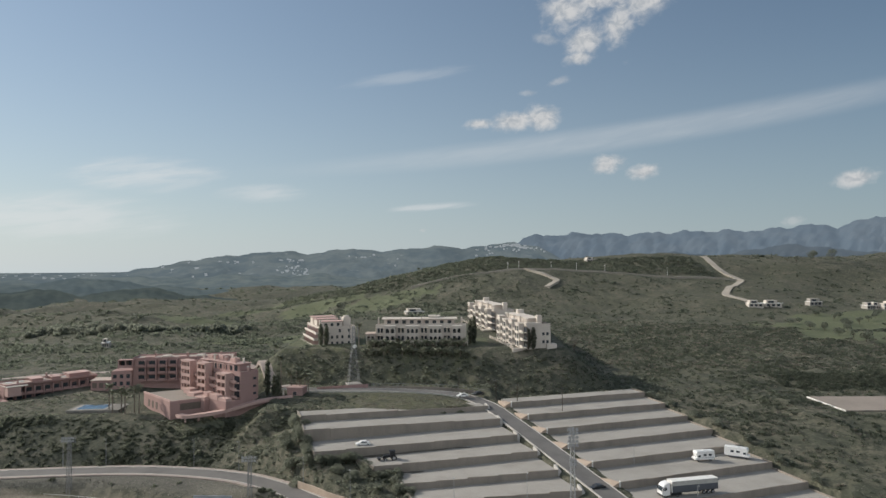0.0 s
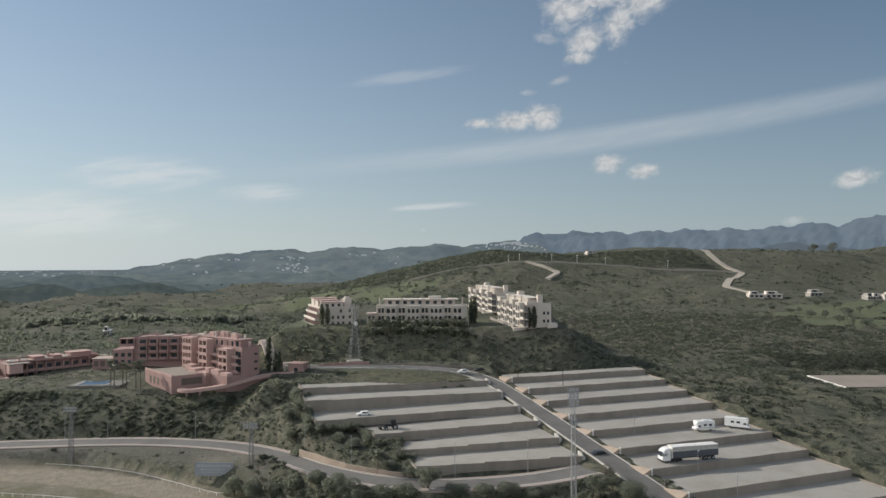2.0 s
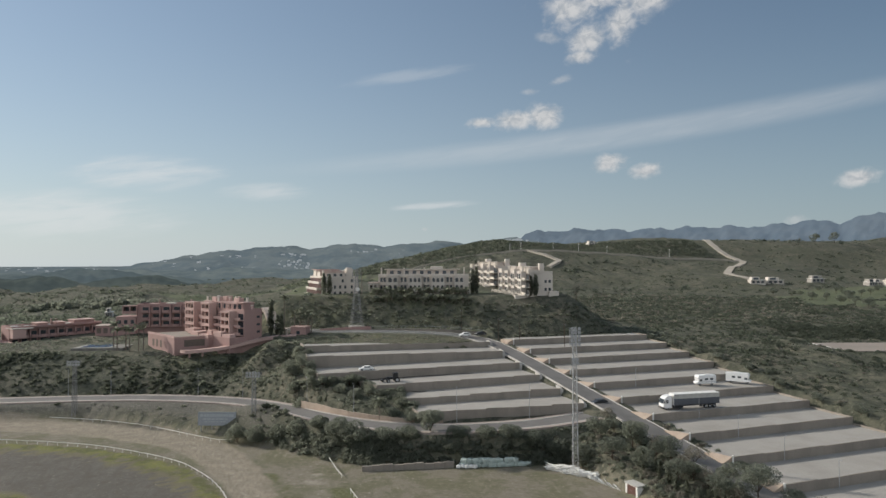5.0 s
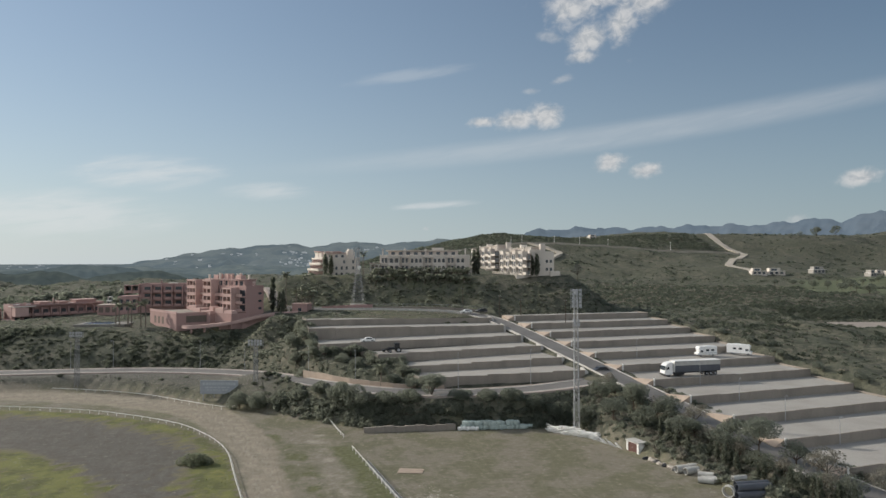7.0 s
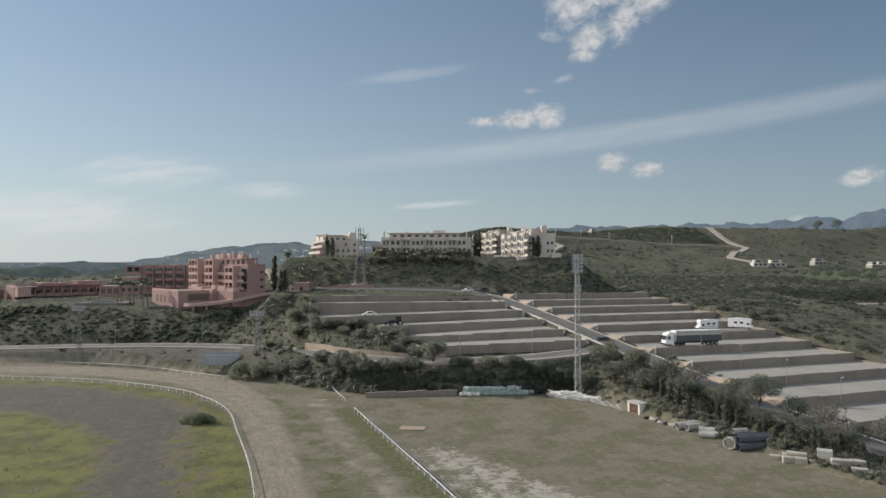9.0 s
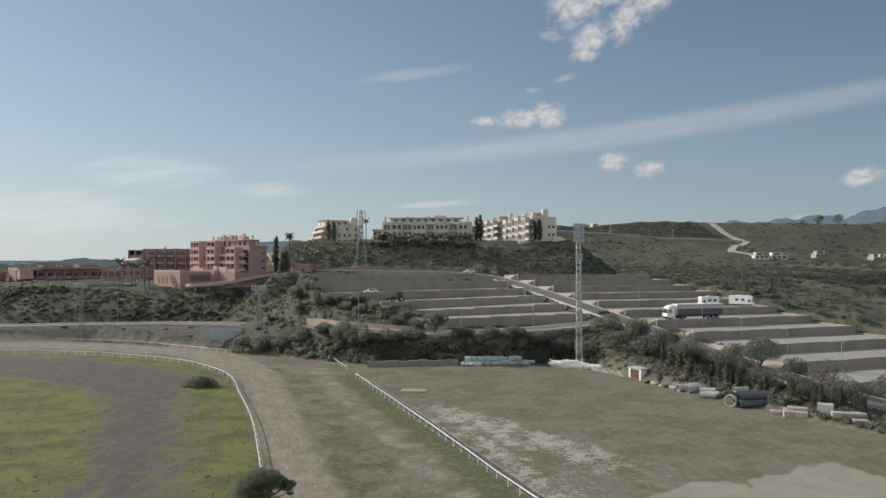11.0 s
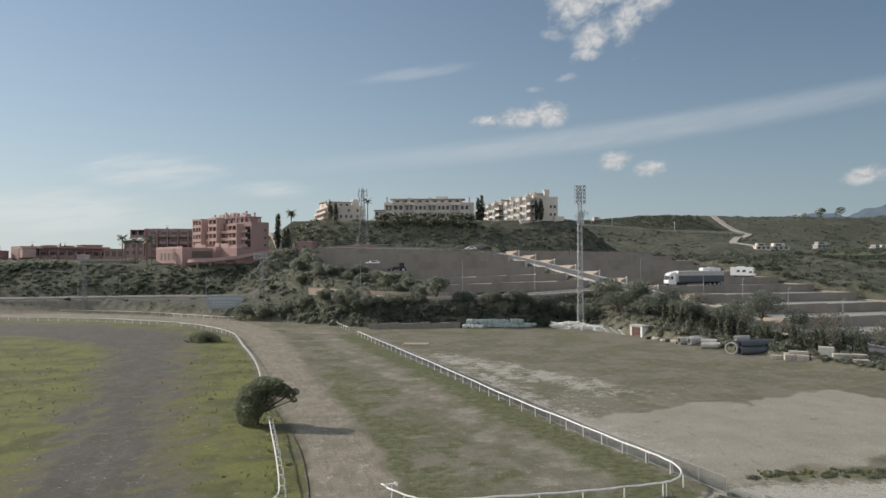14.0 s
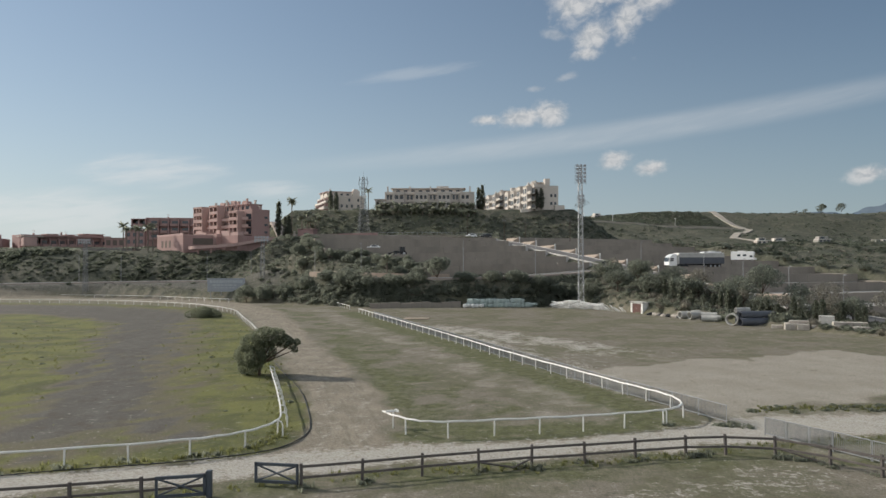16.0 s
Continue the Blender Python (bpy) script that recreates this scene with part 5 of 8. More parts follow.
def tree(label, category, x, y, height, spread_r, leaf_size, density, seed, material="leaf", lean=(0, 0), low=0.35, z=None, name="tree", trunk=0.16, masses=()):
    """A trunk with limbs and a crown of loose leaves in several masses."""
    rs = np.random.RandomState(seed)
    z = ground_at(x, y) if z is None else z
    t = thing(name, label, category, pose(x, y, z))
    bm = bmesh.new()
    fork = height * low
    top = Vector((lean[0] * 0.4, lean[1] * 0.4, fork))
    rod(bm, (0, 0, -0.3), top, trunk, trunk * 0.75, 8)
    blobs = []
    for i in range(7):
        a = 6.283 * i / 7 + rs.uniform(-0.4, 0.4)
        rr = spread_r * rs.uniform(0.35, 0.68)
        end = Vector((math.cos(a) * rr + lean[0], math.sin(a) * rr + lean[1], height * rs.uniform(low + 0.15, 0.82)))
        rod(bm, top, end, trunk * 0.5, trunk * 0.18, 6)
        blobs.append((end.x, end.y, end.z, spread_r * rs.uniform(0.32, 0.5)))
    blobs.append((lean[0], lean[1], height * 0.78, spread_r * 0.5))
    if masses:
        blobs = list(masses)
        for cx, cy, cz, r in masses:
            rod(bm, top, (cx, cy, cz), trunk * 0.45, trunk * 0.15, 6)
    part("trunk", bm, M["bark"], t)
    v, f = leaf_cloud(rs, blobs, density, leaf_size)
    part_mesh("crown", tri_mesh("crown", v, f), M[material], t)
    return t


def spire(label, x, y, height, r, seed, z=None):
    """A slim cypress: a trunk and a pointed body of leaves."""
    rs = np.random.RandomState(seed)
    t = thing("cypress", label, "cypress", pose(x, y, ground_at(x, y) if z is None else z))
    part("trunk", one(rod, (0, 0, -0.2), (0, 0, height * 0.8), 0.12, 0.03, 6), M["bark"], t)
    n = 420
    h = rs.uniform(0.04, 1, n)
    prof = np.sin(np.clip(h, 0, 1) ** 0.7 * 3.0) ** 0.8 * r * rs.uniform(0.55, 1.1, n)
    a = rs.uniform(0, 6.283, n)
    p = np.stack([np.cos(a) * prof, np.sin(a) * prof, h * height], 1)
    s = height * 0.035 + 0.06
    q = np.stack([p + rs.normal(size=(n, 3)) * s * 0.7 + np.array([0, 0, s * 1.5]), p + rs.normal(size=(n, 3)) * s * 0.8, p - rs.normal(size=(n, 3)) * s * 0.8], 1).reshape(-1, 3)
    part_mesh("crown", tri_mesh("crown", q, np.arange(3 * n).reshape(-1, 3)), M["cypress"], t)
    return t


def palm(label, x, y, height, seed, z=None, shaggy=False):
    rs = np.random.RandomState(seed)
    t = thing("palm_tree", label, "palm tree", pose(x, y, ground_at(x, y) if z is None else z))
    part("trunk", one(rod, (0, 0, -0.2), (0, 0, height), 0.24, 0.17, 8), M["palm_trunk"], t)
    v, f = [], []
    for i in range(34 if shaggy else 26):
        a, up = rs.uniform(0, 6.283), rs.uniform(-0.7 if shaggy else -0.25, 1.1)
        ln = rs.uniform(1.7, 2.8)
        side = Vector((-math.sin(a), math.cos(a), 0))
        for j in range(5):
            s = j / 4
            c = Vector((math.cos(a) * ln * s * math.cos(up * (1 - 0.4 * s)), math.sin(a) * ln * s * math.cos(up * (1 - 0.4 * s)), height + ln * s * math.sin(up) - 0.9 * s * s))
            w = 0.42 * math.sin(0.35 + 2.6 * s)
            v += [c + side * w - Vector((0, 0, w * 0.5)), c, c - side * w - Vector((0, 0, w * 0.5))]
            if j:
                o = len(v) - 6
                f += [(o, o + 1, o + 4, o + 3), (o + 1, o + 2, o + 5, o + 4)]
    part_mesh("crown", mesh_from("crown", v, f), M["palm"], t)
    return t


tree("round dark olive tree leaning over the dirt track", "tree", -18.8, 61.6, 4.9, 2.7, 0.07, 1900, 1, "olive", low=0.2, masses=((-0.9, 0.0, 0.9, 1.15), (-1.2, 0.2, 1.9, 1.2), (-0.5, 0.0, 2.9, 1.3), (0.5, 0.1, 3.5, 1.25), (1.5, -0.1, 3.6, 1.05), (2.3, 0.0, 3.2, 0.8), (3.0, 0.1, 2.9, 0.6), (3.5, 0.0, 3.1, 0.4), (0.2, 0.8, 2.0, 1.2), (-0.2, -0.9, 1.7, 1.1), (3.4, -0.2, 2.4, 0.35)))
tree("low spreading dark bush in the grass by the rail", "bush", -48.5, 127.5, 1.9, 3.4, 0.12, 380, 2, "olive", low=0.12, name="bush", masses=((-2.4, 0, 0.5, 1.2), (-1.2, 0.3, 0.8, 1.4), (0.2, -0.2, 1.0, 1.5), (1.4, 0.2, 0.8, 1.4), (2.5, 0, 0.5, 1.1), (0, 1.2, 0.7, 1.4), (0.3, -1.3, 0.6, 1.3)))
# bank of bushes behind the field
for i, (bx, by, hh, rr) in enumerate((bx, by, min(hh, max(1.5, (12.0 if hh > 6.5 else 9.0 if hh > 5 else 4.7 if bx < -36 else 5.5) - ground_at(bx, by))) if by < 177 else hh, rr) for bx, by, hh, rr in ((-55, 176, 4.2, 3.4), (-49.5, 174, 4.6, 3.6), (-44, 172.5, 4.0, 3.2), (-38, 170.5, 3.6, 3.2), (-32, 168, 3.4, 3.0), (-26.5, 163.5, 5.6, 4.0), (-22, 161, 6.4, 4.2), (-15.5, 160.0, 4.4, 3.6), (-9.5, 159.5, 4.2, 3.4),
                                      (-4.0, 160.5, 6.6, 3.7), (3, 159, 3.8, 3.2), (9, 159, 4.0, 3.2), (15, 159, 4.0, 3.2), (20.5, 158.8, 4.2, 3.3), (26, 157.5, 4.2, 3.3), (31, 153, 4.6, 3.2), (-49.5, 212, 3.4, 3.0), (-47.5, 205, 3.4, 3.0), (-45.0, 199, 3.2, 3.0), (-42, 193, 3.0, 2.8), (-30, 190, 2.4, 2.6), (-25, 185.5, 2.4, 2.6), (-18, 179, 2.4, 2.4), (-14, 174, 2.2, 2.4))):
    tree("big dark green bush on the bank behind the field", "bush", bx, by, hh, rr, 0.15, 270, 40 + i, low=0.15, name="bush", z=max(0.0, ground_at(bx, by) - 0.4))
# scrub grown up against the outer ends and the uncovered wall feet of the western terraces
for i, (side, a, b, za, zb) in enumerate(lefts):
    pa, pb = Vector(a), Vector(b)
    out = (pb - pa).normalized()
    ahead = Vector((out.y, -out.x)) if out.x > 0 else Vector((-out.y, out.x))
    spots = [(pb + out * 1.7 - ahead * d, zb + RS.uniform(-0.6, 0.5)) for d in (-0.5, 2.6, 5.6, 8.8)]
    if i + 1 < len(lefts):
        gap = (Vector(lefts[i + 1][2]) - pb).length
        spots += [(pb - out * d + ahead * 2.2, zb + RS.uniform(-1.1, -0.2)) for d in np.arange(1.0, max(2.0, min(gap - 6.0, 18.0)), 2.6)]
    for k, (p, high) in enumerate(spots):
        if in_terraces(np.array([p.x]), np.array([p.y]))[0] > 0.3:
            continue
        z = ground_at(p.x, p.y) - 0.3
        tree("dark green bush grown up against a terrace wall", "bush", p.x, p.y, min(max(1.4, high - z), 5.0), 2.1, 0.15, 230, 400 + 12 * i + k, ("leaf", "scrub")[k % 2], low=0.12, name="bush", trunk=0.08, z=z)
# shrubs crowding the outer ends of the terrace walls
for i, (side, a, b, za, zb) in enumerate(rights):
    for k in range(2):
        px, py = b[0] + 1.6 + 1.3 * k + RS.uniform(-0.4, 0.4), b[1] - 1.0 + 2.6 * k
        tree("dark bush at the outer end of a terrace wall", "bush", px, py, max(1.6, zb + 0.5 - 0.5 * k - ground_at(px, py)), 1.5, 0.15, 200, 300 + 2 * i + k, "leaf", low=0.15, name="bush", trunk=0.08)
# trees on the slope between the field and the driveway
for i, (bx, by, hh, rr, mat) in enumerate(((57, 123.5, 7.6, 4.3, "leaf"), (63.5, 113, 6.0, 3.6, "dry_scrub"), (68.5, 104, 6.4, 3.8, "dry_scrub"), (36, 158, 5.2, 3.4, "scrub"), (42, 152, 6.2, 3.6, "scrub"), (47.0, 144.5, 4.4, 3.2, "leaf"),
                                           (36, 146.5, 4.4, 3.0, "leaf"), (41, 141, 4.6, 3.0, "scrub"), (46, 134, 4.8, 3.0, "leaf"), (50.5, 138, 4.8, 3.0, "dry_scrub"), (51, 127, 4.6, 2.8, "leaf"), (55, 131.5, 4.4, 2.6, "scrub"), (62, 104, 4.2, 2.6, "leaf"), (66, 96, 4.4, 2.8, "leaf"), (70, 92, 4.8, 3.0, "scrub"), (61.5, 119, 5.0, 2.8, "leaf"))):
    tree("rounded tree on the slope beside the driveway", "tree", bx, by, hh * 0.98, rr * 1.02, 0.15, 150 if mat != "dry_scrub" else 75, 70 + i, mat, low=0.3)
for i in range(26):
    py = 104 + 2.75 * i + RS.uniform(-0.8, 0.8)
    px = float(np.interp(py, [q[1] for q in DRIVE[:60]], [q[0] for q in DRIVE[:60]])) - RS.uniform(6.3, 9.0)
    if path_near(np.array([px]), np.array([py]), ROAD)[0][0] > 6.0:
        tree("thin grey-green tree on the verge of the driveway", "tree", px, py, RS.uniform(2.6, 4.0), RS.uniform(1.7, 2.5), 0.13, RS.randint(90, 190), 330 + i, ("leaf", "dry_scrub", "scrub")[i % 3], low=0.25, trunk=0.1)
for i in range(30):
    s = i / 29
    spire("slim young cypress at the edge of the field", 40.5 + 27 * s + RS.uniform(-0.8, 0.8), 141 - 56 * s + RS.uniform(-1.5, 1.5), RS.uniform(2.0, 3.8), RS.uniform(0.32, 0.55), 100 + i)
palm("shaggy palm with dead fronds above the road", -17.3, 172.5, 5.4, 7, shaggy=True)
for i, (px, py) in enumerate(((-121, 246), (-118.5, 247.5), (-116, 245), (-113.5, 247), (-123.5, 248.5), (-111.5, 246.5))):
    palm("tall palm in the garden of the red houses", px, py, RS.uniform(8.0, 9.6), 20 + i)
for i, (px, py, hh) in enumerate(((-65.4, 250, 13.0), (-63.4, 251.5, 7.6), (-61.4, 249.5, 7.8), (-62.6, 253.5, 6.5))):
    spire("tall dark cypress beside the red houses", px, py, hh, 0.8, 140 + i)
palm("tall shaggy palm beside the red houses", -61.4, 254, 13.6, 29, shaggy=True)
palm("tall shaggy palm on the service road", -98, 392, 10.5, 28, shaggy=True)
for i in range(5):
    palm("palm between the red houses and the gate", -57.5 + 1.6 * i, 254 + (i % 2) * 2.0, RS.uniform(5, 9), 30 + i)
for i in range(54):
    palm("young palm on the slope below the white houses", -32 + 2.4 * (i % 18) + RS.uniform(-0.9, 0.9), 296 - 5.5 * (i // 18) + RS.uniform(-1.6, 1.6), RS.uniform(1.4, 2.8), 50 + i)
for i, (px, py, hh) in enumerate(((12.2, 303, 11), (14.0, 304.5, 12), (36.2, 285.6, 8.2), (38.4, 285.6, 8.6), (-54.6, 299.2, 9.4), (-52.2, 300.0, 8.8))):
    spire("tall dark cypress beside a white house", px, py, hh, 0.95, 160 + i, 33.0)
palm("palm beside the white houses", -37.2, 296, 9.5, 90, 33)
tree("bare grey tree beside the white houses", "tree", 56.5, 290, 8.0, 3.0, 0.12, 60, 201, "dry_scrub")
for i, (px, py, hh) in enumerate(((500, 905, 17), (532, 915, 17), (475, 900, 10), (465, 905, 8), (330, 900, 9), (318, 905, 8), (300, 900, 8))):
    tree("dark tree standing on the far ridge", "tree", px, py, hh, hh * 0.42, 0.5, 14, 210 + i, "leaf", low=0.22)
for i, (a, b2) in enumerate(((279, 540), (281, 514), (287, 505), (277, 470), (332, 570), (321, 536), (335, 540), (275, 450), (286, 585), (276, 438), (300, 566), (345, 585), (355, 560), (312, 516), (296, 492), (372, 578), (388, 600), (340, 612))):
    tree("dark round tree on the golf course", "tree", a, b2, RS.uniform(4.5, 7.5), RS.uniform(2.6, 4.2), 0.4, 24, 240 + i, "leaf", low=0.3)

# ---- houses ----
def arch_piece(w, h, d, n=8):
    """A wall piece with a round-headed opening below it: width, height above the springing, depth."""
    bm = bmesh.new()
    r = w / 2 * 0.86
    front = []
    for y in (0.0, d):
        arc = [bm.verts.new((math.cos(math.pi - math.pi * i / n) * r, y, math.sin(math.pi * i / n) * min(r, h * 0.8))) for i in range(n + 1)]
        top = [bm.verts.new((-w / 2 + w * i / n, y, h)) for i in range(n + 1)]
        a, b = bm.verts.new((-w / 2, y, 0)), bm.verts.new((w / 2, y, 0))
        for i in range(n):
            bm.faces.new((arc[i], arc[i + 1], top[i + 1], top[i]))
        bm.faces.new((a, arc[0], top[0]))
        bm.faces.new((arc[n], b, top[n]))
        front.append((arc, top, a, b))
    for i in range(n):
        bm.faces.new((front[0][0][i], front[1][0][i], front[1][0][i + 1], front[0][0][i + 1]))
    bmesh.ops.recalc_face_normals(bm, faces=bm.faces)
    return bm


def loggia(t, x0, x1, y, z0, storeys, sh, openings, wall, arched=False, depth=1.8, top=0.7, solid=False):
    """A projecting stack of open balconies: piers, floors, parapets and glass doors behind."""
    w = (x1 - x0) / openings
    zt = z0 + storeys * sh
    # back wall darker than the facade: balcony shade is in its colour
    part("back_wall", one(box, x0 + 0.1, y + depth - 0.1, z0, x1 - 0.1, y + depth + 0.15, zt), M["recess_pale"] if wall is W else M["recess"], t, "back wall of the balconies, coloured as if in shade")
    for i in range(openings + 1):
        xc = min(max(x0 + i * w, x0 + 0.25), x1 - 0.25)
        part("pier", one(box, xc - 0.25, y, z0 - 0.4, xc + 0.25, y + (depth if i in (0, openings) else 0.5), zt), wall, t)
    for s in range(storeys + 1):
        part("floor_slab", one(box, x0 - 0.06, y - 0.06, z0 + s * sh - 0.16, x1 + 0.06, y + depth, z0 + s * sh + 0.12), wall, t)
    for s in range(storeys):
        zf = z0 + s * sh
        for i in range(openings):
            xa, xb = x0 + i * w + 0.26, x0 + (i + 1) * w - 0.26
            part("parapet", one(box, xa, y + 0.03, zf + 0.1, xb, y + 0.18, zf + (0.6 if arched else 0.95)), wall, t)
            part("glass_door", one(box, xa + 0.2, y + depth - 0.16, zf + 0.12, xb - 0.2, y + depth - 0.1, zf + 2.3), M["glass"], t, "dark glass door")
            if arched:
                bm = arch_piece(xb - xa + 0.02, sh - 0.16 - 1.75, 0.3)
                bmesh.ops.translate(bm, verts=bm.verts, vec=((xa + xb) / 2, y + 0.04, zf + 1.75))
                part("arch", bm, wall, t)
    if top:
        part("roof_parapet", one(box, x0 - 0.1, y - 0.1, zt + 0.1, x1 + 0.1, y + depth, zt + top), wall, t)


def window(t, x, z, w, h, y, wall, shutter=False):
    """A window in a wall that faces -y: a recessed pane in a raised surround, with a sill."""
    fr = bmesh.new()
    for a, b, c, d in ((x - w / 2 - 0.1, z - 0.1, x - w / 2, z + h + 0.1), (x + w / 2, z - 0.1, x + w / 2 + 0.1, z + h + 0.1), (x - w / 2, z + h, x + w / 2, z + h + 0.1), (x - w / 2, z - 0.1, x + w / 2, z)):
        box(fr, a, y - 0.08, b, c, y + 0.02, d)
    f = part("window", fr, wall, t)
    part("pane", one(box, x - w / 2, y - 0.02, z, x + w / 2, y + 0.01, z + h), M["glass"], f, "dark window glass")
    return f


def mass(t, name, x0, x1, y0, y1, z0, z1, mat, label=""):
    return part(name, one(box, x0, y0, z0, x1, y1, z1, 0.05), mat, t, label)


def flat_roof(t, x0, x1, y0, y1, z, wall, clutter=0, seed=0):
    """A roof terrace: tiled deck, low parapet, stair head and chimneys."""
    mass(t, "roof", x0, x1, y0, y1, z, z + 0.12, M["rooftile"], "tiled roof terrace")
    for a, b, c, d in ((x0, x1, y0 - 0.02, y0 + 0.2), (x0, x1, y1 - 0.2, y1 + 0.02), (x0 - 0.02, x0 + 0.2, y0 + 0.2, y1 - 0.2), (x1 - 0.2, x1 + 0.02, y0 + 0.2, y1 - 0.2)):
        mass(t, "roof_parapet", a, b, c, d, z, z + 0.75, wall)
    rs = np.random.RandomState(seed)
    for i in range(clutter):
        cx, cy = rs.uniform(x0 + 1.5, x1 - 1.5), rs.uniform(y0 + 1.5, y1 - 1.5)
        c = mass(t, "chimney", cx - 0.35, cx + 0.35, cy - 0.35, cy + 0.35, z + 0.1, z + rs.uniform(1.5, 2.3), wall)
        part("chimney_cap", one(box, cx - 0.45, cy - 0.45, z + 2.35, cx + 0.45, cy + 0.45, z + 2.5), M["rooftile"], c)


W, RD, PK = M["render_white"], M["render_red"], M["render_pink"]

# the middle white block: arched loggias over a long balcony
t = thing("apartment_building", "cream white apartment block with arched loggias and a long balcony", "building", pose(-30.2, 297, 31.2, 0, 0, 0.5) @ Matrix.Diagonal((0.93, 1, 1, 1)), "white apartment blocks")
mass(t, "wall", 0, 43.5, 2.6, 18, -2, 10.2, W)
for x0, x1, n in ((4.4, 9.6, 2), (14.6, 20.8, 3), (25.6, 31.8, 3), (36.6, 41.2, 2)):
    loggia(t, x0, x1, 0.2, 3.6, 2, 3.3, n, W, True, 2.3, 0.5)
    for s in range(2):
        c = mass(t, "planter", (x0 + x1) / 2 - 0.6, (x0 + x1) / 2 + 0.6, -0.9, -0.2, 3.6, 4.5, W, "white planter on the balcony")
for s, (x0, x1) in enumerate(((0.4, 4.0), (10.0, 14.2), (21.2, 25.2), (32.2, 36.2))):
    for fl in range(2):
        mass(t, "awning", x0 + 0.2, x1 - 0.2, 1.2, 2.6, 6.2 + 3.4 * fl, 6.35 + 3.4 * fl, W)
        for q in (0.3, 0.72):
            window(t, x0 + (x1 - x0) * q, 4.0 + 3.45 * fl, 1.1, 2.0, 2.6, W)
mass(t, "balcony", -0.6, 44.2, -1.2, 2.6, 3.25, 3.6, W)
mass(t, "parapet", -0.6, 44.2, -1.25, -1.0, 3.6, 4.55, W, "long white balcony wall")
for i in range(13):
    mass(t, "column", -0.4 + 3.68 * i, 0.0 + 3.68 * i, -1.1, -0.6, -1.5, 3.25, W)
mass(t, "penthouse", 3.5, 38, 9, 17, 10.2, 12.9, W)
mass(t, "roof", 2.4, 39.5, 7.6, 18, 12.9, 13.2, W, "flat pale roof with wide eaves")
for i in range(9):
    window(t, 6 + 3.7 * i, 10.6, 1.8, 1.8, 9.0, W)
flat_roof(t, 0, 43.5, 2.6, 9, 10.2, W)
mass(t, "stair_head", 25, 31, 11, 16, 13.2, 14.4, W)
for cx in (1.0, 12, 22, 41.5):
    mass(t, "chimney", cx - 0.35, cx + 0.35, 7.4, 8.1, 10.2, 13.9, W)
# corner pavilion on its western end
mass(t, "pavilion", -4.2, 0, 0.5, 8, -1.5, 5.2, W)
loggia(t, -4.2, 0, -0.8, 3.4, 1, 3.2, 2, W, False, 2.0, 0.2)
mass(t, "roof", -4.8, 0.3, -1.2, 8.2, 7.0, 7.4, M["rooftile"], "tiled pavilion roof")

# the eastern white block: two staggered wings, gable end towards the terraces
R_TURN = -80.6   # the long face runs away from the viewer
t = thing("apartment_building", "stepped white apartment block with tower bays and balustraded terraces", "building", pose(33.7, 286.6, 33.0, 0, 0, R_TURN), "white apartment blocks")
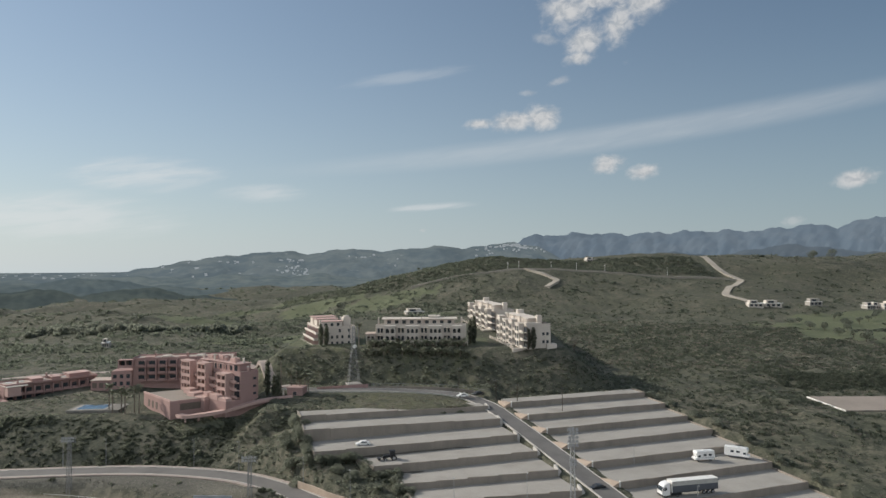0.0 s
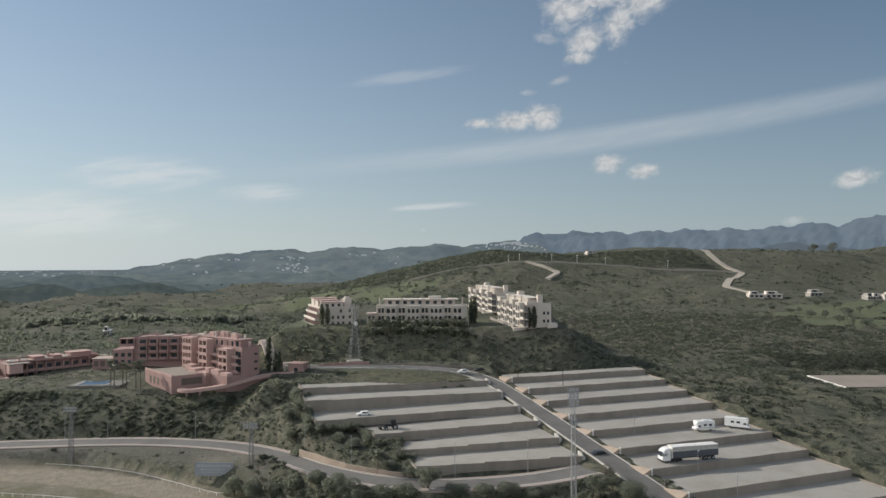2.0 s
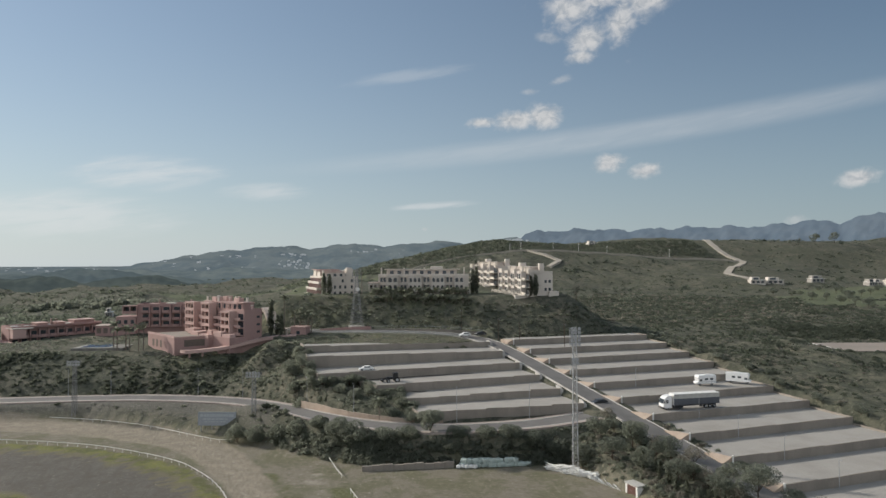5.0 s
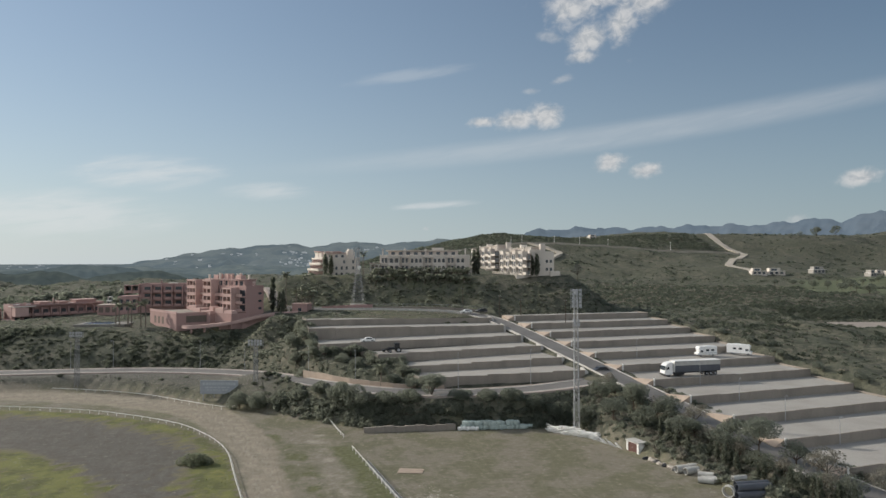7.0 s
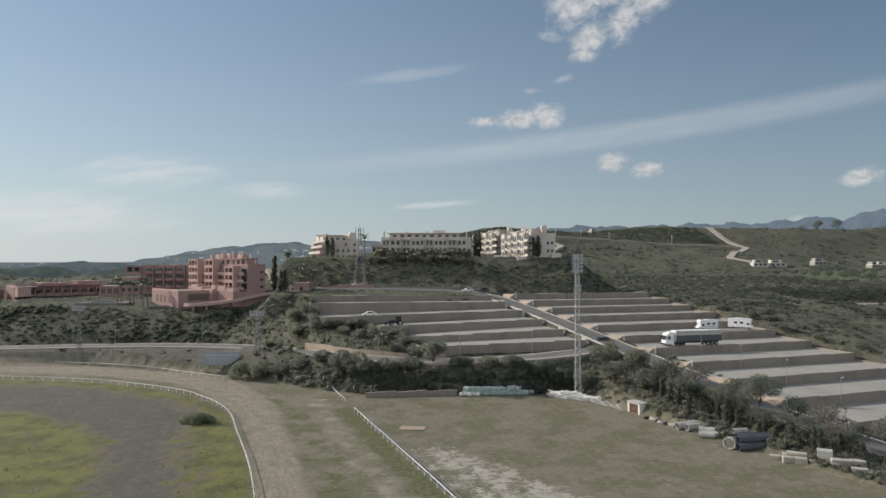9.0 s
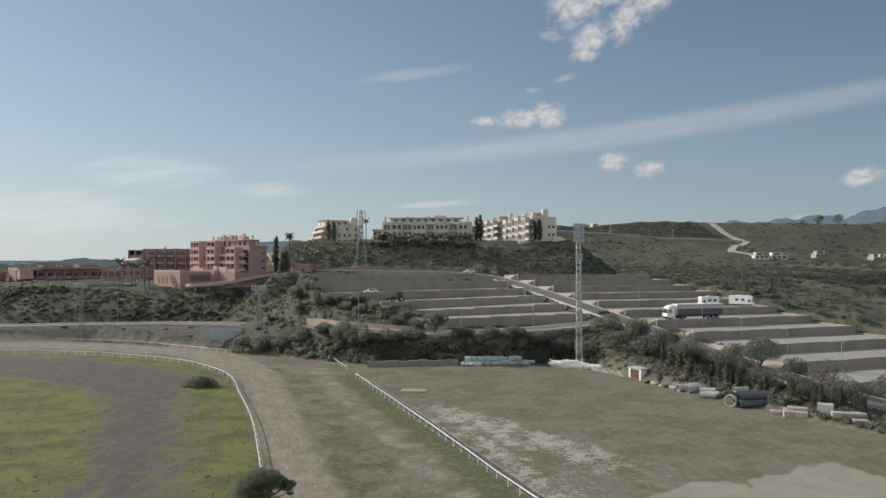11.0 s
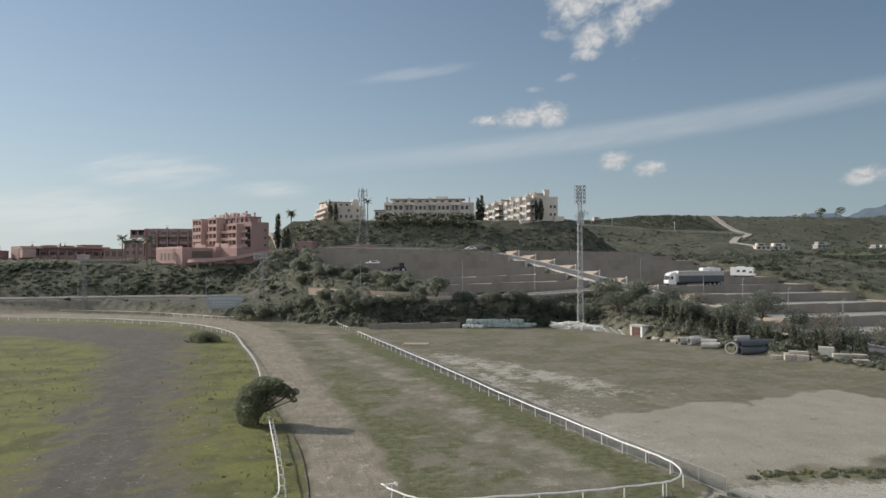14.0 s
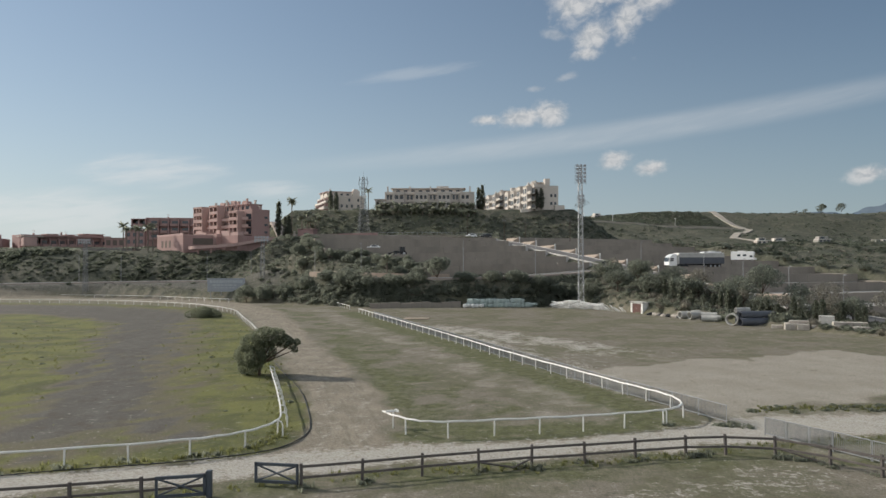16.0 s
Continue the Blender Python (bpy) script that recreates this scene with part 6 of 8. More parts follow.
# local x runs back along the long face, local y runs east-to-west reversed: the face lies at y = 0 and the block behind it
for y0, xa, xb, up in ((0.0, -44.0, 0.0, 0.0), (0.0, -116.0, -58.0, 2.4)):
    d = 12.6
    made = set(t.children)
    mass(t, "wall", xa, xb, y0 + 1.6, y0 + d, -2.5, 9.6, W)
    bays = 4
    span = (xb - xa) / bays
    for i in range(bays):
        c = xb - span * (i + 0.5)
        head = 10.4 + 0.9 * (i % 2)
        mass(t, "tower_bay", c - 3.1, c + 3.1, y0 - 0.9, y0 + 1.8, -0.5, head, W)
        for fl in range(3):
            for q in (-1.45, 1.45):
                window(t, c + q, 0.7 + 3.2 * fl, 2.0, 2.2, y0 - 0.9, W)
                if fl == 2:
                    bm = arch_piece(2.3, 0.8, 0.12)
                    bmesh.ops.translate(bm, verts=bm.verts, vec=(c + q, y0 - 1.02, 9.1))
                    part("arch", bm, W, t)
        mass(t, "cornice", c - 3.3, c + 3.3, y0 - 1.1, y0 + 2.0, head - 0.2, head + 0.1, W)
        mass(t, "chimney", c + 3.4, c + 4.1, y0 + 2.6, y0 + 3.3, 9.7, 12.6 + 0.5 * (i % 2), W)
        # dark wall colour carries the shade under the balconies
        part("wall", one(box, c + 3.1, y0 + 1.5, -0.5, c + span - 3.1, y0 + 1.64, 9.5), M["recess"], t, "wall behind the balconies, coloured as if in shade")
        for fl in range(3):
            a, b = c + 3.1, c + span - 3.1
            mass(t, "balcony", a, b, y0 - 0.5, y0 + 1.6, 0.2 + 3.2 * fl, 0.45 + 3.2 * fl, W)
            mass(t, "parapet", a, b, y0 - 0.55, y0 - 0.38, 0.45 + 3.2 * fl, 1.35 + 3.2 * fl, W)
            part("glass_door", one(box, a + 0.4, y0 + 1.42, 0.5 + 3.2 * fl, b - 0.4, y0 + 1.49, 2.7 + 3.2 * fl), M["glass"], t)
    flat_roof(t, xa, xb, y0 + 1.6, y0 + d, 9.6, W, 3, int(y0 * 10))
    mass(t, "penthouse", xa + 3, xb - 6, y0 + 4, y0 + 10, 9.7, 12.2, W)
    mass(t, "roof", xa + 2, xb - 5, y0 + 3.4, y0 + 10.8, 12.2, 12.45, W)
    mass(t, "stair_tower", xb - 5.4, xb - 3.2, y0 + 7.6, y0 + 9.8, 9.7, 13.8, W)
    mass(t, "stair_tower", xa + 6, xa + 9, y0 + 8, y0 + 11, 9.7, 14.2, W)
    for q in range(4):
        mass(t, "pergola_post", xb - 1.2 - 1.6 * q, xb - 0.95 - 1.6 * q, y0 + 2.0, y0 + 2.25, 9.7, 12.2, W)
    mass(t, "pergola_beam", xb - 6.2, xb - 0.8, y0 + 1.95, y0 + 2.3, 12.2, 12.45, W)
    # terrace with balusters along the foot of the long face
    mass(t, "terrace", xa, xb, y0 - 4.2, y0 + 1.6, -3.0, 0.1, W)
    mass(t, "handrail", xa, xb, y0 - 4.2, y0 - 3.95, 0.85, 1.0, W)
    for q in range(9):
        xq = xa + (xb - xa) * (q + 0.5) / 9
        mass(t, "terrace_pier", xq - 0.35, xq + 0.35, y0 - 4.5, y0 - 3.8, -3.0, 1.5, W)
    n = int((xb - xa) / 1.1)
    for i in range(n):
        q = xa + (xb - xa) * (i + 0.5) / n
        mass(t, "baluster", q - 0.12, q + 0.12, y0 - 4.15, y0 - 4.0, 0.1, 0.86, W)
    for q in set(t.children) - made:
        q.location.z += up
# gable end
for s, (q, zz) in enumerate(((9.4, 2.0), (9.4, 5.4), (11.2, 2.0), (11.2, 5.4), (5.0, 6.2))):
    fr = part("window", one(box, -0.02, q - 0.5, zz, 0.08, q + 0.5, zz + 1.3), M["glass"], t, "small dark window")
mass(t, "parapet", -2.5, 0.25, 1.6, 8.0, 9.6, 10.9, W)
mass(t, "buttress", -3, 1.2, 10.6, 15.0, -3, 1.8, W)

# the western white block: its balconied side runs away from the plain front
t = thing("apartment_building", "cream white apartment block with stacked balconies and a stair tower", "building", pose(-56.0, 302, 32.4, 0, 0, 22), "white apartment blocks")
mass(t, "wall", 0, 16.8, 0, 28, -3.5, 8.0, W)
flat_roof(t, 0, 16.8, 0, 28, 8.0, W, 2, 5)
for x0, x1, y0, y1, h in ((2.0, 11.5, 3.5, 9, 10.6), (1.4, 11.0, 11, 18, 11.2), (1.4, 12.0, 20, 27, 11.6)):
    mass(t, "penthouse", x0, x1, y0, y1, 8.1, h, W)
    mass(t, "roof", x0 - 0.6, x1 + 0.6, y0 - 0.7, y1 + 0.5, h, h + 0.25, PK, "pale terracotta roof edge")
    for q in (0.2, 0.5, 0.8):
        window(t, x0 + (x1 - x0) * q, 8.6, 1.3, 1.3, y0, W)
mass(t, "stair_tower", 13.2, 16.6, 8.0, 12, 8.1, 12.0, W)
mass(t, "stair_head", 13.8, 16.0, 8.6, 11.4, 12.0, 12.7, W)
for cx, cy in ((1.0, 1.6), (6.0, 10.0), (14.6, 20.0)):
    mass(t, "chimney", cx - 0.35, cx + 0.35, cy - 0.35, cy + 0.35, 8.1, 11.6, W)
# plain front with small windows, two arched ones and a loggia at its corner
for q, zz in ((6.0, 0.4), (8.4, 0.4), (10.8, 0.4), (13.8, 0.4), (6.0, 3.2), (8.4, 3.2), (10.8, 3.2), (13.8, 3.2), (9.6, 6.0), (13.8, 6.0)):
    window(t, q, zz, 0.95, 1.4, 0.0, W)
for q in (10.8, 13.8):
    bm = arch_piece(1.3, 0.6, 0.14)
    bmesh.ops.translate(bm, verts=bm.verts, vec=(q, -0.14, 4.65))
    part("arch", bm, W, t)
mass(t, "cornice", -0.2, 17.0, -0.2, 0.1, 7.8, 8.1, W)
# flat dark panel on the wall; the loggia's shade is its colour
part("opening", one(box, 0.5, -0.06, 5.2, 4.2, 0.05, 7.2), M["recess"], t, "dark panel coloured as the shade of an open loggia")
for q in (0.4, 2.3, 4.2):
    mass(t, "pier", q - 0.18, q + 0.18, -0.25, 0.05, 5.0, 7.4, W)
# stacked balconies stepping out towards the foot of the long side
for fl in range(3):
    reach = 1.2 + 0.9 * (2 - fl)
    z0 = 0.0 + 2.75 * fl
    mass(t, "balcony", -reach, 0, 0.6, 27.5, z0 - 0.25, z0, W)
    mass(t, "parapet", -reach - 0.1, -reach + 0.1, 0.6, 27.5, z0, z0 + 0.9, W)
    mass(t, "parapet", -reach, 0, 0.5, 0.7, z0, z0 + 0.9, W)
    for k in range(5):
        y0 = 1.6 + 5.3 * k
        mass(t, "side_wall", -reach + 0.5, 0.0, y0 - 0.2, y0 + 0.2, z0, z0 + 2.5, PK)
        part("glass_door", one(box, -0.08, y0 + 0.9, z0 + 0.05, 0.02, y0 + 4.2, z0 + 2.2), M["glass"], t)
# walled garden terrace round the corner
mass(t, "terrace", -4.6, 0, -2.0, 24, -4, -0.9, W)
for a, b, c, d in ((-4.7, -4.4, -2.0, 24), (-4.4, 0.4, -2.1, -1.8)):
    mass(t, "garden_wall", a, b, c, d, -0.9, 0.3, W)

# the red houses: a main block on a podium, a long block behind and a lower one to the west
A_TURN = math.degrees(math.atan2(-23.7, 29.7))
t = thing("apartment_building", "terracotta red apartment block with stacked open balconies", "building", pose(-101.6, 263.4, 20.9, 0, 0, A_TURN) @ Matrix.Diagonal((0.87, 0.82, 1, 1)), "red apartment blocks")
mass(t, "wall", 0, 39.5, 2.4, 11.8, -5.5, 8.6, RD)
for x0, x1, n, st in ((0.2, 7.4, 3, 4), (13.2, 19.6, 2, 4), (28.2, 34.6, 2, 3)):
    loggia(t, x0, x1, -1.8, 0, st, 2.72, n, PK, False, 3.8, 0.55)
for x0, x1, y0 in ((7.6, 13.0, 0.6), (19.8, 28.0, 0.2), (34.8, 39.3, 0.4)):
    for fl in range(3):
        mass(t, "balcony", x0, x1, y0, 2.4, 2.72 * fl - 0.15, 2.72 * fl + 0.1, PK)
        mass(t, "parapet", x0, x1, y0 - 0.05, y0 + 0.12, 2.72 * fl + 0.1, 2.72 * fl + 0.95, PK)
        part("glass_door", one(box, x0 + 0.5, 2.3, 2.72 * fl + 0.1, x1 - 0.5, 2.42, 2.72 * fl + 2.25), M["glass"], t)
        mass(t, "pier", (x0 + x1) / 2 - 0.16, (x0 + x1) / 2 + 0.16, y0, y0 + 0.4, 2.72 * fl + 0.9, 2.72 * fl + 2.6, PK)
flat_roof(t, 0, 39.5, 2.4, 11.8, 8.6, RD, 0, 9)
# set-back top floor with pergolas before it
mass(t, "top_floor", 5.5, 34.5, 5.4, 11.4, 8.7, 11.4, RD)
mass(t, "roof", 5.0, 35.0, 4.9, 11.7, 11.4, 11.65, PK)
for i in range(7):
    part("glass_door", one(box, 7.6 + 3.9 * i, 5.32, 8.8, 9.8 + 3.9 * i, 5.42, 10.9), M["glass"], t)
for x0, x1 in ((7.8, 13.0), (20.0, 27.6), (28.4, 34.2)):
    for q in (x0, (x0 + x1) / 2, x1):
        mass(t, "pergola_post", q - 0.15, q + 0.15, 2.5, 2.8, 8.7, 11.2, PK)
    mass(t, "pergola_beam", x0 - 0.2, x1 + 0.2, 2.5, 2.75, 11.2, 11.42, PK)
    for i in range(5):
        q = x0 + (x1 - x0) * (i + 0.5) / 5
        mass(t, "pergola_slat", q - 0.08, q + 0.08, 2.5, 5.4, 11.42, 11.55, PK)
for x0, x1, zt in ((8.5, 12.0, 13.2), (17.0, 20.0, 13.6), (25.5, 28.5, 13.0)):
    mass(t, "stair_head", x0, x1, 7, 10.4, 11.6, zt, PK)
for i, (cx, cy) in enumerate(((6.5, 6.2), (13.6, 8.0), (15.4, 6.0), (22.2, 7.4), (23.9, 9.5), (30.4, 6.4), (32.8, 9.0), (37.2, 8.2))):
    z0 = 11.6 if cx < 35 else 8.7
    c = mass(t, "chimney", cx - 0.4, cx + 0.4, cy - 0.4, cy + 0.4, z0, z0 + 1.5 + 0.3 * (i % 3), PK if i % 2 else W)
    part("chimney_cap", one(box, cx - 0.5, cy - 0.5, z0 + 1.5 + 0.3 * (i % 3), cx + 0.5, cy + 0.5, z0 + 1.68 + 0.3 * (i % 3)), W, c)
for zz in (0.5, 3.2, 6.0):
    part("window", one(box, 39.46, 9.0, zz, 39.56, 10.6, zz + 0.8), M["glass"], t, "small dark window")
# podium with its terrace, the stepped garden walls and the curved canopy below
mass(t, "podium", 13.2, 27.5, -7.5, 2.4, -7.0, -0.9, RD)
mass(t, "podium", 27.5, 39.5, -5.0, 2.4, -6.0, -0.5, RD)
for x0, x1, y0, y1, z0, h in ((8.6, 13.6, -5.6, -2.0, -0.2, 1.7), (14.0, 19.8, -7.5, -2.0, -0.9, 0.9), (20.4, 27.5, -7.4, -2.0, -0.9, 0.2),
                              (23.5, 26.5, -5.2, -2.0, -0.9, 1.6), (27.5, 33.5, -5.0, -2.0, -0.5, 1.3), (33.9, 39.5, -4.9, -2.0, -0.5, 0.6)):
    mass(t, "terrace_wall", x0, x1, y0, y1, z0, h, PK)
def prism(corners, z0, z1):
    """An upright block over a plan of corners given anticlockwise."""
    n = len(corners)
    v = [(x, y, z) for z in (z0, z1) for x, y in corners]
    return mesh_from("prism", v, [tuple(range(n - 1, -1, -1)), tuple(range(n, 2 * n))] + [(k, (k + 1) % n, n + (k + 1) % n, n + k) for k in range(n)])


t = thing("podium", "terracotta podium with a sandy tiled terrace and a dark garage", "terrace")
PODIUM = ((-114.3, 256.6), (-97.1, 238.8), (-86.4, 246.6), (-101.0, 264.5))
part_mesh("wall", prism(PODIUM, 9.0, 20.4), RD, t)
part_mesh("terrace_floor", prism([(-100.0 + (x + 100.0) * 0.955, 251.6 + (y - 251.6) * 0.955) for x, y in PODIUM], 20.4, 20.5), M["ochre_roof"], t, "sandy tiled terrace floor")
for (ax, ay), (bx, by), h in ((PODIUM[0], PODIUM[1], 0.75), (PODIUM[1], PODIUM[2], 0.4)):
    ln, a = math.hypot(bx - ax, by - ay), math.degrees(math.atan2(by - ay, bx - ax))
    part("parapet", one(box, 0.0, -0.04, 0, ln, 0.3, h, 0.03), PK, t).matrix_basis = pose(ax, ay, 20.4, 0, 0, a)
    if h < 0.5:
        # flat dark panel instead of a hole, painted as garage shade
        part("garage_shade_panel", one(box, 3.4, -0.05, -3.3, ln - 2.4, 0.3, -0.9), M["recess"], t, "dark panel coloured as the shade of an open garage").matrix_basis = pose(ax, ay, 20.4, 0, 0, a)
        part("buttress", one(box, ln - 2.2, -0.8, -7, ln - 0.2, 0.2, 0.2, 0.05), PK, t).matrix_basis = pose(ax, ay, 20.4, 0, 0, a)
    else:
        for k in range(3):
            # flat dark panels on the wall, painted as shaded niches
            part("niche", one(box, 4.5 + 3.6 * k, -0.05, -4.2, 6.3 + 3.6 * k, 0.1, -1.6), M["recess"], t, "dark panel coloured as the shade of a niche").matrix_basis = pose(ax, ay, 20.4, 0, 0, a)
t = thing("access_ramp", "curved terracotta ramp wall below the red houses", "ramp")
ribbon("canopy", RAMP, 1.3, 1.1, PK, t)
ribbon("skirt", smooth_path([(-82, 240.0, 16.2), (-77.8, 241.2, 16.9), (-70, 245.2, 18.6), (-62, 248.8, 19.4)]), 0.6, 5.0, RD, t)
for px, py, pz in ((-91, 237.2, 15.4), (-86.5, 237.6, 15.7)):
    part("post", one(rod, (px, py, 8.0), (px, py, pz), 0.35, None, 10), PK, t)

t = thing("apartment_building", "long terracotta red apartment block with rows of balconies", "building", pose(-137, 281, 19.6, 0, 0, 10), "red apartment blocks")
mass(t, "wall", 6, 47, 2.2, 14, -6, 9.6, RD)
for fl in range(3):
    mass(t, "balcony", 8, 46, 0.4, 2.2, 0.6 + 3.0 * fl, 0.85 + 3.0 * fl, RD)
    for i in range(9):
        x0 = 8 + 4.2 * i
        mass(t, "parapet", x0, x0 + 3.0, 0.36, 0.55, 0.85 + 3.0 * fl, 1.75 + 3.0 * fl, RD)
        part("glass_door", one(box, x0 + 0.4, 2.1, 0.9 + 3.0 * fl, x0 + 2.8, 2.22, 3.0 + 3.0 * fl), M["glass"], t)
        mass(t, "pier", x0 + 3.2, x0 + 3.7, 0.4, 2.2, 0.6 + 3.0 * fl, 3.6 + 3.0 * fl, RD)
flat_roof(t, 6, 47, 2.2, 14, 9.6, RD, 3, 12)
for k in range(5):
    mass(t, "skylight", 10 + 7.0 * k, 13.5 + 7.0 * k, 6, 9.5, 9.72, 10.3 + 0.3 * (k % 2), M["render_white"] if k % 2 else PK, "pale roof hatch")
for x0 in (-1.2, 1.4, 4.0):
    window(t, x0 + 0.6, 2.2, 1.4, 1.6, 1.0, RD)
    window(t, x0 + 0.6, -0.8, 1.4, 1.6, 1.0, RD)
loggia(t, 0.5, 6.5, 1.0, 6.6, 1, 3.1, 2, RD, False, 3.0, 0.0)
mass(t, "lower_wing", -2, 6, 1, 12, -6, 5.2, RD)
mass(t, "lower_wing", -10, -2, 1, 9, -6, 1.4, RD)
for x0 in (-9.4, -6.8, -4.2):
    # flat dark panels whose colour is the shade of an arcade
    part("opening", one(box, x0, 0.96, -1.6, x0 + 1.7, 1.05, 0.6), M["recess"], t, "dark panel coloured as the shade of an arcade opening")
mass(t, "roof", -10.3, -1.8, 0.6, 9.4, 1.4, 1.65, M["rooftile"], "tiled flat roof")

t = thing("apartment_building", "lower terracotta red apartment block above the pool", "building", pose(-172.6, 265.0, 13.9, 0, 0, 49) @ Matrix.Diagonal((0.83, 1, 1, 1)), "red apartment blocks")
mass(t, "wall", 0, 42, 2.0, 12, -3, 7.6, RD)
for fl in range(2):
    for i in range(10):
        x0 = 1 + 4.1 * i
        mass(t, "parapet", x0, x0 + 3.0, 0.2, 0.4, 0.5 + 3.1 * fl, 1.5 + 3.1 * fl, RD)
        part("glass_door", one(box, x0 + 0.3, 1.9, 0.6 + 3.1 * fl, x0 + 2.7, 2.02, 2.9 + 3.1 * fl), M["glass"], t)
        mass(t, "pier", x0 + 3.2, x0 + 3.8, 0.2, 2.0, -1 + 0.1 * fl, 3.5 + 3.3 * fl, RD)
    mass(t, "balcony", 0.5, 42, 0.2, 2.0, 0.3 + 3.1 * fl, 0.52 + 3.1 * fl, RD)
flat_roof(t, 0, 42, 0.2, 12, 7.5, RD, 3, 3)
for x0, x1, zt in ((30, 40, 9.1), (13, 18, 8.7), (22, 26, 8.6)):
    mass(t, "penthouse", x0, x1, 4.5, 10.5, 7.6, zt, RD)
    mass(t, "roof", x0 - 0.5, x1 + 0.5, 4.0, 11.0, zt, zt + 0.2, PK)
for k in range(6):
    mass(t, "skylight", 3 + 5.0 * k, 5.6 + 5.0 * k, 7.6, 9.2, 7.6, 7.95, M["white_paint"], "pale roof panel")
mass(t, "conservatory", 0.2, 6, -2.0, 2.0, 3.6, 7.3, M["render_pink"])
mass(t, "roof", -0.2, 9, -2.3, 6, 7.3, 7.6, W, "pale flat roof")
mass(t, "terrace", -8, 0, -3, 10, -3, 2.4, PK)
t = thing("apartment_building", "small terracotta red wing at the end of the row", "building", pose(-199, 254, 12.6, 0, 0, 20), "red apartment blocks")
mass(t, "wall", 0, 22, 0, 12, -3, 7.0, RD)
flat_roof(t, 0, 22, 0, 12, 7.0, RD, 2, 4)
for i in range(5):
    window(t, 2.5 + 4 * i, 3.6, 1.6, 1.7, 0, RD)

# pool below the western red block
t = thing("swimming_pool", "small blue swimming pool with a pale paved rim", "pool", pose(-131, 252, 15.95, 0, 0, 4))
mass(t, "rim", -7.6, 11.0, -5.4, 6.0, -1.2, 0.05, M["revetment"], "worn stony ground round the pool")
mass(t, "paving", -6.2, 6.2, -4.6, 5.2, 0.05, 0.14, M["concrete"], "pale paved rim")
mass(t, "water", -5.0, 5.0, -3.5, 4.2, 0.14, 0.19, M["water"], "still dark blue water")

# gatehouse and garden walls along the upper road
t = thing("gatehouse", "small terracotta red gatehouse with pale corner pillars", "building", pose(-58.5, 251.5, 19.4, 0, 0, -8))
mass(t, "wall", 0, 6, 0, 5, -1.5, 3.6, RD)
mass(t, "roof", -0.3, 6.3, -0.3, 5.3, 3.6, 3.9, PK)
mass(t, "gate_pillar", -1.8, -1.2, 0, 0.6, -1, 3.0, W)
window(t, 3, 1, 1.4, 1.3, 0, PK)
t = tagged(new("boundary_wall"), "low terracotta and grey boundary wall with railings along the upper road", "wall", kind="structure")
for i in range(33):
    x0 = -49 + 1.95 * i
    y0, z0 = 263.8 - 0.004 * (x0 + 20) ** 2 + (0 if x0 < 0 else -0.02 * x0 * x0), 20.4 - 0.0008 * (x0 + 20) ** 2
    part("wall_panel", one(box, x0, y0, z0 - 1.5, x0 + 1.93, y0 + 0.25, z0 + (1.9 if x0 < -30 else 0.9)), RD if x0 < -30 else M["wall"], t)
    if x0 >= -30:
        part("railing_post", one(box, x0, y0 + 0.08, z0 + 0.9, x0 + 0.1, y0 + 0.18, z0 + 2.0), M["steel"], t)
        part("railing", one(box, x0, y0 + 0.1, z0 + 1.85, x0 + 1.95, y0 + 0.15, z0 + 1.95), M["steel"], t)

# the flat-roofed store east of the terraces
t = thing("warehouse", "low flat-roofed store with a white side wall", "building", pose(151.6, 253.5, 9.5))
mass(t, "wall", 0, 85, 0, 27, -3, 3.7, M["wall"])
mass(t, "side_wall", -0.25, 0.0, 0, 27, 1.5, 3.9, M["white_paint"], "whitewashed side wall")
mass(t, "roof", 0, 85, 0.0, 27, 3.7, 3.85, M["ochre_roof"], "sandy flat roof")

# far villas by the golf course
for k, (vx, vy, w) in enumerate(((299.5, 657, 14), (316.5, 659, 16), (360, 658, 12), (410, 648, 8), (418, 651, 8), (425, 646, 9), (435, 653, 10), (206, 960, 14), (-38, 690, 19), (-260, 511, 5))):
    z = ground_at(vx, vy) + 0.5
    t = thing("villa", "far white flat-roofed villa with dark window bands", "villa", pose(vx, vy, z, 0, 0, -8 + 3 * k), "far villas")
    wall = W if k not in (2, 3) else M["concrete"]
    mass(t, "wall", 0, w, 0, 10, -2.5, 3.2, wall)
    mass(t, "upper_floor", w * 0.1, w * (0.62 + 0.12 * (k % 3)), 1.5, 9, 3.2, 6.2, wall)
    mass(t, "roof", -0.4, w + 0.4, -1.2, 10.4, 3.2, 3.45, M["white_paint"])
    for i in range(3):
        part("window", one(box, w * (0.1 + 0.3 * i), -0.1, 0.4, w * (0.28 + 0.3 * i), 0.02, 2.6), M["glass"], t)
    part("window", one(box, w * 0.2, 1.38, 3.7, w * 0.55, 1.52, 5.7), M["glass"], t)
t = tagged(new("road"), "narrow grey service road behind the red houses", "road", kind="structure")
ribbon("carriageway", [(px, py, ground_at(px, py) + 0.5) for px, py, _ in BACK_ROAD], 3.4, 1.6, M["pavement"], t)
# bare sandy road climbing to the ridge
t = tagged(new("dirt_road"), "bare sandy road winding up to the ridge", "road", kind="structure")
pts = [(px, py, ground_at(px, py) + 0.8) for px, py, _ in FAR_ROAD]
ribbon("surface", pts, 3.9, 2.0, M["sand_road"], t)
for track, half in zip(RIDGE_TRACKS, (3.4, 2.6)):
    t = tagged(new("dirt_road"), "pale track along the wooded ridge", "road", kind="structure")
    ribbon("surface", [(px, py, ground_at(px, py) + 1.7) for px, py, _ in track], half, 3.0, M["sand_road"], t)

